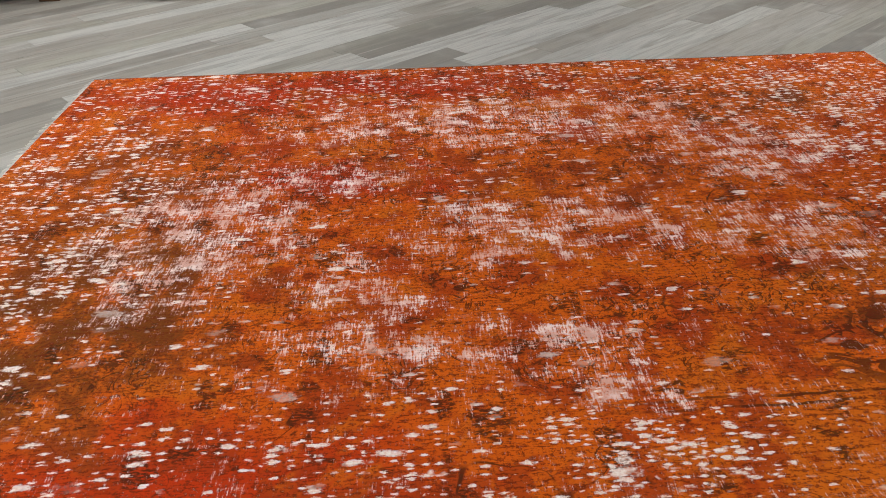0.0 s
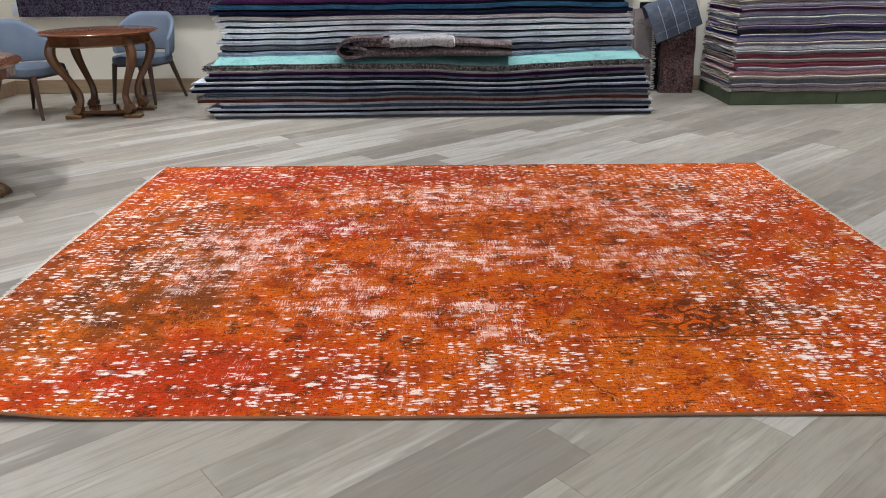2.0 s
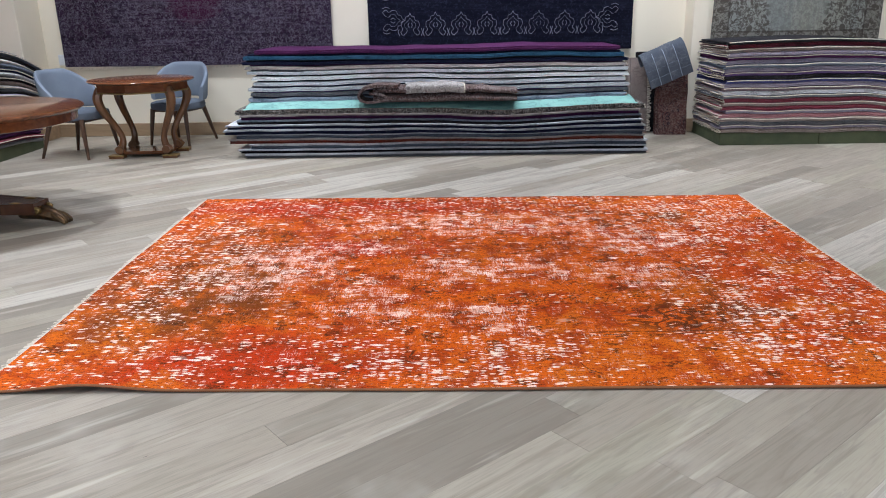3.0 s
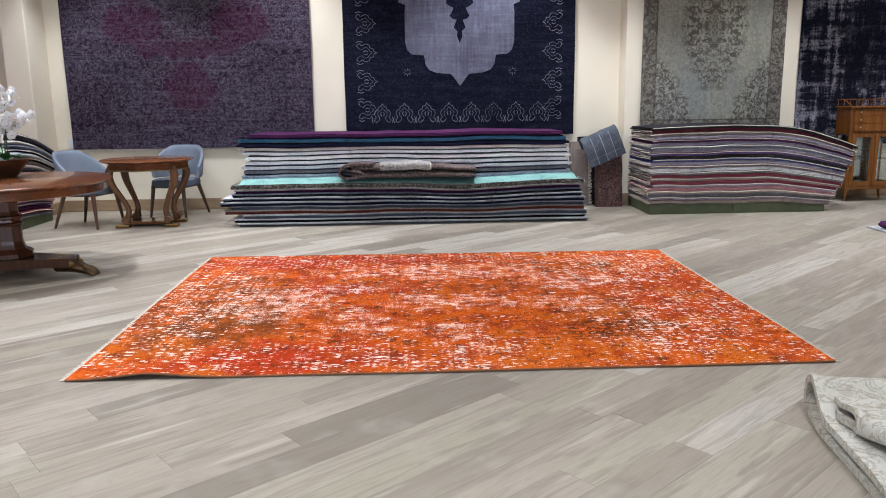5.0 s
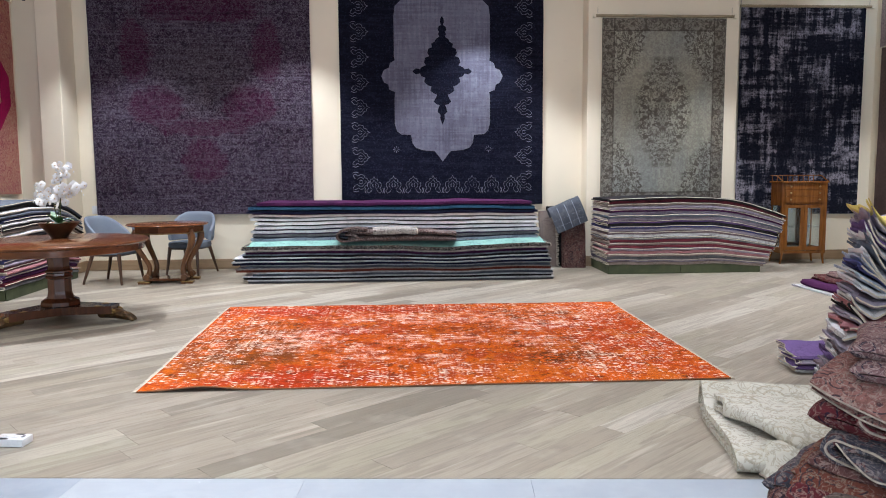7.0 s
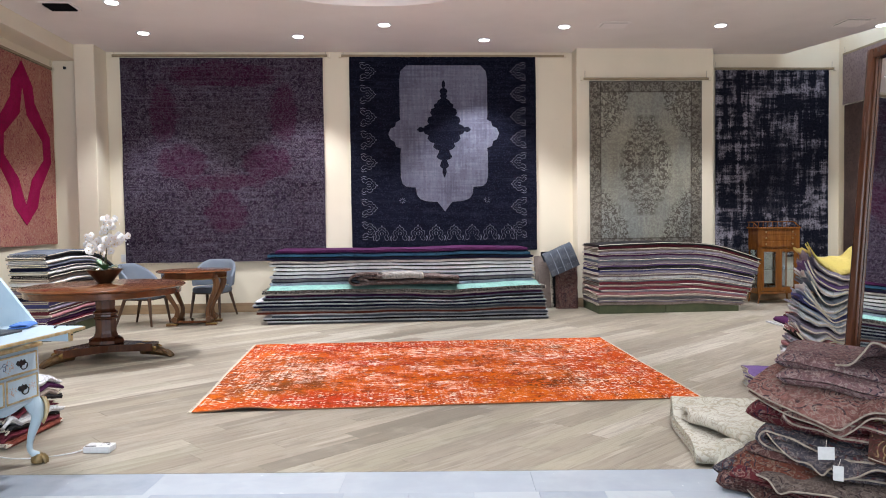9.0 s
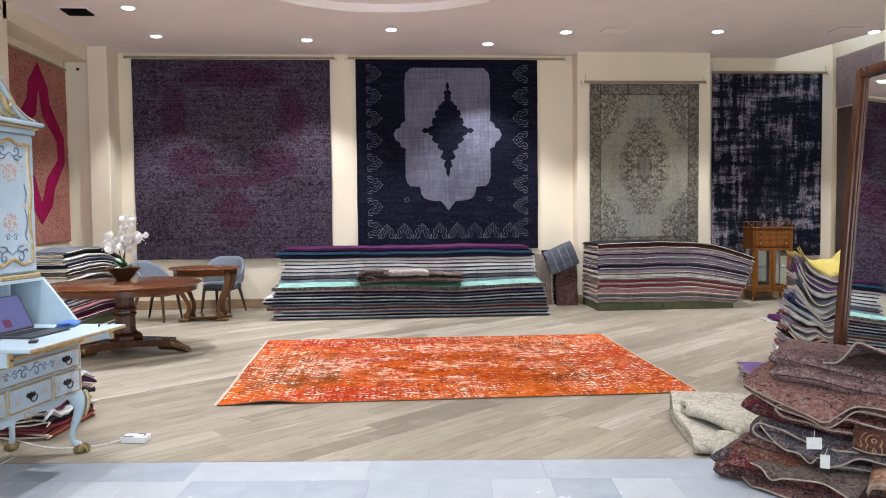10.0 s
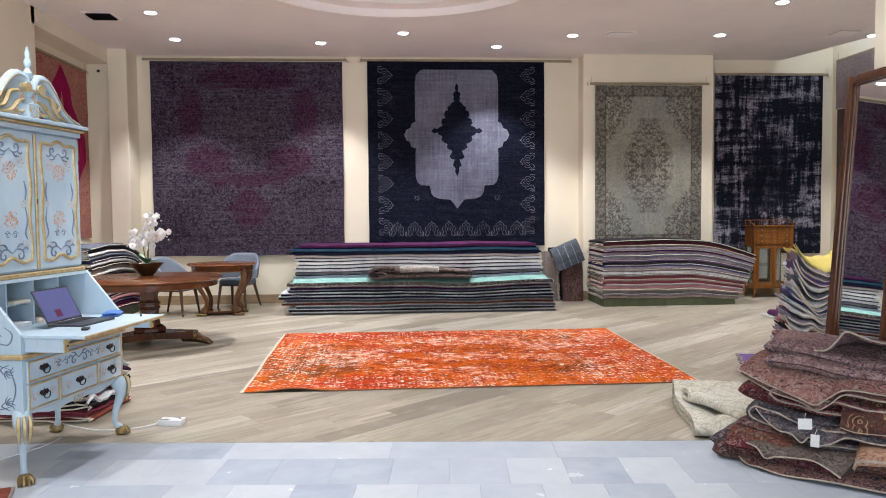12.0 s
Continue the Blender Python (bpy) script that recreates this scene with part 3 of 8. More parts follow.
def downlights():
    glow = bpy.data.materials.new("lamp_glow")
    glow.use_nodes = True
    t = glow.node_tree
    e = t.nodes.new("ShaderNodeEmission")
    e.inputs[0].default_value, e.inputs[1].default_value = (1, 0.97, 0.92, 1), 14
    t.links.new(e.outputs[0], t.nodes["Material Output"].inputs[0])
    first = None
    # the added, unseen lamps get the same fixture as the seen ones
    for x, y in DOWN + [(7.55, 6.9)]:
        z = CEIL if x < 7.5 else 4.75
        if first is None:
            first = thing("downlight", pose(x, y, z), "round white recessed ceiling downlight, lit", "ceiling light", "downlights in the ceiling")
            b = lathe(bmesh.new(), [(0.072, -0.004), (0.095, -0.012), (0.105, -0.006), (0.105, -0.001)], 28)
            part("trim_ring", b, PLASTIC, first, "", True)
            b = lathe(bmesh.new(), [(0.0715, -0.0135), (0.0715, -0.006)], 28)
            part("lamp_disc", b, glow, first, "glowing lamp disc")
        else:
            copy_thing(first, pose(x, y, z))


downlights()


# ---- the orange rug ----
RX0, RY0, RW, RD = -1.375, 0.785, 4.03, 3.02
# how far each corner is pulled off the true rectangle: near left, near right, far left, far right
PULL = ((0.065, 0.010), (0.0, -0.012), (-0.005, 0.045), (0.035, -0.045))


def orange_rug():
    root = thing("area_rug", pose(RX0, RY0, 0), "overdyed orange rug with worn white flecks on the oak floor", "rug")
    nx, ny = 80, 60

    def shape(u, v):
        x, y = u * RW, v * RD
        edge = min(v, 1 - v, u, 1 - u)
        z = 0.0022 + 0.002 * sn(x * 1.7, y * 1.7)
        z += 0.026 * math.exp(-((x - 0.42) / 0.2) ** 2 - (y / 0.13) ** 2)
        z += 0.008 * math.exp(-((x - 3.6) / 0.2) ** 2 - ((y - 1.4) / 0.15) ** 2)
        w = 0.014 * sn(x * 1.1, 7.3) * (abs(v - 0.5) * 2) ** 3
        w2 = 0.014 * sn(y * 1.1, 3.3) * (abs(u - 0.5) * 2) ** 3
        k = ((1 - u) * (1 - v), u * (1 - v), (1 - u) * v, u * v)
        x += sum(a * p[0] for a, p in zip(k, PULL))
        y += sum(a * p[1] for a, p in zip(k, PULL))
        return Vector((x + w2, y + w, max(0.0015, z)))

    bm = bmesh.new()
    top = [[bm.verts.new(shape(i / nx, j / ny) + Vector((0, 0, 0.010))) for i in range(nx + 1)] for j in range(ny + 1)]
    for j in range(ny):
        for i in range(nx):
            bm.faces.new((top[j][i], top[j][i + 1], top[j + 1][i + 1], top[j + 1][i]))
    rim = top[0][:-1] + [r[-1] for r in top[:-1]] + top[-1][:0:-1] + [r[0] for r in top[:0:-1]]
    low = [bm.verts.new((v.co.x, v.co.y, v.co.z - 0.0095)) for v in rim]
    n = len(rim)
    for i in range(n):
        bm.faces.new((rim[i], low[i], low[(i + 1) % n], rim[(i + 1) % n]))
    part("field", bm, m_orange(), root, "", True)
    # bound long edges and short cotton fringes at the two ends
    for v, nm in ((0.0, "selvedge"), (1.0, "selvedge")):
        pts = [shape(i / nx, v) + Vector((0, -0.003 if v == 0 else 0.003, 0.006)) for i in range(nx + 1)]
        part(nm, tube(bmesh.new(), pts, 0.0055, 6), m_plain("brown_selvedge", (0.20, 0.075, 0.028), rough=0.9), root, "dark brown overcast edge", True)
    for u in (0.0, 1.0):
        bm = bmesh.new()
        for j in range(330):
            v = (j + 0.5) / 330
            p = shape(u, v)
            s = -1 if u == 0 else 1
            ln = random.uniform(0.018, 0.04)
            dy = random.uniform(-0.012, 0.012)
            a, b2 = p + Vector((-s * 0.004, -0.0035, 0.009)), p + Vector((-s * 0.004, 0.0035, 0.009))
            c, d = p + Vector((s * ln, dy + 0.003, -p.z + 0.004)), p + Vector((s * ln, dy - 0.003, -p.z + 0.004))
            q = [bm.verts.new(x) for x in (a, b2, c, d)]
            q2 = [bm.verts.new(x + Vector((0, 0, -0.003))) for x in (a, b2, c, d)]
            bm.faces.new(q)
            for k in range(4):
                bm.faces.new((q[k], q2[k], q2[(k + 1) % 4], q[(k + 1) % 4]))
        bmesh.ops.recalc_face_normals(bm, faces=bm.faces)
        part("fringe", bm, FRINGE, root, "short off-white cotton fringe")["kind"] = "stuff"


orange_rug()


# ---- stacked rugs ----
TONES = {
    "plum": ((0.055, 0.015, 0.055), (0.085, 0.025, 0.08), (0.03, 0.01, 0.04)),
    "teal blue": ((0.030, 0.085, 0.15), (0.05, 0.12, 0.20), (0.015, 0.02, 0.045)),
    "navy": ((0.010, 0.012, 0.032), (0.018, 0.021, 0.05), (0.04, 0.04, 0.06)),
    "charcoal": ((0.014, 0.013, 0.015), (0.026, 0.025, 0.028), (0.06, 0.056, 0.056)),
    "taupe": ((0.22, 0.18, 0.16), (0.27, 0.22, 0.20), (0.12, 0.09, 0.08)),
    "pale grey": ((0.54, 0.55, 0.58), (0.64, 0.65, 0.68), (0.22, 0.22, 0.24)),
    "grey": ((0.14, 0.14, 0.155), (0.20, 0.20, 0.215), (0.08, 0.08, 0.09)),
    "blue-grey": ((0.10, 0.115, 0.15), (0.14, 0.16, 0.20), (0.05, 0.055, 0.08)),
    "turquoise": ((0.17, 0.335, 0.305), (0.23, 0.40, 0.365), (0.06, 0.12, 0.12)),
    "rust red": ((0.20, 0.055, 0.04), (0.26, 0.08, 0.055), (0.09, 0.03, 0.025)),
    "burgundy": ((0.13, 0.025, 0.04), (0.17, 0.04, 0.055), (0.05, 0.02, 0.025)),
    "indigo": ((0.05, 0.055, 0.16), (0.08, 0.085, 0.22), (0.02, 0.02, 0.06)),
    "lilac grey": ((0.23, 0.20, 0.26), (0.30, 0.27, 0.33), (0.12, 0.10, 0.15)),
    "violet": ((0.105, 0.065, 0.175), (0.14, 0.09, 0.22), (0.05, 0.03, 0.085)),
    "brown": ((0.075, 0.045, 0.04), (0.11, 0.07, 0.06), (0.03, 0.02, 0.02)),
    "pink": ((0.30, 0.13, 0.15), (0.36, 0.18, 0.19), (0.16, 0.07, 0.08)),
    "yellow": ((0.50, 0.40, 0.10), (0.56, 0.47, 0.16), (0.36, 0.27, 0.07)),
    "mauve": ((0.17, 0.13, 0.15), (0.22, 0.17, 0.19), (0.08, 0.055, 0.07)),
    "off-white": ((0.74, 0.74, 0.75), (0.82, 0.82, 0.83), (0.40, 0.40, 0.42)),
    "ash grey": ((0.48, 0.48, 0.51), (0.58, 0.58, 0.61), (0.16, 0.16, 0.18)),
    "warm grey": ((0.37, 0.33, 0.315), (0.46, 0.42, 0.40), (0.15, 0.11, 0.11)),
    "steel blue": ((0.30, 0.34, 0.42), (0.38, 0.42, 0.50), (0.07, 0.075, 0.11)),
    "slate check": ((0.075, 0.085, 0.110), (0.10, 0.112, 0.14), (0.16, 0.17, 0.19)),
    "beige": ((0.50, 0.46, 0.39), (0.56, 0.52, 0.45), (0.19, 0.15, 0.11)),
}
RUGM = {k: m_rug("rug_" + k.replace(" ", "_").replace("-", "_"), *v, scale=9.0 if k != "beige" else 6.0, amount=0.75) for k, v in TONES.items()}

RUGM["beige"] = m_persian("rug_beige", (0.475, 0.455, 0.385), (0.53, 0.51, 0.445), (0.42, 0.385, 0.31), (0.19, 0.155, 0.11), 7.0, 0.08, 0.45)
for k, a in {"mottled charcoal": ((0.05, 0.045, 0.042), (0.09, 0.08, 0.075), (0.015, 0.014, 0.015), (0.34, 0.31, 0.28)), "mottled brown": ((0.075, 0.045, 0.042), (0.12, 0.085, 0.08), (0.035, 0.02, 0.022), (0.26, 0.22, 0.21)), "faded burgundy": ((0.075, 0.014, 0.018), (0.11, 0.026, 0.028), (0.018, 0.014, 0.026), (0.20, 0.13, 0.11)), "mauve-brown": ((0.065, 0.030, 0.028), (0.11, 0.05, 0.044), (0.018, 0.014, 0.022), (0.20, 0.14, 0.12)),
             "faded slate": ((0.036, 0.036, 0.048), (0.065, 0.058, 0.068), (0.07, 0.025, 0.025), (0.17, 0.14, 0.13)), "dusty rose": ((0.155, 0.068, 0.060), (0.20, 0.098, 0.084), (0.045, 0.030, 0.034), (0.27, 0.20, 0.17)),
             "warm taupe": ((0.065, 0.045, 0.040), (0.09, 0.068, 0.06), (0.03, 0.022, 0.022), (0.16, 0.13, 0.11)), "rose grey": ((0.13, 0.072, 0.074), (0.19, 0.11, 0.112), (0.035, 0.026, 0.040), (0.30, 0.23, 0.21)), "pale mottled": ((0.27, 0.245, 0.23), (0.36, 0.33, 0.315), (0.14, 0.115, 0.115), (0.46, 0.43, 0.41)), "faded peach": ((0.30, 0.16, 0.105), (0.36, 0.20, 0.13), (0.22, 0.10, 0.07), (0.42, 0.28, 0.20)), "tan medallion": ((0.05, 0.024, 0.02), (0.085, 0.045, 0.03), (0.26, 0.19, 0.10), (0.10, 0.03, 0.028)),
             "faded red-brown": ((0.098, 0.032, 0.022), (0.125, 0.046, 0.032), (0.03, 0.023, 0.03), (0.185, 0.139, 0.106))}.items():
    RUGM[k] = m_persian("rug_" + k.replace(" ", "_").replace("-", "_"), *a, scale=12.0)


def stacked_rug(origin, tone, xl, xr, depth, z, h, layers, sag, group, where, seed, turn=0.0, droop=None, rough_ends=0.02, nv=30, fringe=False, cord=False):
    """One folded rug in a pile: folds face the local -y, ends face x. sag(x, y) bends it with its neighbours."""
    label = "folded %s rug %s" % (tone, where)
    root = thing("folded_rug", origin @ pose((xl + xr) / 2, 0, z, 0, 0, 0), label, "rug", group)
    mid, w = (xl + xr) / 2, xr - xl
    th = h / layers * 0.74
    shove = 0.03 * sn(seed * 4.1, 5.5)

    def wob(u, v, zz, t):
        e = v / w * 2
        # ends of the folds never line up
        v2 = v + rough_ends * (sn(t * 9 + seed, 3.1 * seed) * (abs(e) ** 6) * (1 if e > 0 else -1) * 2)
        f = 0.012 * sn(v * 1.5 + seed * 9, seed)
        x = mid + v2
        dz = sag(x, u) + 0.004 * sn(v * 3.0, seed * 5 + u)
        return Vector((v2, u + f + shove, max(0.0015, zz + dz) if z < 0.02 else zz + dz))

    path = catmull(fold_path(depth, h, layers), 3)
    part("cloth", sheet(path, w, th, wob, nv), RUGM[tone], root, "", True)
    if cord and cord != "front":
        n = len(path)
        for s in (-1, 1) if cord is True else ():
            pts = [wob(p[0], s * w / 2, p[1], i / (n - 1)) for i, p in enumerate(path)]
            part("edge_cord", tube(bmesh.new(), pts, th * 0.4, 5), FRINGE, root, "cream overcast edge", True)
        pts = [wob(path[-1][0], (j / nv - 0.5) * w, path[-1][1], 1.0) for j in range(nv + 1)]
        part("edge_cord", tube(bmesh.new(), pts, th * 0.26, 5), FRINGE, root, "cream overcast edge", True)
    if cord == "front":
        k = min(range(len(path)), key=lambda i: path[i][0])
        pts = [wob(path[k][0] - th * 0.5, (j / nv - 0.5) * w, path[k][1], k / (len(path) - 1)) for j in range(nv + 1)]
        part("edge_cord", tube(bmesh.new(), pts, th * 0.32, 5), FRINGE, root, "cream overcast edge", True)
    if fringe:
        for s in (-1, 1):
            bm = bmesh.new()
            n = max(10, int(depth / 0.02))
            for i in range(n):
                u = depth * (i + 0.5) / n
                for k in range(layers):
                    zz = h * (k + 0.5) / layers
                    p = wob(u, s * w / 2, zz, 0.5)
                    q = p + Vector((s * random.uniform(0.01, 0.03), random.uniform(-0.006, 0.006), -random.uniform(0.0, 0.012)))
                    tube(bm, [p - Vector((s * 0.006, 0, 0)), q], 0.0025, 3)
            part("fringe", bm, FRINGE, root, "pale cotton fringe")["kind"] = "stuff"
    return root


def big_stack():
    o = pose(0, 5.62, 0)
    rows = [  # tone, tone of the thin gap-shade/highlight layer above, height, left, right, front
        ("grey", "ash grey", 0.046, -1.52, 2.47, 0.00), ("charcoal", "ash grey", 0.046, -1.60, 2.45, 0.012), ("blue-grey", "pale grey", 0.048, -1.44, 2.46, 0.0), ("rust red", "warm grey", 0.052, -1.72, 2.43, 0.012),
        ("blue-grey", "ash grey", 0.045, -1.63, 2.42, 0.02), ("navy", "pale grey", 0.052, -1.78, 2.43, 0.0), ("navy", "ash grey", 0.048, -1.74, 2.40, 0.02), ("charcoal", "steel blue", 0.044, -1.60, 2.39, 0.035),
        ("plum", "warm grey", 0.052, -1.56, 2.38, 0.04), ("mottled charcoal", "", 0.052, -1.62, 2.43, 0.03), ("turquoise", "", 0.026, -1.52, 2.36, 0.10),
        ("steel blue", "navy", 0.052, -1.53, 2.31, 0.34), ("grey", "violet", 0.050, -1.50, 2.33, 0.36), ("ash grey", "navy", 0.054, -1.52, 2.33, 0.36),
        ("pale grey", "charcoal", 0.054, -1.46, 2.30, 0.38), ("off-white", "charcoal", 0.056, -1.47, 2.33, 0.38), ("pale grey", "grey", 0.046, -1.54, 2.32, 0.40), ("warm grey", "plum", 0.046, -1.56, 2.31, 0.41),
        ("navy", "charcoal", 0.045, -1.60, 2.32, 0.42), ("teal blue", "navy", 0.058, -1.58, 2.28, 0.43), ("plum", "", 0.042, -1.44, 2.25, 0.45)]
    seq = []
    for tone, over, h, a, b, f in rows:
        a = -1.58 + (a + 1.58) * 0.75
        pale = over in ("ash grey", "pale grey", "warm grey", "steel blue", "taupe", "blue-grey")
        # thin pale layer stands in for the lit top of the fold
        if pale:
            seq += [(tone, h * 0.66, a + 0.01, b - 0.01, f + 0.02), (over, h * 0.34, a, b, f)]
            continue
        seq.append((tone, h * 0.70 if over else h, a, b, f))
        # thin dark layer, set back, stands in for the shaded gap between folds
        if over:
            seq.append((over, h * 0.30, a + 0.03, b - 0.025, f + 0.06))
    z = 0.0
    for i, (tone, h, a, b, f) in enumerate(seq):
        zz = z

        def sag(x, u, zz=zz, tone=tone):
            s = -0.036 * math.exp(-((x - 0.9) / 0.6) ** 2) * math.exp(-((zz - 0.42) / 0.2) ** 2) + 0.018 * sn(x * 1.1, zz * 2.2) + 0.007 * sn(x * 3.4, zz * 5)
            s *= min(1, zz / 0.15)
            if tone == "turquoise":
                s += 0.026 * min(1.0, u / 0.22) - 0.02 * max(0, 1 - u / 0.3)
            return s

        stacked_rug(o @ pose(0, f, 0), tone, a, b, 1.42 - f, z, h, 2, sag, "wide pile of folded rugs", "in the wide pile against the wall", i * 1.7 + 0.3, rough_ends=0.010, nv=60, cord=(tone in ("off-white", "pale grey", "warm grey", "ash grey", "steel blue", "mottled charcoal")))
        z += h * 0.985 + (0.018 if tone == "turquoise" else 0.0)
    return z


TOP = big_stack()


# ---- rugs hung on the walls ----
def m_purple():
    m = mat("worn_purple_rug", 0.93, 0, 0.15)
    g = G(m)
    v = g.coord()
    x, y, z = g.sep(v)
    fine = weave(g, v, 0.5)
    big = g.noise(v, 1.5, 3)
    streak = g.noise(g.coord(scale=(1.2, 1, 34)), 1.0, 4, 0.65)
    warp = g.node("ShaderNodeTexNoise", Vector=g.node("ShaderNodeCombineXYZ", X=g.math("ABSOLUTE", x), Y=0.0, Z=z).outputs[0], Scale=4.0, Detail=3.0)
    wx = g.math("MULTIPLY_ADD", g.sep(warp.outputs["Color"])[0], 0.35, g.math("SUBTRACT", g.math("ABSOLUTE", x), 0.175))
    wz = g.math("MULTIPLY_ADD", g.sep(warp.outputs["Color"])[1], 0.3, g.math("SUBTRACT", z, 0.15))
    # both halves of the woven drawing mirror each other
    half = g.node("ShaderNodeCombineXYZ", X=g.math("ABSOLUTE", x), Y=0.0, Z=z).outputs[0]
    flo = g.math("ABSOLUTE", g.math("SUBTRACT", g.noise(half, 8.0, 3, 0.5, 1.6), 0.5))
    lace = g.math("ABSOLUTE", g.math("SUBTRACT", g.noise(half, 15.0, 4, 0.6, 1.8), 0.5))
    col = g.mix(g.step(big, 0.4, 0.62), (0.030, 0.018, 0.038), (0.025, 0.011, 0.027))
    col = g.mix(g.math("MULTIPLY", blob(g, wx, wz, 0.0, 0.45, 0.9, 0.7), 0.5), col, (0.032, 0.023, 0.028))
    plum = most(g, blob(g, wx, wz, 0.1, 1.35, 1.0, 0.26), blob(g, wx, wz, 0.95, 0.75, 0.30, 0.6), blob(g, wx, wz, 0.66, -0.05, 0.50, 0.36),
                blob(g, wx, wz, 0.0, -0.85, 0.42, 0.40), blob(g, wx, wz, 0.1, -0.35, 0.7, 0.16))
    rag = g.math("MULTIPLY_ADD", g.noise(half, 9.0, 5, 0.7), 1.1, g.math("MULTIPLY_ADD", streak, -0.9, plum))
    plum = g.math("MULTIPLY", g.step(rag, 0.25, 0.95), g.step(plum, 0.0, 0.6))
    col = g.mix(g.math("MULTIPLY", plum, 0.66), col, (0.044, 0.006, 0.028))
    heart = most(g, blob(g, wx, wz, 0.0, 0.1, 0.75, 0.9), blob(g, wx, wz, 0.02, -0.85, 0.22, 0.3), 0.25)
    col = g.mix(g.math("MULTIPLY", g.math("MULTIPLY", g.step(flo, 0.030, 0.010), heart), 0.5), col, (0.15, 0.138, 0.165))
    col = g.mix(g.math("MULTIPLY", g.step(lace, 0.055, 0.01), 0.7), col, (0.155, 0.14, 0.172))
    col = g.mix(g.math("MULTIPLY", g.step(g.noise(v, 11.0, 4, 0.6, 1.2), 0.54, 0.62), 0.75), col, (0.014, 0.009, 0.017))
    col = g.mix(g.math("MULTIPLY", g.step(streak, 0.50, 0.66), 0.5), col, (0.120, 0.105, 0.145))
    col = g.mix(g.math("MULTIPLY", g.step(g.noise(v, 22, 4, 0.7), 0.5, 0.72), 0.38), col, (0.095, 0.085, 0.11))
    col = g.mix(g.math("MULTIPLY", g.step(g.noise(v, 50, 3, 0.75), 0.48, 0.66), 0.55), col, (0.012, 0.008, 0.014))
    col = g.mix(g.math("MULTIPLY", plum, 0.42), col, (0.036, 0.004, 0.022))
    band = g.math("MAXIMUM", g.step(g.math("ABSOLUTE", g.math("SUBTRACT", g.math("ABSOLUTE", x), 1.22)), 0.02, 0.008), g.step(g.math("ABSOLUTE", g.math("SUBTRACT", g.math("ABSOLUTE", z), 1.28)), 0.02, 0.008))
    col = g.mix(g.math("MULTIPLY", g.math("MULTIPLY", band, g.step(g.noise(v, 14, 3), 0.42, 0.58)), 0.5), col, (0.012, 0.008, 0.016))
    g.colour(col)
    return m


def m_black(name="black_rug_ground", c=(0.0045, 0.005, 0.012), c2=(0.012, 0.013, 0.024)):
    m = mat(name, 0.93, 0, 0.15)
    g = G(m)
    v = g.coord()
    weave(g, v, 0.4)
    a, b = g.noise(g.coord(scale=(1.2, 1, 22)), 1.0, 4, 0.65), g.noise(v, 40, 3, 0.7)
    col = g.mix(g.step(a, 0.42, 0.75), c, c2)
    col = g.mix(g.math("MULTIPLY", g.step(b, 0.5, 0.68), 0.6), col, tuple(x * 2.1 for x in c2))
    rubbed = g.noise(g.coord(scale=(2.5, 1, 9)), 1.0, 5, 0.75)
    col = g.mix(g.math("MULTIPLY", g.step(rubbed, 0.52, 0.68), 0.4), col, tuple(x * 2.0 for x in c2))
    g.colour(col)
    return m


def m_lavender():
    m = mat("lavender_medallion", 0.93, 0, 0.15)
    g = G(m)
    v = g.coord()
    weave(g, v, 0.4)
    a = g.noise(g.coord(scale=(1.5, 1, 30)), 1.0, 4, 0.65)
    b = g.noise(g.coord(scale=(26, 1, 2)), 1.0, 4, 0.6)
    c = g.noise(v, 2.0, 3)
    col = g.mix(g.step(c, 0.35, 0.65), (0.098, 0.098, 0.142), (0.14, 0.142, 0.195))
    col = g.mix(g.math("MULTIPLY", g.step(g.math("ADD", a, b), 0.9, 1.3), 0.55), col, (0.23, 0.235, 0.30))
    col = g.mix(g.math("MULTIPLY", g.step(g.noise(v, 30, 3, 0.7), 0.45, 0.75), 0.45), col, (0.06, 0.058, 0.08))
    g.colour(col)
    return m


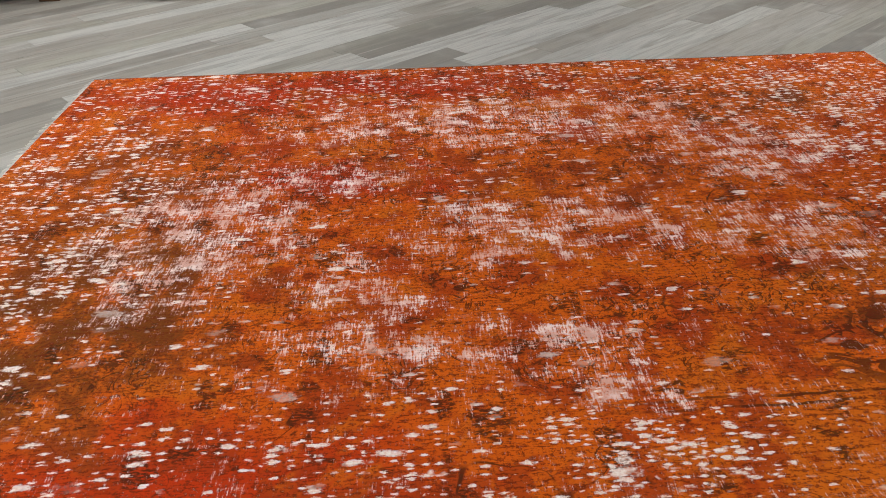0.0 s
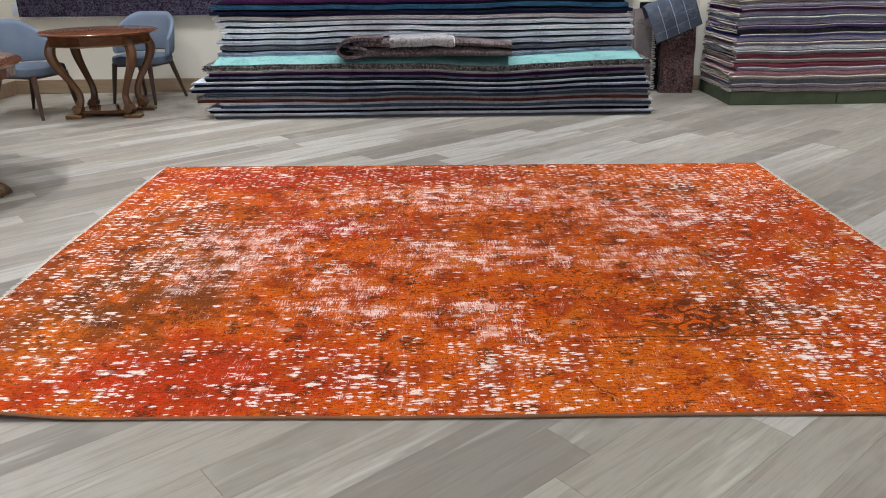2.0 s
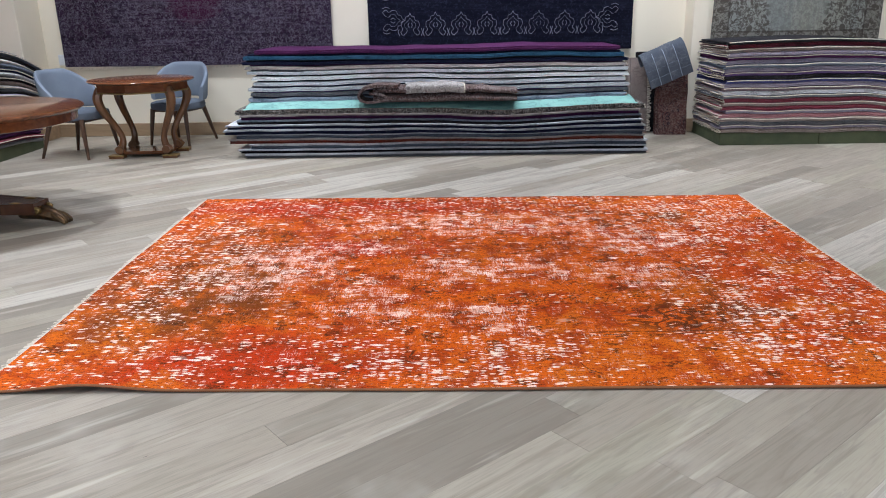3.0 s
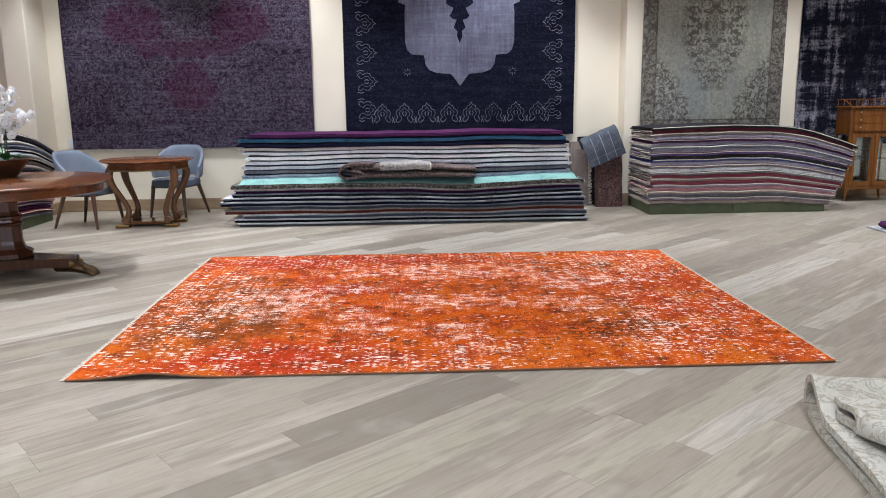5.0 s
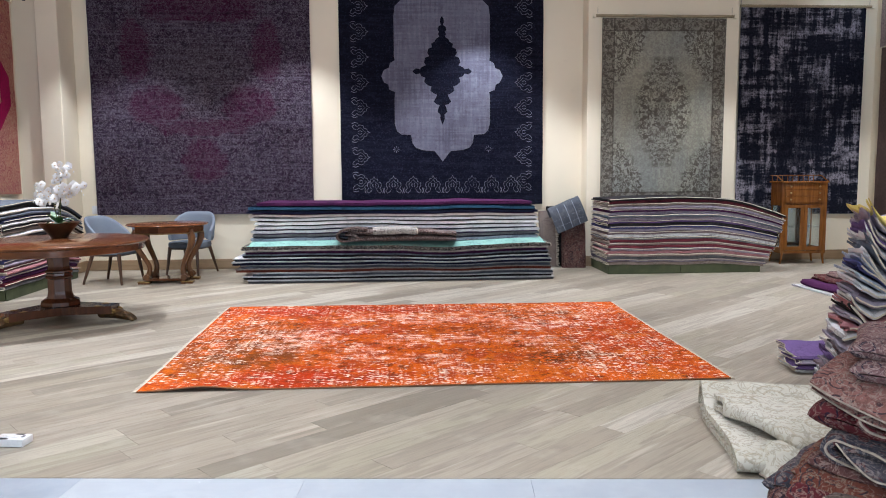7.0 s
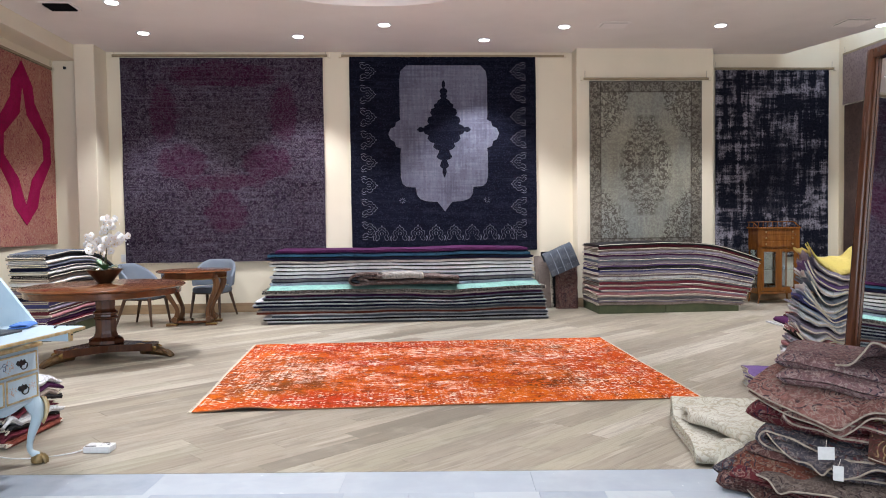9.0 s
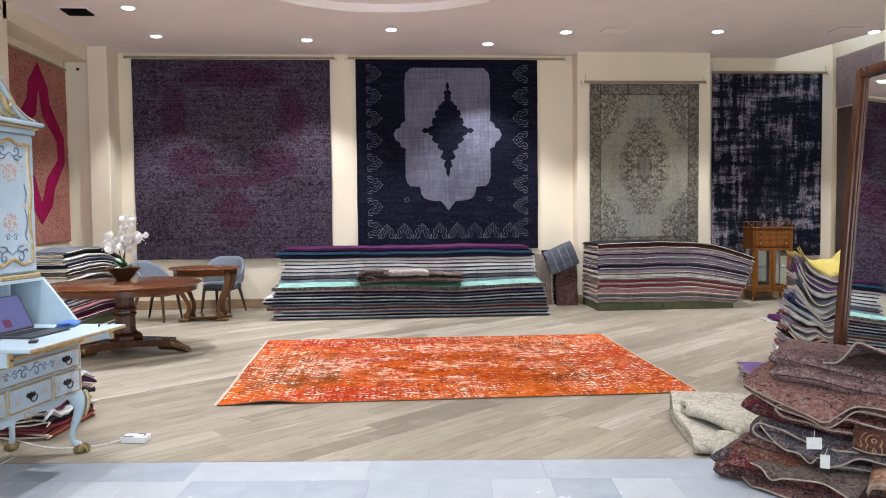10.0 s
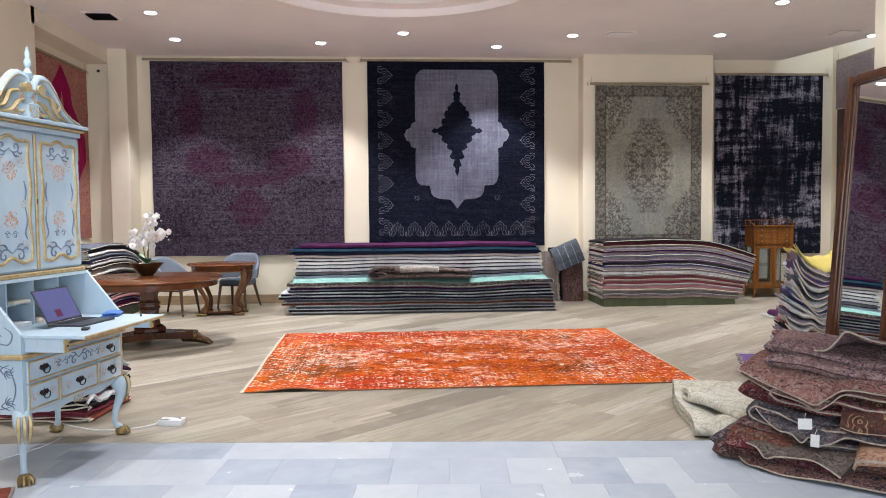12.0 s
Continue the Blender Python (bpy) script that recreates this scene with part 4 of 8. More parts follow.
def m_greyfloral():
    """Silvery rug: worn pale field, a spray medallion in the middle, corner sprays and a close dark border; x across and z up from its middle."""
    m = mat("silver_floral_rug", 0.93, 0, 0.15)
    g = G(m)
    v = g.coord()
    x, y, z = g.sep(v)
    weave(g, v, 0.5)
    ax, az = g.math("ABSOLUTE", x), g.math("ABSOLUTE", z)
    quarter = g.node("ShaderNodeCombineXYZ", X=ax, Y=0.0, Z=az).outputs[0]
    border = g.math("MAXIMUM", g.step(ax, 0.735, 0.755), g.step(az, 1.165, 1.185))
    wob = g.math("MULTIPLY", g.math("SUBTRACT", g.noise(quarter, 6.0, 3), 0.5), 0.5)
    oval = g.math("ADD", wob, g.math("POWER", g.math("ADD", g.math("POWER", g.math("DIVIDE", ax, 0.42), 1.6), g.math("POWER", g.math("DIVIDE", az, 0.80), 1.6)), 0.62))
    inner = g.step(oval, 1.05, 0.85)
    heart = g.step(oval, 0.34, 0.26)
    corner = g.step(g.math("ADD", g.math("MULTIPLY", wob, 0.5), g.math("MULTIPLY", g.math("DIVIDE", ax, 0.74), g.math("DIVIDE", az, 1.17))), 0.30, 0.44)
    sprays = most(g, border, corner, g.math("MULTIPLY", inner, 0.85))
    flo = g.math("ABSOLUTE", g.math("SUBTRACT", g.noise(quarter, 11.0, 3, 0.55, 2.0), 0.5))
    blot = g.step(g.noise(quarter, 16.0, 4, 0.65, 1.0), 0.50, 0.57)
    dark = g.math("MULTIPLY", g.math("MAXIMUM", g.step(flo, 0.045, 0.015), blot), g.math("ADD", sprays, 0.36), clamp=True)
    base = g.mix(g.step(g.noise(g.coord(scale=(1.4, 1, 0.6)), 1.0, 3), 0.35, 0.65), (0.33, 0.32, 0.26), (0.24, 0.25, 0.235))
    base = g.mix(g.math("MULTIPLY", g.step(g.noise(g.coord(scale=(16, 1, 1.5)), 1.0, 4, 0.7), 0.5, 0.7), 0.35), base, (0.42, 0.41, 0.35))
    base = g.mix(g.math("MULTIPLY", border, 0.55), base, (0.15, 0.13, 0.11))
    base = g.mix(g.math("MULTIPLY", g.step(az, 0.9, 0.2), 0.25), base, (0.25, 0.23, 0.16))
    col = g.mix(g.math("MULTIPLY", dark, 0.85), base, (0.062, 0.050, 0.042))
    ring = g.math("MULTIPLY", g.step(g.math("ABSOLUTE", g.math("SUBTRACT", oval, 0.98)), 0.05, 0.02), g.step(g.noise(quarter, 9, 3), 0.38, 0.5))
    col = g.mix(g.math("MULTIPLY", g.math("MAXIMUM", ring, heart), 0.35), col, (0.09, 0.078, 0.065))
    guard = g.math("MAXIMUM", g.step(g.math("ABSOLUTE", g.math("SUBTRACT", ax, 0.745)), 0.012, 0.006), g.step(g.math("ABSOLUTE", g.math("SUBTRACT", az, 1.175)), 0.012, 0.006))
    col = g.mix(g.math("MULTIPLY", guard, 0.6), col, (0.05, 0.04, 0.034))
    col = g.mix(g.math("MULTIPLY", g.step(g.noise(v, 45, 3, 0.7), 0.5, 0.7), 0.45), col, (0.14, 0.135, 0.12))
    g.colour(col)
    return m


def m_plaid():
    """Near-black rug rubbed pale in crossing streaks."""
    m = mat("rubbed_black_rug", 0.93, 0, 0.15)
    g = G(m)
    v = g.coord()
    x, y, z = g.sep(v)
    weave(g, v, 0.5)
    h = g.noise(g.coord(scale=(0.9, 1, 7)), 1.0, 5, 0.7)
    w = g.noise(g.coord(scale=(8, 1, 0.8)), 1.0, 5, 0.7)
    blob = g.noise(v, 2.6, 4, 0.6)
    rim = g.math("MULTIPLY", g.math("SUBTRACT", g.noise(g.node("ShaderNodeCombineXYZ", X=g.math("ABSOLUTE", x), Y=0.0, Z=z).outputs[0], 8.0, 4), 0.5), 4.5)
    centre = g.step(g.math("ADD", rim, g.math("ADD", g.math("POWER", g.math("DIVIDE", x, 0.45), 2.0), g.math("POWER", g.math("DIVIDE", g.math("ADD", z, 0.2), 0.75), 2.0))), 1.1, 0.8)
    pale = g.math("MULTIPLY", g.step(g.math("ADD", h, w), 0.96, 1.13), g.step(blob, 0.64, 0.46))
    pale = g.math("MULTIPLY", pale, g.math("SUBTRACT", 1.0, g.math("MULTIPLY", centre, 0.8)))
    fleck = g.noise(v, 34, 4, 0.75)
    col = g.mix(g.step(fleck, 0.35, 0.7), (0.007, 0.008, 0.015), (0.018, 0.019, 0.031))
    col = g.mix(g.math("MULTIPLY", pale, g.step(fleck, 0.30, 0.6)), col, (0.30, 0.285, 0.34))
    g.colour(col)
    return m


def m_pinkworn(name, c, c2, pale):
    m = mat(name, 0.93, 0, 0.15)
    g = G(m)
    v = g.coord()
    weave(g, v, 0.5)
    n = g.noise(v, 30, 4, 0.75)
    col = g.mix(g.step(g.noise(v, 2.4, 3), 0.4, 0.62), c, c2)
    col = g.mix(g.math("MULTIPLY", g.step(n, 0.45, 0.65), 0.6), col, pale)
    g.colour(col)
    return m


def hanging(name_label, x0, x1, z0, z1, m, material, wave=0.008, seed=0.0):
    """A rug hung flat: local x across, local z up, local -y towards the room; the origin is its middle."""
    root = thing("hung_rug", m, name_label, "rug", "rugs hung on the walls")
    w, h = x1 - x0, z1 - z0
    nx, nz = 30, 30
    bm = bmesh.new()

    def at(i, j, d):
        u, t = i / nx - 0.5, j / nz - 0.5
        y = wave * (0.5 - t) * sn(u * 5 + seed, seed) + 0.004 * sn(u * 9, t * 6 + seed)
        e = 0.006 * sn(t * 5 + seed * 3, 2.2) * abs(u * 2) ** 8 * (1 if u > 0 else -1)
        b = 0.010 * sn(u * 4 + seed, 8.8) * max(0, -t * 2) ** 8
        return bm.verts.new((u * w + e, min(y, 0.008) - d, t * h + b))

    fr = [[at(i, j, 0.010) for i in range(nx + 1)] for j in range(nz + 1)]
    bk = [[at(i, j, 0.0) for i in range(nx + 1)] for j in range(nz + 1)]
    for j in range(nz):
        for i in range(nx):
            bm.faces.new((fr[j][i], fr[j][i + 1], fr[j + 1][i + 1], fr[j + 1][i]))
            bm.faces.new((bk[j][i], bk[j + 1][i], bk[j + 1][i + 1], bk[j][i + 1]))
    for j in range(nz):
        bm.faces.new((fr[j][0], fr[j + 1][0], bk[j + 1][0], bk[j][0]))
        bm.faces.new((fr[j][nx], bk[j][nx], bk[j + 1][nx], fr[j + 1][nx]))
    for i in range(nx):
        bm.faces.new((fr[0][i], bk[0][i], bk[0][i + 1], fr[0][i + 1]))
        bm.faces.new((fr[nz][i], fr[nz][i + 1], bk[nz][i + 1], bk[nz][i]))
    part("field", bm, material, root, "", True)
    return root


def fringe_row(root, w, z, ln, n, y=-0.006):
    bm = bmesh.new()
    for i in range(n):
        x = (i + 0.5) / n * w - w / 2
        tube(bm, [(x, y, z + 0.01), (x + random.uniform(-0.006, 0.006), y - 0.002, z - ln * random.uniform(0.5, 1.0))], 0.004, 3)
    part("fringe", bm, FRINGE, root, "cream cotton fringe")["kind"] = "stuff"


def rod(x0, x1, y, z, along="x"):
    root = thing("hanging_rod", pose((x0 + x1) / 2, y, z) if along == "x" else pose(y, (x0 + x1) / 2, z, 0, 0, 90), "painted rod that carries a hung rug on the wall", "rod", "rods of the hung rugs")
    h = (x1 - x0) / 2
    part("rod_bar", bm_box(-h, -0.018, -0.018, h, 0.018, 0.018, bev=0.004), TANROD, root)
    for s in (-1, 1):
        part("bracket", bm_box(s * h - 0.02, -0.03, -0.03, s * h + 0.02, 0.025, 0.03, bev=0.005), CREAM, root)
        part("hanger_wire", tube(bmesh.new(), [(s * (h - 0.05), 0, 0.015), (s * (h - 0.05), 0, 0.12)], 0.003, 5), GREYMETAL, root)


def hung_rugs():
    r = hanging("large worn purple and grey rug hung on the wall", -3.98, -0.83, 0.82, 4.05, pose(-2.405, 7.165, 2.435), m_purple(), 0.01, 0.7)
    fringe_row(r, 3.15, -1.62, 0.03, 200)
    rod(-4.12, -0.73, 7.165, 4.085)
    # black rug with lavender medallion
    zc = 2.5
    r = hanging("black rug with a lavender medallion and scrolled border, hung", -0.41, 2.61, 0.9, 4.05, pose(1.1, 7.165, zc), m_black(), 0.008, 1.9)
    rod(-0.55, 3.1, 7.165, 4.085)
    half = [(0.60, 3.93), (0.69, 3.84), (0.71, 3.7), (0.71, 3.12), (0.70, 3.06), (0.77, 3.02), (0.79, 2.95), (0.86, 2.92), (0.90, 2.83), (0.86, 2.74),
            (0.80, 2.71), (0.78, 2.63), (0.70, 2.60), (0.71, 2.5), (0.71, 2.14), (0.68, 2.03), (0.62, 1.98), (0.47, 1.97), (0.45, 1.85), (0.40, 1.78), (0.30, 1.745), (0.12, 1.73), (0.07, 1.67), (0.0, 1.575)]
    out = [(x, z - zc) for x, z in half] + [(-x, z - zc) for x, z in half[-2::-1]]
    part("medallion", prism(bmesh.new(), out, -0.0175, -0.012, "y"), m_lavender(), r, "rubbed lavender-grey medallion")
    half = [(0.0, 3.70), (0.025, 3.66), (0.03, 3.61), (0.015, 3.57), (0.05, 3.55), (0.065, 3.51), (0.045, 3.47), (0.06, 3.44), (0.04, 3.40), (0.09, 3.37), (0.11, 3.33), (0.16, 3.30), (0.15, 3.25), (0.20, 3.23), (0.22, 3.17), (0.19, 3.12), (0.25, 3.10), (0.27, 3.03), (0.24, 2.99),
            (0.31, 2.96), (0.33, 2.93), (0.39, 2.945), (0.44, 2.90), (0.39, 2.855), (0.33, 2.87), (0.31, 2.83), (0.25, 2.81), (0.27, 2.75), (0.22, 2.70), (0.16, 2.68), (0.18, 2.62), (0.13, 2.58), (0.08, 2.56), (0.10, 2.51), (0.13, 2.46), (0.09, 2.42), (0.04, 2.41), (0.06, 2.36), (0.075, 2.31), (0.03, 2.27), (0.035, 2.21), (0.0, 2.12)]
    out = [(x, z - zc) for x, z in half] + [(-x, z - zc) for x, z in half[-2:0:-1]]
    part("centre_motif", prism(bmesh.new(), out, -0.0215, -0.0172, "y"), m_black("black_motif"), r, "black stepped diamond motif")
    thread = m_pinkworn("grey_thread", (0.20, 0.20, 0.26), (0.26, 0.26, 0.32), (0.11, 0.11, 0.14))

    def palmette():
        """An open lobed arch with curled feet and a small spray inside."""
        bm = bmesh.new()
        arch = [(0.0, 0.15), (0.018, 0.115), (0.05, 0.105), (0.058, 0.07), (0.095, 0.055), (0.105, 0.01), (0.085, -0.03), (0.11, -0.06), (0.085, -0.095), (0.05, -0.07)]
        inner = [(0.0, 0.095), (0.028, 0.06), (0.06, 0.035), (0.06, -0.005), (0.035, -0.035), (0.05, -0.075)]
        for s in (-1, 1):
            tube(bm, [(x * s, -0.012, z) for x, z in catmull(arch, 3)], 0.0055, 4, 0.5)
            tube(bm, [(x * s, -0.012, z) for x, z in catmull(inner, 3)], 0.0038, 4, 0.5)
            tube(bm, [(0.012 * s, -0.012, 0.04), (0.026 * s, -0.012, 0.015), (0.012 * s, -0.012, -0.01)], 0.0035, 4)
            tube(bm, [(0.128 * s, -0.012, -0.02), (0.14 * s, -0.012, -0.06), (0.125 * s, -0.012, -0.1)], 0.0035, 4)
        return bm

    def sprig():
        bm = bmesh.new()
        for k in range(8):
            a = k * math.pi / 4
            tube(bm, [(0.022 * math.cos(a), -0.012, 0.022 * math.sin(a)), (0.05 * math.cos(a), -0.012, 0.05 * math.sin(a))], 0.0045, 4, 0.5)
        return bm

    first = part("palmette", palmette(), thread, r)
    first.matrix_local = pose(-1.03, 0, 1.21 - zc)
    spots = [(x, 1.21, 0) for x in np.linspace(-0.74, 1.03, 7)]
    for z in np.arange(1.28, 3.95, 0.365):
        spots += [(-1.24, z, 90), (1.24, z, -90)]
    for x, z, a in spots:
        o = first.copy()
        scene.collection.objects.link(o)
        o.parent = r
        o.matrix_local = pose(x, 0, z - zc, 0, a, 0) @ Matrix.Scale(1.05, 4)
    bud = part("rosette", sprig(), thread, r)
    bud.matrix_local = pose(-0.69, 0, 1.76 - zc)
    for x, z, k in ((0.69, 1.76, 1.0), (-0.93, 1.54, 0.6), (0.93, 1.54, 0.6), (-0.5, 1.49, 0.5), (0.5, 1.47, 0.5), (-0.95, 1.95, 0.5), (0.95, 1.95, 0.5)):
        o = bud.copy()
        scene.collection.objects.link(o)
        o.parent = r
        o.matrix_local = pose(x, 0, z - zc) @ Matrix.Scale(k, 4)
    # silver floral rug on the pier
    hanging("silver-grey rug with dark floral sprays hung on the pier", 3.42, 5.27, 0.92, 3.63, pose(4.345, 6.872, 2.275), m_greyfloral(), 0.012, 2.4)
    rod(3.3, 5.4, 6.868, 3.66)
    hanging("near-black rug rubbed pale in streaks, hung on the wall", 5.67, 7.64, 0.72, 3.87, pose(6.655, 7.265, 2.3), m_plaid(), 0.012, 3.1)
    rod(5.62, 7.75, 7.265, 3.9)
    # pink rug in the niche
    r = hanging("faded pink rug with a magenta diamond, hung in the niche", 0, 1.86, 1.16, 3.76, pose(-4.84, 5.79, 2.46, 0, 0, 90),
                m_persian("faded_pink_rug", (0.34, 0.13, 0.115), (0.38, 0.17, 0.13), (0.26, 0.07, 0.08), (0.46, 0.28, 0.20), 7.0, 0.2, 0.7), 0.01, 4.4)
    mag = m_pinkworn("magenta_band", (0.26, 0.006, 0.06), (0.31, 0.010, 0.08), (0.20, 0.012, 0.05))
    outer = [(0.0, 1.26), (0.30, 0.95), (0.34, 0.72), (0.78, 0.28), (0.80, -0.10), (0.42, -0.52), (0.34, -0.76), (0.0, -1.02)]
    for s in (-1, 1):
        bm = bmesh.new()
        strip = [(s * x, z) for x, z in outer] + [(s * max(0, x - 0.24), z * 0.72) for x, z in outer[::-1]]
        prism(bm, strip, -0.016, -0.011, "y")
        part("diamond_band", bm, mag, r, "magenta woven band")
    rod(4.8, 6.75, -4.84, 3.79, "y")
    # brown rugs on the east wall, one folded over the other
    hanging("dark brown worn rug hung on the side wall", 0, 2.3, 0.7, 4.0, pose(7.83, 5.95, 2.35, 0, 0, -90),
            m_pinkworn("brown_worn_rug", (0.12, 0.085, 0.08), (0.16, 0.11, 0.10), (0.085, 0.06, 0.058)), 0.02, 5.2)
    r = hanging("pale mauve-brown rug flap hung over a brown rug", 0, 2.3, 3.25, 4.08, pose(7.795, 5.95, 3.68, 0, 0, -90),
                m_pinkworn("mauve_brown_rug", (0.28, 0.22, 0.225), (0.34, 0.27, 0.27), (0.16, 0.12, 0.13)), 0.05, 6.1)
    fringe_row(r, 2.3, -0.42, 0.02, 150)
    rod(4.8, 7.12, 7.80, 4.1, "y")


hung_rugs()


# ---- more piles ----
def pallet(m, w, d, h=0.125):
    root = thing("pallet", m, "low dark green painted pallet under a pile of rugs", "pallet", "pallets under the rug piles")
    part("deck", bm_box(0, 0, h - 0.03, w, d, h, bev=0.004), GREEN, root)
    n = 3
    for k in range(n):
        x = k * (w - 0.1) / (n - 1)
        part("bearer", bm_box(x, 0.01, 0.0, x + 0.1, d - 0.01, h - 0.0305), GREEN, root)
    part("front_board", bm_box(0, -0.012, 0.0, w * 0.47, -0.0005, h, bev=0.003), GREEN, root)
    part("front_board", bm_box(w * 0.475, -0.012, 0.0, w, -0.0005, h, bev=0.003), GREEN, root)


def arched_pile(o, tones, w, depth, z0, total, where, group, right_over, seed, ends=0.022):
    z = z0
    n = len(tones)
    for i, tone in enumerate(tones):
        h = total / n
        f = i / n
        over = right_over * (0.15 + 0.85 * f ** 0.7) + 0.05 * sn(i * 2.3, seed)
        left = 0.05 * sn(i * 1.9, seed + 4)

        def sag(x, u, f=f, zz=z):
            t = max(0.0, (x - w * 0.62) / (w * 0.5))
            lump = 0.035 * f * math.sin(math.pi * min(1, max(0, x / w)) * 1.1)
            d = -0.20 * t ** 2 * (0.35 + 0.65 * f) - 0.02 * sn(x * 2.2 + seed, f * 1.5)
            return max(d, -(zz - 0.03)) + lump

        stacked_rug(o @ pose(0, 0.02 * sn(i * 3.3, seed), 0), tone, left, w + over, depth, z, h, 2, sag, group, where, seed + i * 1.37, rough_ends=ends, nv=26, fringe=(i % 3 == 0), cord="front" if i % 2 else True)
        z += h * 0.98


pallet(pose(3.30, 5.96, 0), 2.15, 0.9)
arched_pile(pose(3.29, 5.95, 0), ["taupe", "lilac grey", "grey", "taupe", "pink", "lilac grey", "burgundy", "taupe", "burgundy", "grey", "pale grey", "mauve", "lilac grey", "indigo", "charcoal", "violet", "lilac grey", "blue-grey", "lilac grey", "plum", "lilac grey", "taupe", "burgundy", "charcoal"],
            2.13, 0.88, 0.126, 0.92, "in an arched pile on a pallet", "arched pile of folded rugs", 0.36, 1.1)
pallet(pose(-4.02, 4.55, 0, 0, 0, 90), 1.9, 0.45)
arched_pile(pose(-4.0, 4.5, 0, 0, 0, 90), ["grey", "burgundy", "plum", "violet", "pink", "burgundy", "lilac grey", "indigo", "violet", "navy", "grey", "lilac grey", "charcoal", "pale grey", "taupe", "charcoal", "pale grey", "navy", "blue-grey", "pale grey", "charcoal", "blue-grey"],
            1.85, 0.47, 0.126, 0.98, "in a pile beside the niche", "pile of folded rugs beside the niche", 0.3, 5.7)


def saddle_pile():
    """The tall loose pile with the yellow rug on top."""
    o = pose(3.11, 0.34, 0, 0, 0, -18)
    tones = ["lilac grey", "pale grey", "mauve", "lilac grey", "violet", "pale grey", "mauve", "lilac grey", "pale grey", "pink", "lilac grey", "charcoal", "pink", "pale grey", "lilac grey", "pale grey", "steel blue", "indigo", "steel blue", "pale grey", "blue-grey", "pale grey", "violet", "lilac grey", "lilac grey", "yellow"]
    z = 0.0
    for i, tone in enumerate(tones):
        f = i / len(tones)
        h = 0.0445
        dx = -0.01 + 0.21 * f + 0.03 * sn(i * 1.3, 2.0)

        def sag(x, u, f=f):
            e = (x - 0.20) / 0.20
            front = max(0.0, 1 - u / 0.25)
            amp = min(1.0, f * 4)
            return amp * ((0.21 * f * (min(1.3, e * e) - 0.4)) * (0.5 + 0.5 * front) + 0.055 * math.sin(x * (22 + 6 * sn(f * 4, 3.0)) + f * 19) * (1 - 0.7 * f) * (0.3 + 0.7 * front) - 0.03 * front + 0.04 * sn(x * 11, f * 9))

        stacked_rug(o @ pose(dx, 0.04 * sn(i * 2.1, 9.0), 0), tone, 0.0, 0.44 - 0.04 * f + 0.04 * sn(i * 2.9, 1.0), 0.46, z, h, 2, sag, "tall pile with a yellow rug on top", "in a tall loose pile on the floor", 7.0 + i * 2.1, rough_ends=0.03, nv=30, cord="front" if tone != "yellow" else False)
        z += h * 0.985


saddle_pile()


def flap(root, edge, back, th, material, seed, cord=0.0028, nr=14):
    """A loose end of a rug: front rim edge (x, y, z), running back to the line back, with soft swells."""
    E = catmull(edge, 5)
    n = len(E)
    bm = bmesh.new()
    rows = []
    for i, e in enumerate(E):
        s = i / (n - 1)
        b = [back[0][k] + (back[1][k] - back[0][k]) * s for k in range(3)]
        top, bot = [], []
        for j in range(nr + 1):
            r = j / nr
            x = e[0] + (b[0] - e[0]) * r
            y = e[1] + (b[1] - e[1]) * r
            z = e[2] + (b[2] - e[2]) * (1 - (1 - r) ** 2.2) + 0.012 * sn(x * 9 + seed, y * 8) * (1 - r)
            top.append(bm.verts.new((x, y, z)))
            bot.append(bm.verts.new((x, y + 0.002, z - th)))
        rows.append((top, bot))
    for (t0, b0), (t1, b1) in zip(rows, rows[1:]):
        for j in range(nr):
            bm.faces.new((t0[j], t1[j], t1[j + 1], t0[j + 1]))
            bm.faces.new((b0[j], b0[j + 1], b1[j + 1], b1[j]))
        bm.faces.new((t0[0], b0[0], b1[0], t1[0]))
        bm.faces.new((t0[-1], t1[-1], b1[-1], b0[-1]))
    for t, b in (rows[0], rows[-1]):
        for j in range(nr):
            bm.faces.new((t[j], t[j + 1], b[j + 1], b[j]))
    bmesh.ops.recalc_face_normals(bm, faces=bm.faces)
    part("loose_end", bm, material, root, "", True)
    if cord:
        part("edge_cord", tube(bmesh.new(), [Vector(e) + Vector((0, -0.002, -th * 0.5)) for e in E], cord, 5), EDGE, root, "cream overcast edge", True)


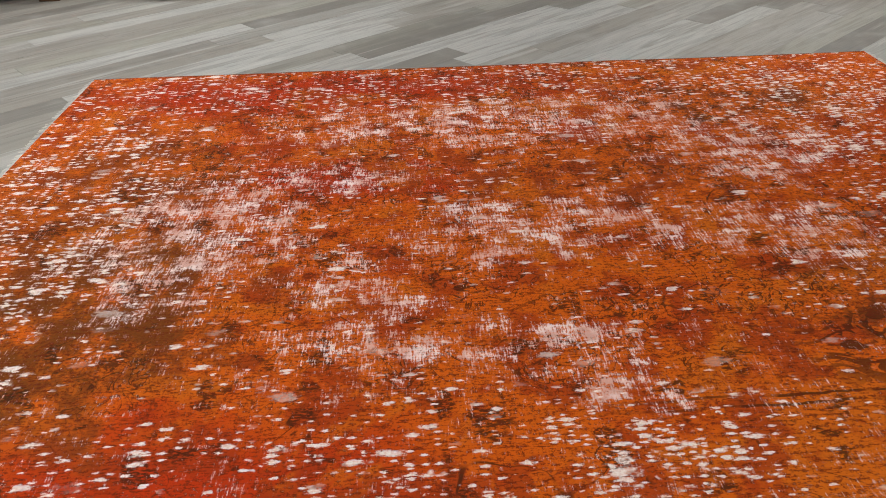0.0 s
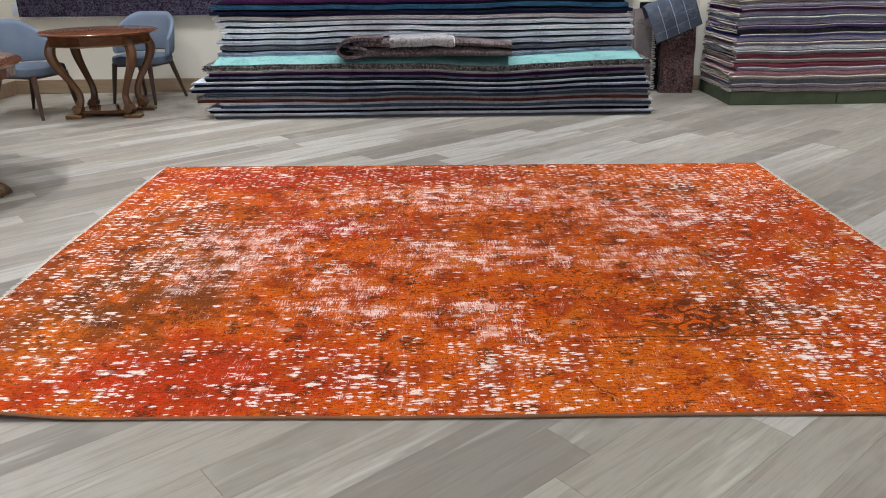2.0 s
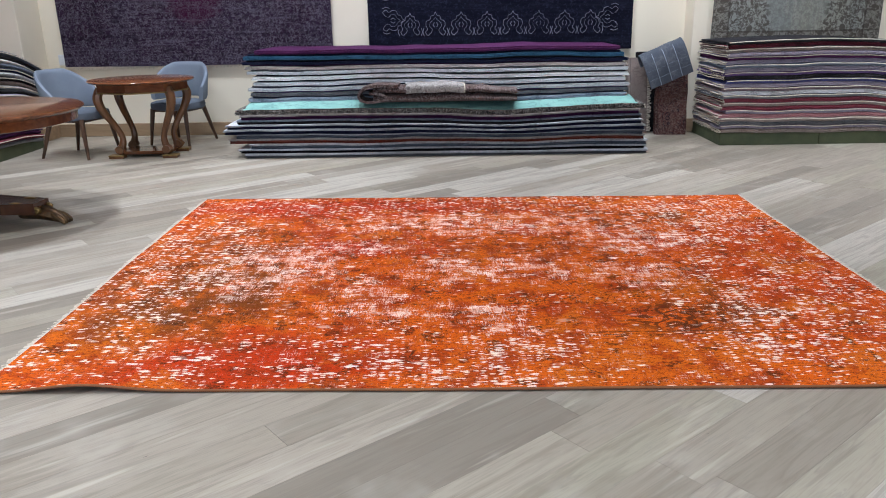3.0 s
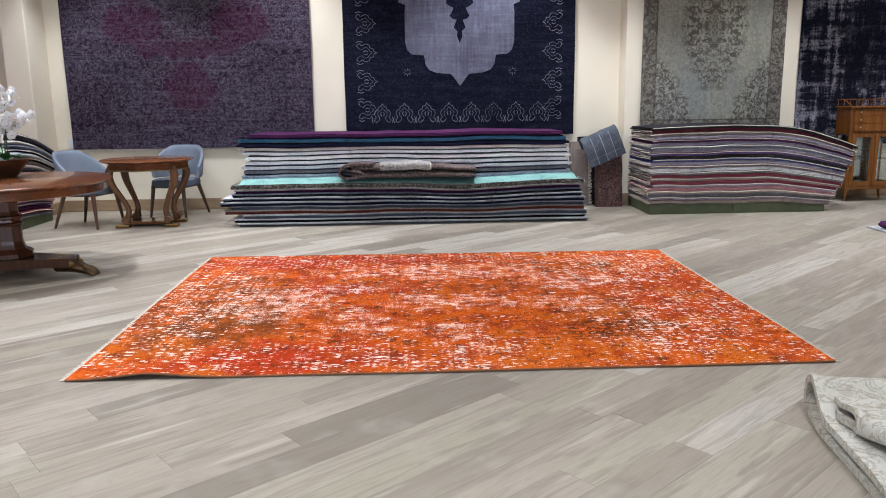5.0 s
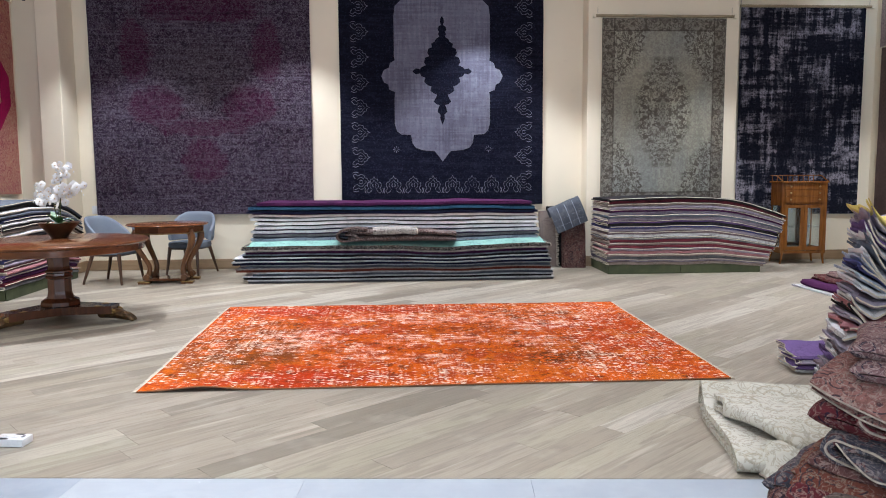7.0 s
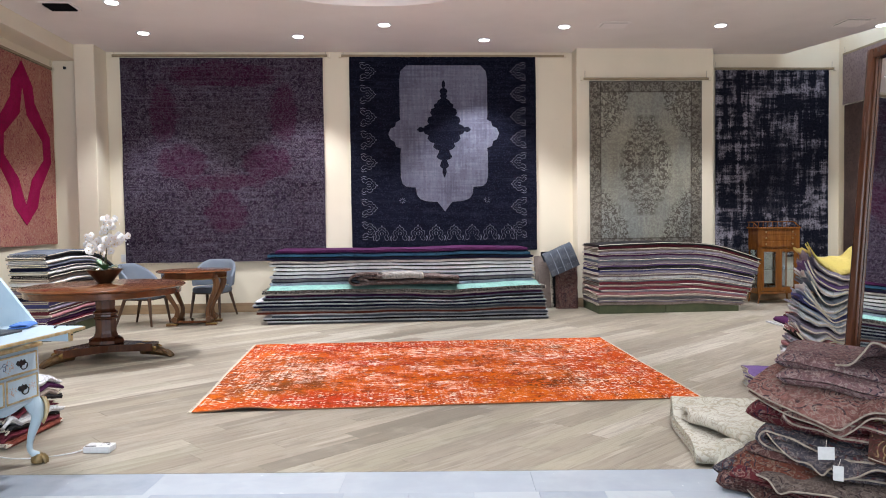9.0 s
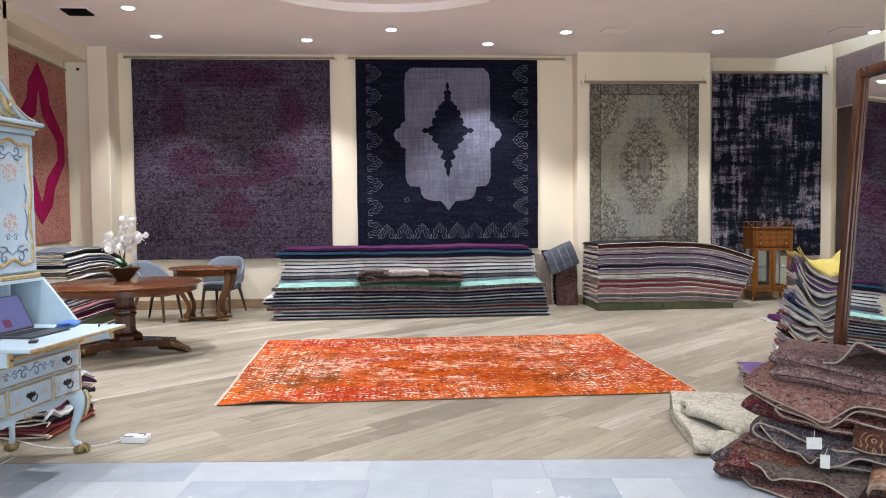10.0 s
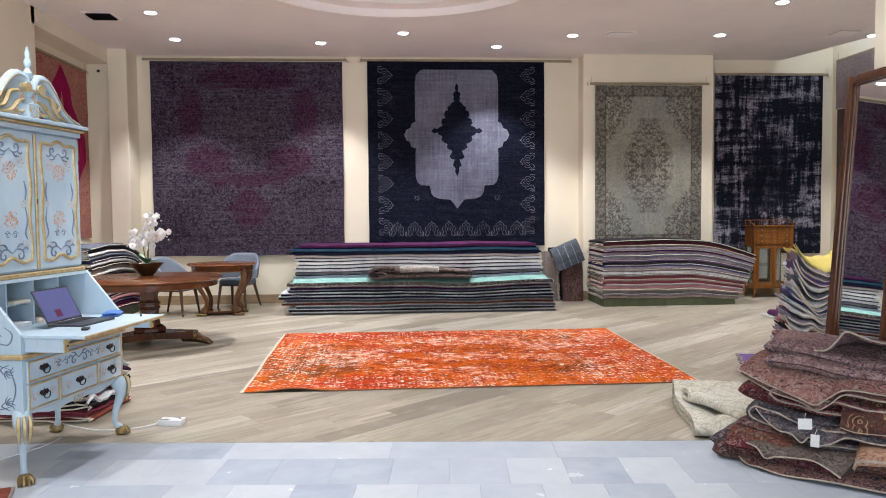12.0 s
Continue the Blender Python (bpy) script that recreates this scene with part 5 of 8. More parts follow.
def rolled(o, tone, s0, s1, y0, depth, z0, h, drop, seed, label, cord=False, swell=0.02, turn=0.0):
    """A rug doubled over: the loop of the fold shows at its left end, both edges run along the front; drop(s, y) bends it."""
    root = thing("folded_rug", o @ pose(s0, y0, z0, 0, 0, turn), label, "rug", "slumped pile of patterned rugs")
    ln, r = s1 - s0, h * 0.5
    th = h * 0.30
    e = th * 0.5
    loop = [(ln, e), (ln * 0.6, e), (ln * 0.3, e), (r * 1.5, e * 1.1), (r * 0.5, e * 1.6), (0.0, r), (r * 0.45, h - e * 1.5), (r * 1.5, h - e), (ln * 0.3, h - e), (ln * 0.6, h - e * 1.3), (ln, h - e * 1.6)]

    def wob(u, v, z, t):
        y = v + depth / 2
        front = max(0.0, 1 - y / 0.3)
        x = u + 0.03 * sn(y * 5 + seed, z * 9) + 0.05 * y
        yy = y + 0.035 * sn(u * 4.5 + seed, seed * 1.7) * front + 0.012 * sn(u * 13, z * 14 + seed) * front
        if not cord and y < 0.075:
            # the front edge is doubled under, so it shows as a rounded fold
            z = r + (z - r) * (0.12 + 0.88 * math.sqrt(max(0.0, 1 - (1 - y / 0.075) ** 2)))
        zz = z + drop(s0 + u, y) + swell * sn(u * 5.2 + seed, y * 4) + 0.008 * sn(u * 15 + seed, y * 12)
        return Vector((x, yy, max(0.003 - z0 + z * 0.25, zz)))

    path = catmull(loop, 4)
    part("cloth", sheet(path, depth, th, wob, 40), RUGM[tone], root, "", True)
    if cord:
        n = len(path)
        pts = [wob(p[0], -depth / 2, p[1], i / (n - 1)) + Vector((0, -0.003, 0)) for i, p in enumerate(path)]
        part("edge_cord", tube(bmesh.new(), pts, 0.0055, 5), EDGE, root, "cream overcast edge", True)
    return root


def near_pile():
    """The slumped pile of patterned rugs that leans into the walk."""
    o = pose(2.06, -1.10, 0, 0, 0, -38)

    def slope(k, s_from=0.1, lim=0.14):
        return lambda s, y: -min(lim, k * max(0.0, s - s_from)) * max(0.2, 1 - y / 0.5)

    where = " in a slumped pile beside the mirror"
    rows = [  # tone, left, right, front, depth, height of its foot, thickness, fall along the front, cord, turn
        ("mauve-brown", -0.07, 1.15, -0.16, 0.58, 0.0, 0.10, slope(0.0), False, 3),
        ("faded slate", -0.08, 1.1, -0.10, 0.50, 0.045, 0.115, slope(0.12), False, -5),
        ("faded burgundy", 0.0, 1.1, -0.21, 0.56, 0.085, 0.07, slope(0.16), False, -2),
        ("faded red-brown", 0.03, 1.1, -0.17, 0.55, 0.10, 0.10, slope(0.14), False, 2),
        ("faded red-brown", 0.02, 1.1, -0.11, 0.55, 0.135, 0.085, slope(0.15), False, -4),
        ("mauve-brown", 0.07, 1.1, -0.10, 0.52, 0.185, 0.075, slope(0.14), False, 1),
        ("faded slate", 0.11, 1.1, -0.10, 0.5, 0.235, 0.125, slope(0.2, 0.15, 0.08), True, -3),
        ("faded slate", 0.22, 1.1, -0.12, 0.5, 0.29, 0.06, slope(0.12, 0.2, 0.05), False, 2),
        ("faded burgundy", 0.07, 1.1, -0.03, 0.5, 0.345, 0.135, slope(0.18, 0.2, 0.07), False, 0),
        ("faded burgundy", 0.24, 1.1, -0.08, 0.5, 0.375, 0.10, slope(0.12, 0.25, 0.05), True, -3),
        ("dusty rose", 0.12, 1.1, 0.08, 0.42, 0.47, 0.07, slope(0.0), False, 2),
        ("rose grey", 0.21, 1.1, 0.0, 0.45, 0.575, 0.085, slope(0.12, 0.25, 0.06), False, -3),
        ("rose grey", 0.19, 1.1, 0.04, 0.45, 0.645, 0.08, slope(0.16, 0.25, 0.08), False, 2)]
    for i, (tone, a, b, y0, dep, z0, h, drop, cord, turn) in enumerate(rows):
        rolled(o, tone, a, b, y0, dep, z0, h, drop, 2.3 + i * 1.9, "folded %s patterned rug" % tone + where, cord, 0.012 if i < 2 else 0.02, turn)

    def loose(label, tone, ends, cord=0.0045):
        root = thing("loose_rug", o, label, "rug", "slumped pile of patterned rugs")
        for k, (edge, back, th) in enumerate(ends):
            flap(root, edge, back, th, RUGM[tone], 3.1 * k + len(label), cord)

    # the corner that hangs forward over the folds, doubled
    tip = [(0.04, 0.03, 0.535), (0.14, -0.05, 0.51), (0.26, -0.10, 0.48), (0.40, -0.15, 0.445), (0.49, -0.17, 0.42), (0.55, -0.14, 0.455), (0.62, -0.12, 0.505), (0.70, -0.12, 0.515), (0.80, -0.13, 0.51), (1.05, -0.13, 0.50)]
    low = [(x + 0.006, y + 0.012 + 0.008 * (k % 2), z - 0.028 - 0.006 * (k % 3)) for k, (x, y, z) in enumerate(tip)]
    loose("dusty rose patterned rug with a corner hanging over the pile", "dusty rose", [(tip, ((0.17, 0.34, 0.63), (1.05, 0.32, 0.60)), 0.014), (low, ((0.20, 0.34, 0.60), (1.05, 0.32, 0.57)), 0.012)])
    # scalloped slate edge lower down
    edge = [(0.16, -0.08, 0.335), (0.22, -0.13, 0.29), (0.30, -0.17, 0.245), (0.37, -0.17, 0.235), (0.43, -0.20, 0.20), (0.47, -0.19, 0.235), (0.51, -0.21, 0.20), (0.58, -0.19, 0.215), (0.66, -0.18, 0.26), (0.80, -0.19, 0.25), (1.05, -0.18, 0.26)]
    loose("slate-grey patterned rug with a scalloped cream edge in the pile", "faded slate", [(edge, ((0.2, 0.2, 0.37), (1.05, 0.2, 0.36)), 0.016)])
    # pale underside of a corner turned out near the foot, and a thin red-edged end
    edge = [(0.14, -0.235, 0.16), (0.20, -0.25, 0.145), (0.25, -0.265, 0.095), (0.31, -0.27, 0.115), (0.40, -0.275, 0.125), (0.50, -0.285, 0.13), (0.58, -0.295, 0.10), (0.64, -0.29, 0.06)]
    loose("grey-brown rug corner turned out at the foot of the pile", "warm taupe", [(edge, ((0.22, -0.08, 0.16), (0.78, -0.1, 0.16)), 0.012)], 0.005)
    edge = [(0.08, -0.14, 0.04), (0.14, -0.20, 0.02), (0.22, -0.25, 0.03), (0.36, -0.29, 0.02), (0.6, -0.31, 0.035), (1.05, -0.31, 0.02)]
    loose("mauve-brown rug spilling from the foot of the pile", "mauve-brown", [(edge, ((0.12, -0.06, 0.08), (1.05, -0.1, 0.07)), 0.010)], 0.005)
    # peach end with a striped hem, and the medallion corner over it
    edge = [(0.70, -0.25, 0.13), (0.72, -0.27, 0.18), (0.80, -0.28, 0.195), (0.92, -0.28, 0.20), (1.1, -0.28, 0.20)]
    loose("peach-brown rug end with a pale striped hem in the pile", "faded peach", [(edge, ((0.72, 0.1, 0.24), (1.1, 0.1, 0.25)), 0.05)], 0.009)
    edge = [(0.62, -0.16, 0.315), (0.70, -0.185, 0.305), (0.82, -0.19, 0.31), (0.95, -0.19, 0.31), (1.1, -0.19, 0.31)]
    loose("dark rug corner with a tan medallion in the pile", "tan medallion", [(edge, ((0.62, 0.1, 0.47), (1.1, 0.1, 0.47)), 0.03)], 0.003)
    # upturned corner on top
    edge = [(0.46, 0.02, 0.70), (0.53, 0.0, 0.715), (0.58, 0.02, 0.77), (0.62, 0.05, 0.82), (0.70, 0.04, 0.80), (0.80, 0.03, 0.775), (1.05, 0.02, 0.76)]
    loose("rose-grey patterned rug with an upturned corner on the pile", "rose grey", [(edge, ((0.45, 0.45, 0.72), (1.05, 0.45, 0.72)), 0.018)], 0.005)


near_pile()


def draped(name, m, path, w, th, wob, material, label, nv=40, sub=None):
    root = thing(name, m, label, "rug")
    part("cloth", sheet(catmull(path, 4), w, th, wob, nv), material, root, "", True)
    return root


def beige_rug():
    """Pale floral rug folded in thick soft waves at the edge of the marble."""
    m = pose(1.96, -0.79, 0, 0, 0, -13)
    root = thing("folded_rug", m, "thick beige floral rug folded in soft waves on the floor", "rug")

    def wob(u, v, z, t):
        return Vector((v + 0.5 + 0.03 * sn(u * 2, z * 6), u + 0.025 * sn(v * 3.0, z * 4), max(0.004, z + (0.02 * sn(v * 2.4, u * 2.2) + 0.004 * sn(v * 7, u * 6)) * min(1, z * 9))))

    low = [(0.98, 0.02), (0.6, 0.02), (0.3, 0.02), (0.05, 0.02), (0.0, 0.045), (0.05, 0.068), (0.3, 0.075), (0.55, 0.085), (0.72, 0.088), (0.86, 0.135), (0.95, 0.165), (1.03, 0.13), (1.06, 0.07), (1.04, 0.02)]
    part("lower_fold", sheet(catmull(low, 4), 1.0, 0.032, wob, 34), RUGM["beige"], root, "", True)

    # the upper fold: its bound edge lies to the back, its loop rolls forward on a slant
    def wob2(u, v, z, t):
        k = v + 0.47
        q = (0.86 - u) / 0.83
        yf = 0.52 - 0.47 * min(1.0, max(0.0, k) / 0.24) ** 0.8 + 0.35 * max(0.0, k - 0.25)
        yb = 0.80 - 0.40 * k
        lift = 0.028 * math.sin(k * 6.5 + 0.9) * q + 0.014 * sn(v * 5.1, u * 4.0) + 0.03 * (1 - q) * min(1.0, k * 2.5) + 0.018 * math.sin(k * 17) * q * q
        return Vector((k + 0.035 + 0.02 * sn(u * 3, 1.0), yb + (yf - yb) * q + 0.015 * sn(v * 4, z * 5), max(0.088, z + lift)))

    up = [(0.60, 0.115), (0.40, 0.105), (0.20, 0.10), (0.08, 0.102), (0.03, 0.118), (0.07, 0.142), (0.16, 0.155), (0.30, 0.165), (0.48, 0.165), (0.68, 0.160), (0.86, 0.150)]
    part("upper_fold", sheet(catmull(up, 4), 0.94, 0.024, wob2, 44), RUGM["beige"], root, "", True)
    # the doubled corner that slumps down to the marble
    rim = [(0.10, 0.0, 0.024), (0.15, -0.075, 0.020), (0.19, -0.06, 0.05), (0.25, -0.105, 0.020), (0.32, -0.085, 0.04), (0.44, -0.07, 0.022)]
    flap(root, rim, ((0.17, 0.12, 0.135), (0.46, 0.17, 0.14)), 0.016, RUGM["beige"], 4.4, 0.005)
    pts = [wob2(0.86, (j / 34 - 0.5) * 0.94, 0.153, 1.0) for j in range(35)]
    part("edge_cord", tube(bmesh.new(), pts, 0.008, 6), FRINGE, root, "cream overcast edge", True)


beige_rug()


def loose_rugs():
    flat = lambda x, u: 0.012 * sn(x * 4, u * 3)
    # violet rugs beside the tall pile
    z = 0.0
    for i, tone in enumerate(["pale grey", "lilac grey", "violet", "lilac grey", "violet"]):
        def sag(x, u, i=i):
            return min(1, i * 0.5) * (0.05 * (max(0.0, (x - 0.15)) ** 2) * 4 - 0.03 * max(0, 1 - u / 0.3) + 0.01 * sn(x * 6, i))
        stacked_rug(pose(3.17, 0.88, 0, 0, 0, -10), tone, 0.02 * (i % 2), 0.46, 0.40, z, 0.030, 2, sag, "violet rugs beside the tall pile", "in a low pile on the oak floor", 11 + i, rough_ends=0.03, nv=16, cord=True)
        z += 0.0295
    # far pile by the side wall and the burgundy rugs before it
    z = 0.0
    for i, tone in enumerate(["navy", "indigo", "burgundy", "navy", "burgundy", "indigo", "burgundy", "grey", "navy", "lilac grey", "grey", "blue-grey", "grey", "charcoal", "grey", "lilac grey"]):
        def sag(x, u, i=i):
            t = max(0.0, 0.35 - x)
            return max(-0.9 * t * t * min(1, i / 6), -z) + 0.008 * sn(x * 3, i * 0.4)
        stacked_rug(pose(5.95, 3.6, 0, 0, 0, -8), tone, 0.05 * sn(i * 2.2, 1.0) - (0.0 if i < 7 else 0.12), 1.3, 1.0, z, 0.058, 2, sag, "pile of rugs by the side wall", "in the pile by the side wall", 21 + i * 1.3, rough_ends=0.06, nv=22)
        z += 0.057
    z = 0.0
    for tone, a, b, y, h in [("pale grey", 0.0, 1.2, 0.0, 0.02), ("plum", 0.08, 1.05, 0.08, 0.08), ("faded burgundy", 0.05, 0.95, 0.22, 0.08), ("rose grey", 0.2, 1.1, 0.32, 0.07)]:
        stacked_rug(pose(5.25 + y, 4.7, 0, 0, 0, -90), tone, a, b, 0.75 - y, z, h, 2, flat if z else (lambda x, u: 0.0), "folded burgundy rugs on the floor", "loosely folded on the oak floor", 41 + z * 50, rough_ends=0.05, nv=18)
        z += h * 0.7
    # rugs under and behind the painted desk
    z = 0.0
    for i, tone in enumerate(["rust red", "burgundy", "charcoal", "pale grey", "burgundy", "charcoal", "taupe", "plum", "pale grey"]):
        def sag(x, u, i=i):
            t = max(0.0, x - 0.4)
            return min(1, i * 0.3) * (0.05 * sn(x * 5, i * 0.5) + 0.03 * sn(x * 11, u * 4)) - min(0.9 * t * t * min(1, i / 5), z * 0.8)
        stacked_rug(pose(-2.28, 0.02, 0, 0, 0, 84), tone, 0.04 * sn(i * 1.7, 3.0), 0.62 + 0.05 * sn(i, 8.0), 0.7, z, 0.042, 2, sag, "rugs piled behind the painted desk", "in a pile behind the painted desk", 61 + i * 1.9, rough_ends=0.06, nv=20, cord=(i % 2 == 0))
        z += 0.0415
    # brown rug folded on the wide pile, rolled over at one end
    zt = 0.513
    root = thing("folded_rug", pose(0.47, 5.70, zt), "mottled brown rug loosely folded on the turquoise rug", "rug", "brown rug on the wide pile")

    def soft(u, v, z, t):
        e = v / 0.8
        dz = 0.022 * sn(v * 2.3, 1.0) * min(1, z * 12) + 0.014 * sn(v * 6, u * 4) * min(1, z * 12) - 0.03 * max(0.0, e) * min(1, z * 7)
        return Vector((v, u + 0.02 * sn(v * 3, z * 5), max(0.002, z + dz)))

    low = [(0.24, 0.016), (0.1, 0.016), (0.02, 0.02), (-0.02, 0.045), (0.02, 0.07), (0.12, 0.078), (0.24, 0.08), (0.26, 0.10), (0.22, 0.115), (0.1, 0.118), (0.01, 0.115), (-0.015, 0.13), (0.02, 0.148), (0.12, 0.15), (0.22, 0.145)]
    part("cloth", sheet(catmull(low, 3), 1.42, 0.024, soft, 34), RUGM["mottled brown"], root, "", True)
    loop = catmull([(0.34, 0.165), (0.16, 0.172), (0.02, 0.150), (-0.055, 0.09), (-0.02, 0.03), (0.10, 0.018), (0.22, 0.05), (0.16, 0.095), (0.05, 0.10)], 4)
    part("rolled_end", sheet(loop, 0.30, 0.026, lambda u, v, z, t: Vector((u - 0.80 + 0.02 * sn(v * 7, z * 6), 0.10 + v + 0.03 * (z - 0.08), z)), 10), RUGM["mottled brown"], root, "", True)
    b = sheet(catmull([(0.24, 0.0), (0.05, 0.0), (-0.025, -0.006), (-0.045, -0.035), (-0.04, -0.075)], 4), 0.56, 0.014,
              lambda u, v, z, t: Vector((v - 0.10 + 0.10 * (0.04 - u) + 0.02 * sn(u * 9, v), u - 0.008 + 0.015 * sn(v * 3, 0.3), z + 0.178 + 0.02 * sn(v * 5.0, 1.0))), 20)
    part("turned_corner", b, RUGM["pale mottled"], root, "pale grey underside turned up", True)
    pts = [Vector((0.185 + 0.10 * (0.04 - u), u - 0.012, z + 0.186 + 0.02 * sn(1.4, 1.0))) for u, z in catmull([(0.2, 0.0), (0.02, 0.0), (-0.03, -0.01), (-0.05, -0.04), (-0.045, -0.075)], 3)]
    part("edge_cord", tube(bmesh.new(), pts, 0.006, 5), FRINGE, root, "cream overcast edge", True)

    # rugs standing in the corner beside the pier
    for x, y, w, h, tone, lean, rz in [(2.68, 6.86, 0.20, 0.84, "taupe", 7, 8), (3.0, 6.68, 0.29, 0.80, "mauve-brown", 8, -3), (2.86, 6.92, 0.34, 0.90, "charcoal", 5, 2)]:
        root = thing("folded_rug", pose(x, y, 0, -lean, 0, rz), "folded %s rug standing on end against the wall" % tone, "rug", "rugs standing in the corner")
        lay = 5
        pth = []
        for k in range(lay):
            yy = 0.028 * k
            seg = [(-w / 2, yy), (0, yy), (w / 2, yy)]
            pth += seg if k % 2 == 0 else seg[::-1]
        bm = sheet(catmull(pth, 3), h, 0.022, lambda u, v, zz, t, h=h: Vector((u + 0.008 * sn(v * 6, u), zz + 0.01 * sn(v * 4, 2.0), v + h / 2 + 0.002)), 14)
        part("cloth", bm, RUGM[tone], root, "", True)
        if tone == "taupe":
            bm = bmesh.new()
            rnd = random.Random(8)
            for k in range(34):
                zz = 0.02 + k * 0.0185
                tube(bm, [Vector((w / 2 - 0.005, -0.012, zz)), Vector((w / 2 + 0.022 + 0.02 * rnd.random(), -0.02 - 0.01 * rnd.random(), zz - 0.015 * rnd.random()))], 0.006, 4)
            part("fringe", bm, FRINGE, root, "cream wool fringe")["kind"] = "stuff"
    # the slate rug laid over them, one corner hanging in front
    root = thing("draped_rug", pose(2.845, 6.66, 0.86, 0, 0, -3), "slate-grey checked rug draped over rugs standing in the corner", "rug", "rugs standing in the corner")
    tip = radians(24)

    def hang(u, v, z, t):
        a, b = v, z
        xx = a * math.cos(tip) - b * math.sin(tip) * 0.9
        zz = a * math.sin(tip) + b * math.cos(tip)
        return Vector((xx + 0.02, u + 0.012 * sn(a * 7, b * 6), zz + 0.012 * sn(a * 8, 3.0)))

    pth = catmull([(-0.005, -0.28), (-0.02, -0.15), (-0.02, -0.02), (0.0, 0.06), (0.06, 0.10), (0.15, 0.10), (0.21, 0.06), (0.23, -0.04)], 4)
    bm = sheet(pth, 0.48, 0.016, hang, 18)
    part("cloth", bm, RUGM["slate check"], root, "", True)
    for k in (-0.12, 0.0, 0.12):
        pts = [hang(u - 0.009, k, z, 0) for u, z in pth[:20]]
        part("check_line", tube(bmesh.new(), pts, 0.0035, 4), RUGM["steel blue"], root, "paler check line", True)
    for z0 in (-0.19, -0.09):
        pts = [hang(-0.027 if z0 > -0.15 else -0.022, -0.23 + 0.046 * j, z0, 0) for j in range(11)]
        part("check_line", tube(bmesh.new(), pts, 0.0035, 4), RUGM["steel blue"], root, "paler check line", True)


loose_rugs()


# ---- furniture ----
def table_top(bm, r, z, th, seg=64):
    """A round top with a moulded edge."""
    return lathe(bm, [(0.001, z - th), (r - 0.04, z - th), (r - 0.022, z - th + 0.004), (r - 0.012, z - th * 0.62), (r - 0.004, z - th * 0.5), (r, z - th * 0.3), (r - 0.003, z - 0.006), (r - 0.012, z), (0.001, z)], seg)


def round_table():
    root = thing("pedestal_table", pose(-2.88, 3.33, 0), "large round mahogany pedestal table with bronze paw feet", "table")
    part("tabletop", table_top(bmesh.new(), 0.83, 0.79, 0.035), MAHOG, root, "glossy round mahogany top", True)
    part("apron", lathe(bmesh.new(), [(0.765, 0.69), (0.78, 0.695), (0.783, 0.7545), (0.765, 0.7545)], 64), MAHOG, root, "", True)
    col = [(0.17, 0.16), (0.185, 0.165), (0.185, 0.20), (0.165, 0.215), (0.13, 0.235), (0.118, 0.27), (0.112, 0.30), (0.112, 0.42), (0.125, 0.43), (0.13, 0.445), (0.118, 0.455), (0.115, 0.475), (0.13, 0.485), (0.13, 0.50), (0.108, 0.515), (0.10, 0.54), (0.108, 0.66), (0.14, 0.675), (0.14, 0.755)]
    part("pedestal_column", lathe(bmesh.new(), col, 8), MAHOGV, root)
    # three-armed platform with hollow sides
    out = []
    a0 = radians(-6)
    for k in range(3):
        a = a0 - k * math.pi * 2 / 3
        d, n = np.array((math.cos(a), math.sin(a))), np.array((-math.sin(a), math.cos(a)))
        e = a - math.pi / 3
        for q in (d * 0.34 + n * 0.12, d * 0.54 + n * 0.085, d * 0.54 - n * 0.085, d * 0.34 - n * 0.12):
            out.append(tuple(q))
        out.append((0.20 * math.cos(e), 0.20 * math.sin(e)))
    bm = bmesh.new()
    prism(bm, out, 0.085, 0.16)
    part("platform_base", bm, MAHOGV, root)
    for k in range(3):
        a = a0 - k * math.pi * 2 / 3
        m = pose(0, 0, 0, 0, 0, math.degrees(a)) @ pose(-0.16, 0, 0) @ Matrix.Scale(1.10, 4)
        bm = bmesh.new()
        tube(bm, catmull([(0.50, 0, 0.07), (0.58, 0, 0.075), (0.66, 0, 0.068), (0.73, 0, 0.045), (0.78, 0, 0.022), (0.79, 0, 0.010)], 3), [0.055, 0.058, 0.06, 0.062, 0.062, 0.062, 0.06, 0.058, 0.052, 0.046, 0.040, 0.034, 0.026, 0.020, 0.014, 0.008], 10, 0.75)
        for v in bm.verts:
            v.co.z = max(0.0, v.co.z)
        f = part("paw_foot", bm, BRONZE, root, "gilt bronze paw foot", True)
        f.matrix_local = m
        for t in (-0.03, -0.01, 0.01, 0.03):
            bm = bmesh.new()
            tube(bm, catmull([(0.68, t * 0.8, 0.075), (0.745, t * 1.2, 0.055), (0.79, t * 1.3, 0.022), (0.802, t * 1.3, 0.006)], 3), [0.012, 0.014, 0.015, 0.016, 0.016, 0.015, 0.014, 0.011, 0.008, 0.005], 6)
            part("toe", bm, BRONZE, f, "", True)
        bm = bmesh.new()
        tube(bm, catmull([(0.44, -0.06, 0.125), (0.52, -0.075, 0.14), (0.60, -0.065, 0.12), (0.66, -0.06, 0.10), (0.63, -0.058, 0.085)], 4), 0.014, 6)
        tube(bm, catmull([(0.44, 0.06, 0.125), (0.52, 0.075, 0.14), (0.60, 0.065, 0.12), (0.66, 0.06, 0.10), (0.63, 0.058, 0.085)], 4), 0.014, 6)
        part("scroll_mount", bm, BRASS, f, "brass acanthus scroll", True)


round_table()


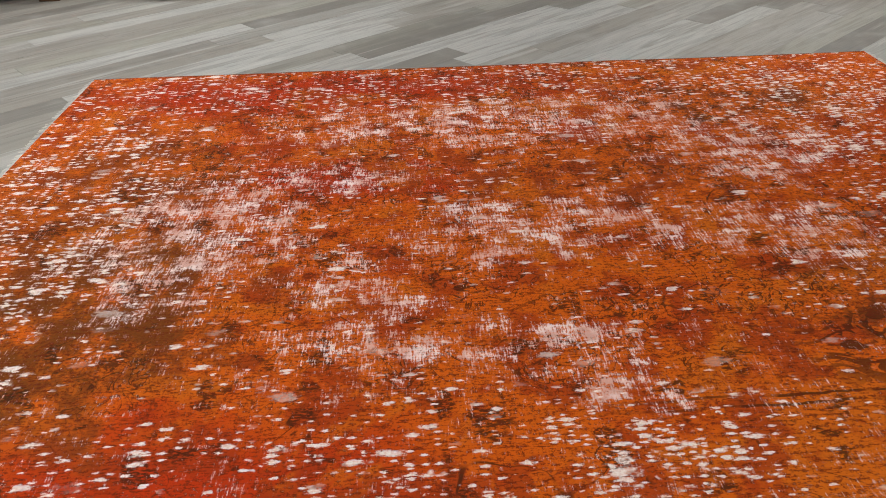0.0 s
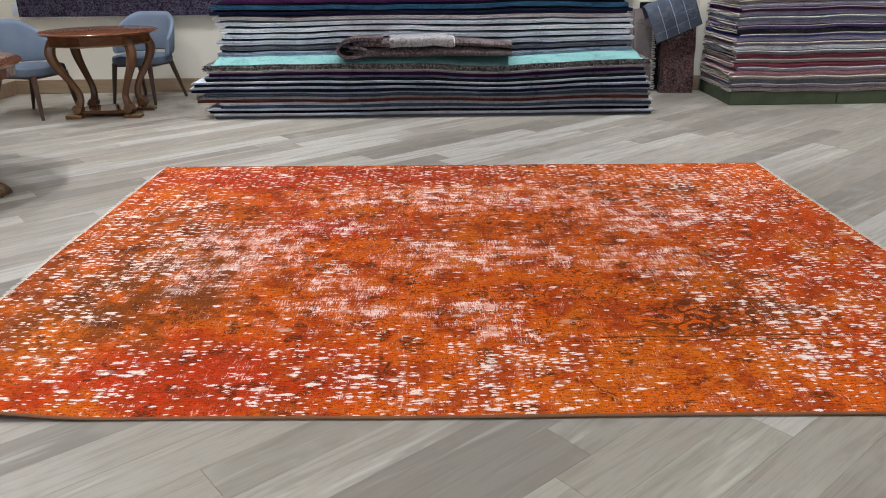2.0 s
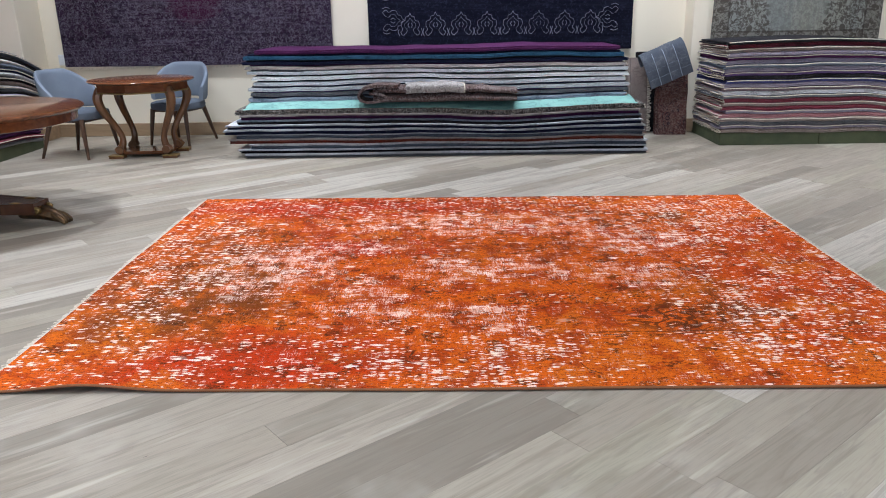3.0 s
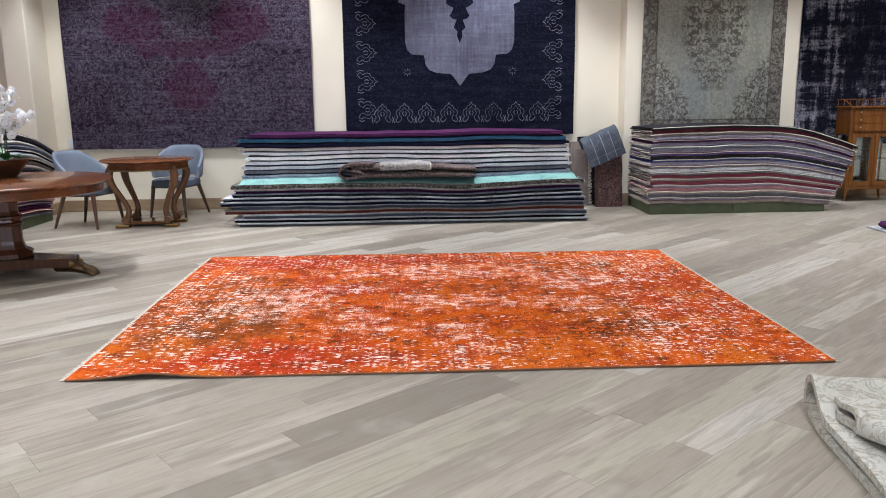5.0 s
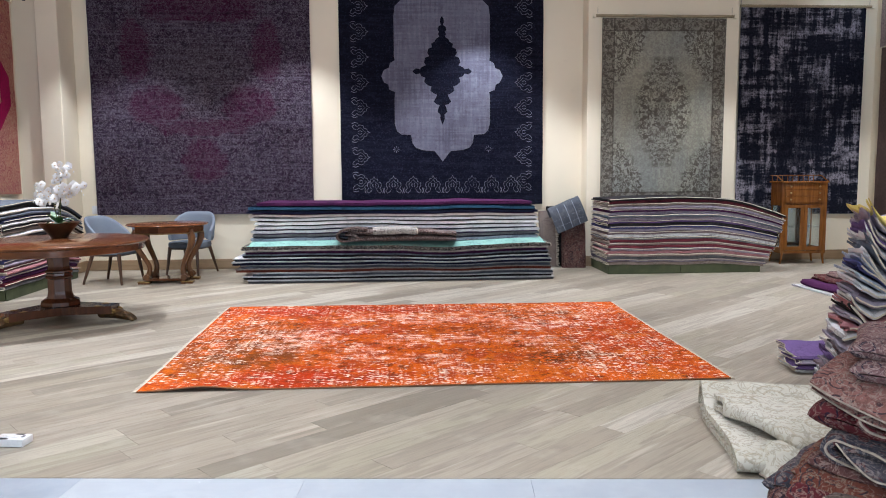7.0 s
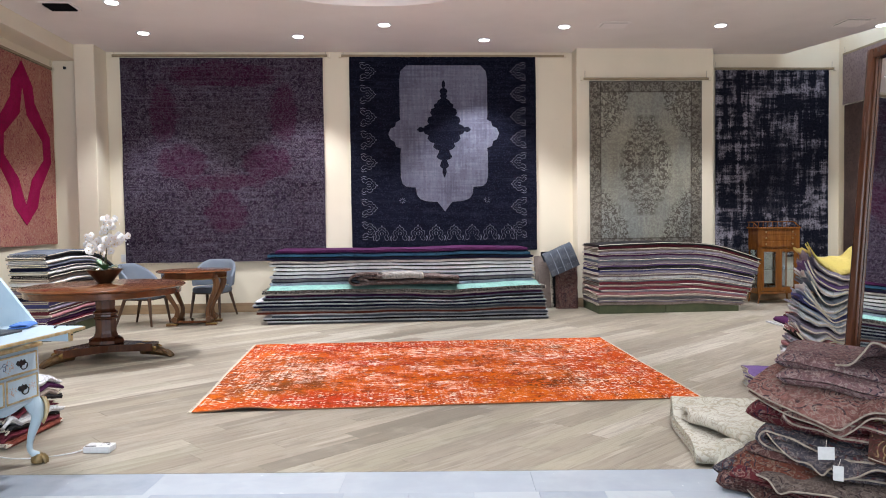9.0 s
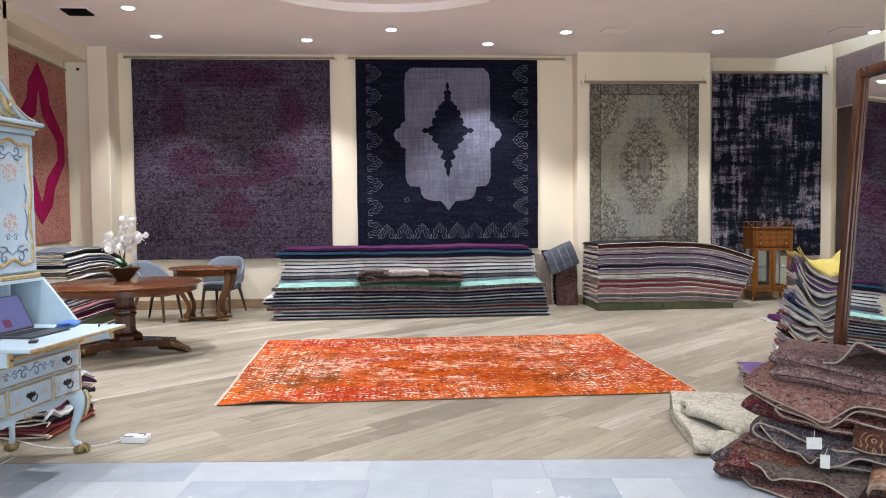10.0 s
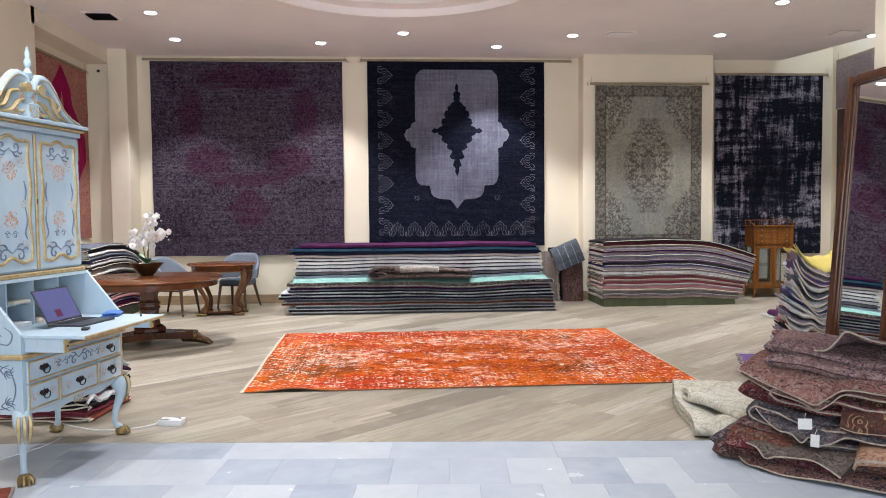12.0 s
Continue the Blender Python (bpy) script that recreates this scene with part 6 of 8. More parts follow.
def small_table():
    root = thing("side_table", pose(-2.61, 5.93, 0, 0, 0, 2), "round walnut side table on four scrolled legs", "table")
    part("tabletop", table_top(bmesh.new(), 0.515, 0.775, 0.03), MAHOG, root, "", True)
    part("apron", lathe(bmesh.new(), [(0.44, 0.665), (0.455, 0.67), (0.46, 0.7445), (0.44, 0.7445)], 8), MAHOG, root)
    part("apron_rim", lathe(bmesh.new(), [(0.455, 0.656), (0.468, 0.66), (0.468, 0.668), (0.456, 0.672)], 8), BRASS, root, "thin gilt rim")
    bm = bmesh.new()
    box(bm, -0.25, -0.17, 0.028, 0.25, 0.17, 0.062, bev=0.008)
    part("platform", bm, MAHOG, root)
    for sx in (-1, 1):
        for sy in (-1, 1):
            bm = bmesh.new()
            pts = catmull([(sx * 0.33, sy * 0.24, 0.70), (sx * 0.36, sy * 0.26, 0.60), (sx * 0.33, sy * 0.24, 0.48), (sx * 0.26, sy * 0.19, 0.34), (sx * 0.21, sy * 0.16, 0.22), (sx * 0.22, sy * 0.165, 0.12), (sx * 0.27, sy * 0.19, 0.06)], 4)
            r = [0.045, 0.046, 0.046, 0.047, 0.048, 0.047, 0.045, 0.043, 0.04, 0.038, 0.036, 0.035, 0.033, 0.032, 0.031, 0.031, 0.031, 0.032, 0.034, 0.036, 0.038, 0.040, 0.042, 0.043, 0.042]
            tube(bm, pts, r[:len(pts)], 8)
            leg = part("leg", bm, WALNUT, root, "", True)
            bm = bmesh.new()
            tube(bm, [(sx * 0.235, sy * 0.13, 0.085), (sx * 0.235, sy * 0.23, 0.085)], 0.04, 12)
            part("scroll", bm, WALNUT, leg, "", True)
            bm = bmesh.new()
            box(bm, sx * 0.27 - 0.075, sy * 0.19 - 0.05, 0.0, sx * 0.27 + 0.075, sy * 0.19 + 0.05, 0.022, bev=0.004)
            part("foot_pad", bm, WALNUT, leg)
            bm = bmesh.new()
            box(bm, sx * 0.27 - 0.078, sy * 0.19 - 0.053, 0.023, sx * 0.27 + 0.078, sy * 0.19 + 0.053, 0.034, bev=0.003)
            part("gilt_line", bm, BRASS, leg, "thin gilt line")


small_table()


def armchair():
    fabric = m_plain("blue_grey_upholstery", (0.20, 0.235, 0.29), (0.17, 0.20, 0.255), 0.85, 4, bump=0.4, bscale=420)
    seatm = m_plain("slate_seat_fabric", (0.11, 0.13, 0.165), (0.09, 0.105, 0.135), 0.88, 4, bump=0.4, bscale=420)
    root = thing("armchair", pose(-3.30, 5.93, 0, 0, 0, 75), "blue-grey upholstered barrel-back chair with dark wooden legs", "chair", "chairs at the side table")
    bm = bmesh.new()
    out = [(0.27 * (abs(math.cos(a)) ** 0.75) * (1 if math.cos(a) > 0 else -1), 0.26 * (abs(math.sin(a)) ** 0.75) * (1 if math.sin(a) > 0 else -1)) for a in [2 * math.pi * k / 28 for k in range(28)]]
    rings = []
    for s, z in ((0.90, 0.385), (1.0, 0.395), (1.02, 0.43), (0.99, 0.46), (0.88, 0.472), (0.4, 0.478)):
        rings.append([bm.verts.new((x * s, y * s, z)) for x, y in out])
    for a, b in zip(rings, rings[1:]):
        for i in range(28):
            bm.faces.new((a[i], a[(i + 1) % 28], b[(i + 1) % 28], b[i]))
    bm.faces.new(rings[0][::-1])
    bm.faces.new(rings[-1])
    part("seat", bm, seatm, root, "slate-grey padded seat", True)
    # curved shell: high at the back, falling to the arms
    bm = bmesh.new()
    n = 30
    prof = []
    for i in range(n + 1):
        t = i / n * 2 - 1
        a = radians(90 + t * 92)
        h = 0.875 - 0.25 * max(0, (abs(t) - 0.30) / 0.70) ** 1.5
        lo = 0.475 if abs(t) > 0.25 else 0.495
        ring = []
        for k in range(12):
            b = 2 * math.pi * k / 12
            rr = 0.29 + 0.032 * math.cos(b) * (0.75 + 0.25 * abs(math.sin(b)))
            zz = (h + lo) / 2 + (h - lo) / 2 * math.copysign(abs(math.sin(b)) ** 0.45, math.sin(b))
            flare = 0.045 * (zz - 0.45) / 0.35
            ring.append(bm.verts.new(((rr + flare) * math.cos(a) * 1.02, (rr + flare) * math.sin(a) * 0.96, zz)))
        prof.append(ring)
    for a, b in zip(prof, prof[1:]):
        for k in range(12):
            bm.faces.new((a[k], a[(k + 1) % 12], b[(k + 1) % 12], b[k]))
    bm.faces.new(prof[0][::-1])
    bm.faces.new(prof[-1])
    bmesh.ops.recalc_face_normals(bm, faces=bm.faces)
    part("backrest", bm, fabric, root, "curved blue-grey upholstered back", True)
    for x, y, dx, dy in ((-0.2, -0.19, -0.04, -0.05), (0.2, -0.19, 0.04, -0.05), (-0.19, 0.19, -0.06, 0.12), (0.19, 0.19, 0.06, 0.12)):
        bm = bmesh.new()
        tube(bm, [(x, y, 0.40), (x + dx * 0.5, y + dy * 0.5, 0.2), (x + dx, y + dy, 0.0)], [0.027, 0.021, 0.014], 8)
        part("leg", bm, DARKW, root, "", True)
    part("seat_frame", bm_box(-0.21, -0.20, 0.365, 0.21, 0.20, 0.395, bev=0.01), DARKW, root)
    copy_thing(root, pose(-2.53, 6.66, 0, 0, 0, -14))


armchair()


def vitrine():
    root = thing("display_cabinet", pose(6.51, 6.94, 0, 0, 0, -1), "satinwood glazed display cabinet on short legs", "cabinet")
    w, d = 0.325, 0.19
    glass = mat("cabinet_glass", 0.03, 0, 0.5)
    glass.node_tree.nodes["Principled BSDF"].inputs["Transmission Weight"].default_value = 1.0
    glass.node_tree.nodes["Principled BSDF"].inputs["Base Color"].default_value = (0.9, 0.95, 0.95, 1)
    body = part("carcass", bm_box(-w, d - 0.015, 0.16, w, d, 1.22), SATIN, root)
    for s in (-1, 1):
        part("post", bm_box(s * w - 0.022, -d - 0.002, 0.16, s * w + 0.022, -d + 0.04, 1.22, bev=0.003), SATIN, root)
        part("side_rail", bm_box(s * w - 0.012, -d + 0.041, 0.16, s * w + 0.012, d - 0.016, 0.25), SATIN, root)
        part("side_panel", bm_box(s * w - 0.012, -d + 0.041, 0.88, s * w + 0.012, d - 0.016, 1.22), SATIN, root)
        g = part("side_pane", bm_box(s * w - 0.003, -d + 0.041, 0.251, s * w + 0.003, d - 0.016, 0.879), glass, root, "clear glass pane")
        g.visible_shadow = False
        for y in (-d + 0.02, d - 0.03):
            bm = bmesh.new()
            tube(bm, catmull([(s * (w - 0.01), y, 0.16), (s * (w - 0.005), y, 0.09), (s * (w + 0.012), y, 0.0)], 3), [0.022, 0.021, 0.019, 0.017, 0.016, 0.014, 0.013], 8)
            part("leg", bm, SATIN, root, "", True)
    part("bottom", bm_box(-w + 0.02, -d + 0.002, 0.16, w - 0.02, d - 0.016, 0.20), SATIN, root)
    # assumed mirror back, tinted blue-grey to give the panes their reflections
    part("mirror_back", bm_box(-w + 0.03, d - 0.022, 0.21, w - 0.03, d - 0.016, 0.88), SILVERED, root, "silvered mirror back")
    part("shelf", bm_box(-w + 0.03, -d + 0.05, 0.55, w - 0.03, d - 0.024, 0.558), glass, root, "clear glass shelf")
    part("top", bm_box(-w - 0.035, -d - 0.03, 1.2205, w + 0.035, d + 0.005, 1.245, bev=0.006), SATIN, root)
    part("drawer_box", bm_box(-w + 0.023, -d + 0.012, 0.90, w - 0.023, d - 0.016, 1.219), SATIN, root)
    for k in range(3):
        z = 0.925 + k * 0.098
        dr = part("drawer", bm_box(-w + 0.028, -d - 0.006, z, w - 0.028, -d + 0.011, z + 0.092, bev=0.003), SATIN, root)
        for s in (-1, 1):
            bm = lathe(bmesh.new(), [(0.004, 0), (0.012, 0.006), (0.014, 0.012), (0.008, 0.018)], 12)
            bmesh.ops.transform(bm, matrix=pose(s * 0.22, -d - 0.006, z + 0.046, 90), verts=bm.verts)
            part("knob", bm, BRASS, dr, "small brass knob", True)
    for s in (-1, 1):
        x0, x1 = (-w + 0.026, -0.003) if s < 0 else (0.003, w - 0.026)
        door = part("door", bm_box(x0, -d - 0.004, 0.205, x0 + 0.05, -d + 0.016, 0.893, bev=0.003), SATIN, root)
        part("stile", bm_box(x1 - 0.05, -d - 0.004, 0.205, x1, -d + 0.016, 0.893, bev=0.003), SATIN, door)
        part("rail", bm_box(x0 + 0.0505, -d - 0.002, 0.205, x1 - 0.0505, -d + 0.014, 0.265), SATIN, door)
        part("rail", bm_box(x0 + 0.0505, -d - 0.002, 0.845, x1 - 0.0505, -d + 0.014, 0.893), SATIN, door)
        g = part("pane", bm_box(x0 + 0.0505, -d + 0.004, 0.2655, x1 - 0.0505, -d + 0.008, 0.8445), glass, door, "clear glass pane")
        g.visible_shadow = False
    part("gallery", tube(bmesh.new(), [(-w - 0.02, d - 0.01, 1.33), (w + 0.02, d - 0.01, 1.33)], 0.008, 6), SATIN, root, "", True)
    for s in (-1, 1):
        part("gallery_side", tube(bmesh.new(), catmull([(s * (w + 0.02), d - 0.01, 1.33), (s * (w + 0.02), 0.0, 1.325), (s * (w + 0.02), -d + 0.06, 1.27), (s * (w + 0.02), -d, 1.252)], 4), 0.008, 6), SATIN, root, "", True)
    for i in range(9):
        x = (i / 8 - 0.5) * 2 * w
        part("spindle", lathe(bmesh.new(), [(0.004, 1.2455), (0.008, 1.27), (0.005, 1.29), (0.004, 1.325)], 8, x, d - 0.01), SATIN, root, "", True)


vitrine()


# ---- the painted secretary desk ----
def m_painted(name, c, c2):
    m = mat(name, 0.42, 0, 0.4)
    g = G(m)
    v = g.coord()
    col = g.mix(g.step(g.noise(v, 3, 4), 0.35, 0.65), c, c2)
    streak = g.noise(g.coord(scale=(60, 60, 5)), 1.0, 3, 0.6)
    col = g.mix(g.math("MULTIPLY", g.step(streak, 0.5, 0.75), 0.3), col, tuple(x * 0.75 for x in c))
    col = g.mix(g.math("MULTIPLY", g.step(g.noise(v, 34, 4, 0.7), 0.64, 0.72), 0.4), col, (0.42, 0.36, 0.26))
    g.colour(col)
    g.bump(streak, 0.08, 0.002)
    return m


PALEBLUE = m_painted("pale_blue_paint", (0.36, 0.465, 0.55), (0.42, 0.52, 0.59))
AGED = m_plain("aged_gilt", (0.16, 0.115, 0.055), (0.30, 0.21, 0.09), 0.45, 30, 0.6)
GILT = m_plain("rubbed_gilt_paint", (0.40, 0.285, 0.12), (0.50, 0.42, 0.27), 0.45, 25, 0.35)
SCROLLB = m_plain("blue_grey_brushwork", (0.10, 0.13, 0.20), (0.16, 0.19, 0.26), 0.6, 30)
ROSE = m_plain("coral_brushwork", (0.44, 0.25, 0.16), (0.55, 0.38, 0.29), 0.6, 40)


def brush(bm, pts, r, y_flat=0.35):
    """A painted stroke: a flat ribbon lying on the front plane (x outwards)."""
    P = catmull(pts, 4)
    n = len(P)
    tube(bm, [(x, y, z) for x, y, z in P], [r * (0.35 + 0.65 * math.sin(math.pi * (i + 0.5) / n)) for i in range(n)], 5, 1.0)


def scrolls(x, cy, cz, s, flip=1):
    """A pair of leafy painted scrolls about a point on the plane at x."""
    bm = bmesh.new()
    for k in (-1, 1):
        for pts in ([(0, 0), (0.35, 0.22), (0.75, 0.1), (0.8, -0.2), (0.55, -0.28), (0.45, -0.1), (0.58, -0.02)], [(0.3, 0.18), (0.5, 0.42), (0.85, 0.45)], [(0.7, 0.12), (1.0, 0.28), (1.15, 0.15)]):
            brush(bm, [(x, cy + k * a * s, cz + flip * b * s) for a, b in pts], s * 0.055)
    return bm


def posy(x, cy, cz, s, n=9, seed=1):
    rnd = random.Random(seed)
    bm = bmesh.new()
    s *= 1.15
    for i in range(int(n * 4.5)):
        a, r = rnd.random() * 6.28, s * math.sqrt(rnd.random())
        q = s * rnd.uniform(0.05, 0.13)
        mm = pose(x, cy + r * math.cos(a), cz + r * math.sin(a) * 0.9)
        k = 6
        c = bm.verts.new(mm @ Vector((0.0016, 0, 0)))
        ring = [bm.verts.new(mm @ Vector((0.0003, q * (0.75 + 0.25 * (j % 2)) * math.cos(j * math.pi / k), q * (0.75 + 0.25 * (j % 2)) * math.sin(j * math.pi / k)))) for j in range(2 * k)]
        for j in range(2 * k):
            bm.faces.new((c, ring[j], ring[(j + 1) % (2 * k)]))
    return bm


def swan_handle(parent, x, cy, cz):
    bm = bmesh.new()
    prism(bm, [(cy + a * 0.042, cz + b * 0.03) for a, b in ((-1, 0.2), (-0.7, 0.8), (-0.2, 0.6), (0, 1), (0.2, 0.6), (0.7, 0.8), (1, 0.2), (0.6, -0.3), (0.25, -0.2), (0, -0.7), (-0.25, -0.2), (-0.6, -0.3))], x, x + 0.003, "x")
    h = part("handle", bm, IRON, parent, "dark metal swan-neck drawer handle")
    bm = bmesh.new()
    tube(bm, catmull([(x + 0.003, cy - 0.03, cz + 0.008), (x + 0.016, cy - 0.032, cz), (x + 0.02, cy - 0.02, cz - 0.022), (x + 0.02, cy, cz - 0.028), (x + 0.02, cy + 0.02, cz - 0.022), (x + 0.016, cy + 0.032, cz), (x + 0.003, cy + 0.03, cz + 0.008)], 3), 0.0035, 6)
    part("bail", bm, IRON, h, "", True)


def frame_bars(parent, x, y0, z0, y1, z1, t=0.012, d=0.008, wavy=0.0, name="gilt_moulding"):
    """A moulding round a panel; wavy lifts its top and bottom into soft curves."""
    pts = []
    for k in range(25):
        u = k / 24
        pts.append((x, y0 + (y1 - y0) * u, z0 - wavy * math.sin(2 * math.pi * u * 1.5) * math.sin(math.pi * u)))
    for k in range(1, 25):
        u = k / 24
        pts.append((x, y1 + wavy * 0.4 * math.sin(4 * math.pi * u), z0 + (z1 - z0) * u))
    for k in range(1, 25):
        u = k / 24
        pts.append((x, y1 + (y0 - y1) * u, z1 + wavy * math.sin(math.pi * u) * (0.6 + 0.6 * math.cos(4 * math.pi * u))))
    for k in range(1, 24):
        u = k / 24
        pts.append((x, y0 - wavy * 0.4 * math.sin(4 * math.pi * u), z1 + (z0 - z1) * u))
    bm = bmesh.new()
    n = len(pts)
    P = [Vector(p) for p in pts]
    rings = []
    for i in range(n):
        dr = (P[(i + 1) % n] - P[i - 1]).normalized()
        nr = Vector((1, 0, 0)).cross(dr)
        rings.append([bm.verts.new(P[i] + nr * t * a + Vector((d * b, 0, 0))) for a, b in ((-0.5, 0), (-0.35, 0.8), (0, 1), (0.35, 0.8), (0.5, 0))])
    for i in range(n):
        a, b = rings[i], rings[(i + 1) % n]
        for k in range(4):
            bm.faces.new((a[k], a[k + 1], b[k + 1], b[k]))
    bmesh.ops.recalc_face_normals(bm, faces=bm.faces)
    return part(name, bm, GILT, parent, "rubbed gilt moulding", True)


def secretary():
    root = thing("secretary_desk", pose(-2.27, -0.72, 0, 0, 0, -12), "pale blue painted secretary desk with gilt mouldings, flap open", "desk")
    W, B, F0, U = 0.50, -0.27, 0.25, -0.015  # half width, back, lower front, upper front
    case = part("lower_case", bm_box(B, -W, 0.40, F0, W, 0.715, bev=0.004), PALEBLUE, root)
    # shaped apron
    out = [(-W + 0.01, 0.3995), (-W + 0.01, 0.36)]
    for k in range(25):
        u = k / 24
        out.append((-W + 0.07 + (2 * W - 0.14) * u, 0.375 + 0.018 * math.cos(2 * math.pi * u * 2) - 0.03 * math.exp(-((u - 0.5) / 0.09) ** 2)))
    out += [(W - 0.01, 0.36), (W - 0.01, 0.3995)]
    part("apron", prism(bmesh.new(), out, F0 - 0.022, F0 - 0.002, "x"), PALEBLUE, root)
    part("apron_carving", posy(F0 - 0.0015, 0, 0.385, 0.045, 14, 3), GILT, root, "gilt carved shell")
    part("waist_moulding", bm_box(B - 0.005, -W - 0.02, 0.7155, F0 + 0.02, W + 0.02, 0.745, bev=0.008), GILT, root, "rubbed gilt waist moulding")
    drawers = [(-W + 0.03, 0.575, W - 0.03, 0.70, 2), (-W + 0.03, 0.415, -0.20, 0.565, 1), (-0.19, 0.415, 0.19, 0.565, 1), (0.20, 0.415, W - 0.03, 0.565, 1)]
    for y0, z0, y1, z1, n in drawers:
        dr = part("drawer", bm_box(F0 + 0.0005, y0, z0, F0 + 0.012, y1, z1, bev=0.003), PALEBLUE, root)
        frame_bars(dr, F0 + 0.0118, y0 + 0.008, z0 + 0.008, y1 - 0.008, z1 - 0.008, 0.012, 0.006)
        zm = (z0 + z1) / 2
        for k in range(n):
            cy = (y0 + y1) / 2 if n == 1 else (y0 + 0.14 if k == 0 else y1 - 0.14)
            swan_handle(dr, F0 + 0.0125, cy, zm)
        if n == 2:
            for cy, s in ((0.0, 0.11), (-0.16, 0.07), (0.16, 0.07)):
                part("painted_scroll", scrolls(F0 + 0.0125, cy, zm, s * 0.8), SCROLLB, dr, "blue-grey painted scroll")
            for cy in (-0.22, 0.23):
                part("painted_posy", posy(F0 + 0.0125, cy, zm, 0.035, 9, 5), ROSE, dr, "coral painted flowers")["kind"] = "stuff"
        else:
            for k in (-1, 1):
                part("painted_posy", posy(F0 + 0.0125, (y0 + y1) / 2 + k * (y1 - y0) * 0.3, zm, 0.03, 8, 7 + k), ROSE, dr, "coral painted flowers")["kind"] = "stuff"
    # cabriole legs with paw feet
    for sx, sy in ((1, -1), (1, 1), (-1, -1), (-1, 1)):
        x0 = F0 - 0.05 if sx > 0 else B + 0.05
        y0 = sy * (W - 0.05)
        bm = bmesh.new()
        pts = catmull([(x0, y0, 0.42), (x0 + 0.03 * sx, y0 + 0.03 * sy, 0.35), (x0 + 0.035 * sx, y0 + 0.035 * sy, 0.28), (x0 + 0.01 * sx, y0 + 0.01 * sy, 0.17), (x0 + 0.005 * sx, y0 + 0.005 * sy, 0.09), (x0 + 0.03 * sx, y0 + 0.03 * sy, 0.05)], 4)
        r = np.interp(np.linspace(0, 1, len(pts)), [0, 0.2, 0.4, 0.65, 0.85, 1], [0.05, 0.052, 0.033, 0.018, 0.017, 0.025])
        tube(bm, pts, [float(a) for a in r], 10)
        leg = part("leg", bm, PALEBLUE, root, "", True)
        bm = bmesh.new()
        lathe(bm, [(0.026, 0.0), (0.040, 0.01), (0.043, 0.03), (0.036, 0.05), (0.024, 0.062)], 10, x0 + 0.035 * sx, y0 + 0.035 * sy)
        for k in range(4):
            a = math.atan2(sy, sx) + (k - 1.5) * 0.55
            tube(bm, [(x0 + 0.035 * sx + 0.03 * math.cos(a), y0 + 0.035 * sy + 0.03 * math.sin(a), 0.05), (x0 + 0.035 * sx + 0.046 * math.cos(a), y0 + 0.035 * sy + 0.046 * math.sin(a), 0.03), (x0 + 0.035 * sx + 0.049 * math.cos(a), y0 + 0.035 * sy + 0.049 * math.sin(a), 0.002)], [0.010, 0.012, 0.008], 6)
        for v in bm.verts:
            v.co.z = max(0.0, v.co.z)
        part("paw_foot", bm, AGED, leg, "dull gilt paw foot", True)
        bm = bmesh.new()
        for t in (-0.5, 0.0, 0.5):
            a = math.atan2(sy, sx) + t
            q = [(x0 + 0.03 * sx + rr * math.cos(a), y0 + 0.03 * sy + rr * math.sin(a), z) for rr, z in ((0.052, 0.40), (0.066, 0.35), (0.055, 0.28), (0.043, 0.24))]
            tube(bm, catmull(q, 3), [0.008, 0.010, 0.012, 0.013, 0.013, 0.012, 0.010, 0.008, 0.006, 0.004], 5)
        part("knee_carving", bm, GILT, leg, "gilt carved acanthus", True)
    # slant-front desk section
    for sy in (-1, 1):
        out = [(B, 0.7455), (F0, 0.7455), (F0, 0.855), (U + 0.02, 1.145), (B, 1.145)]
        y = sy * W
        s = part("side_panel", prism(bmesh.new(), [(x, z) for x, z in out], min(y, y - sy * 0.022), max(y, y - sy * 0.022), "y"), PALEBLUE, root)
        bm = bmesh.new()
        for pts in ([(-0.1, 0.8), (0.02, 0.79), (0.1, 0.86), (0.06, 0.95), (-0.04, 0.94), (-0.05, 0.87), (0.01, 0.85)], [(-0.02, 0.93), (-0.08, 1.0), (-0.05, 1.08), (0.0, 1.04)], [(0.08, 0.82), (0.17, 0.8), (0.2, 0.86), (0.15, 0.9)]):
            brush(bm, [(x, y + sy * 0.0005, z) for x, z in pts], 0.0045)
        for k in range(9):
            cx, cz, a = -0.14 + 0.034 * k, 0.80 + 0.02 * (k % 3) + (0.16 if k < 5 and k % 2 else 0.0), 0.9 * k
            brush(bm, [(cx + q * 0.035 * math.cos(a + q * 2.2), y + sy * 0.0005, cz + q * 0.035 * math.sin(a + q * 2.2)) for q in (0.15, 0.45, 0.75, 1.0)], 0.004)
        part("painted_scroll", bm, SCROLLB, s, "blue-grey painted scroll")
    bm = bmesh.new()
    for pts in ([(-0.2, 0.45), (-0.23, 0.55), (-0.2, 0.66)], [(0.18, 0.45), (0.21, 0.55), (0.18, 0.66)], [(-0.2, 0.66), (-0.1, 0.68), (0.0, 0.665), (0.1, 0.68), (0.18, 0.66)], [(-0.2, 0.45), (-0.1, 0.43), (0.0, 0.445), (0.1, 0.43), (0.18, 0.45)], [(0.15, 0.62), (0.12, 0.66), (0.17, 0.685)], [(0.15, 0.48), (0.12, 0.45), (0.17, 0.425)]):
        brush(bm, [(x, -W - 0.0005, z) for x, z in pts], 0.004)
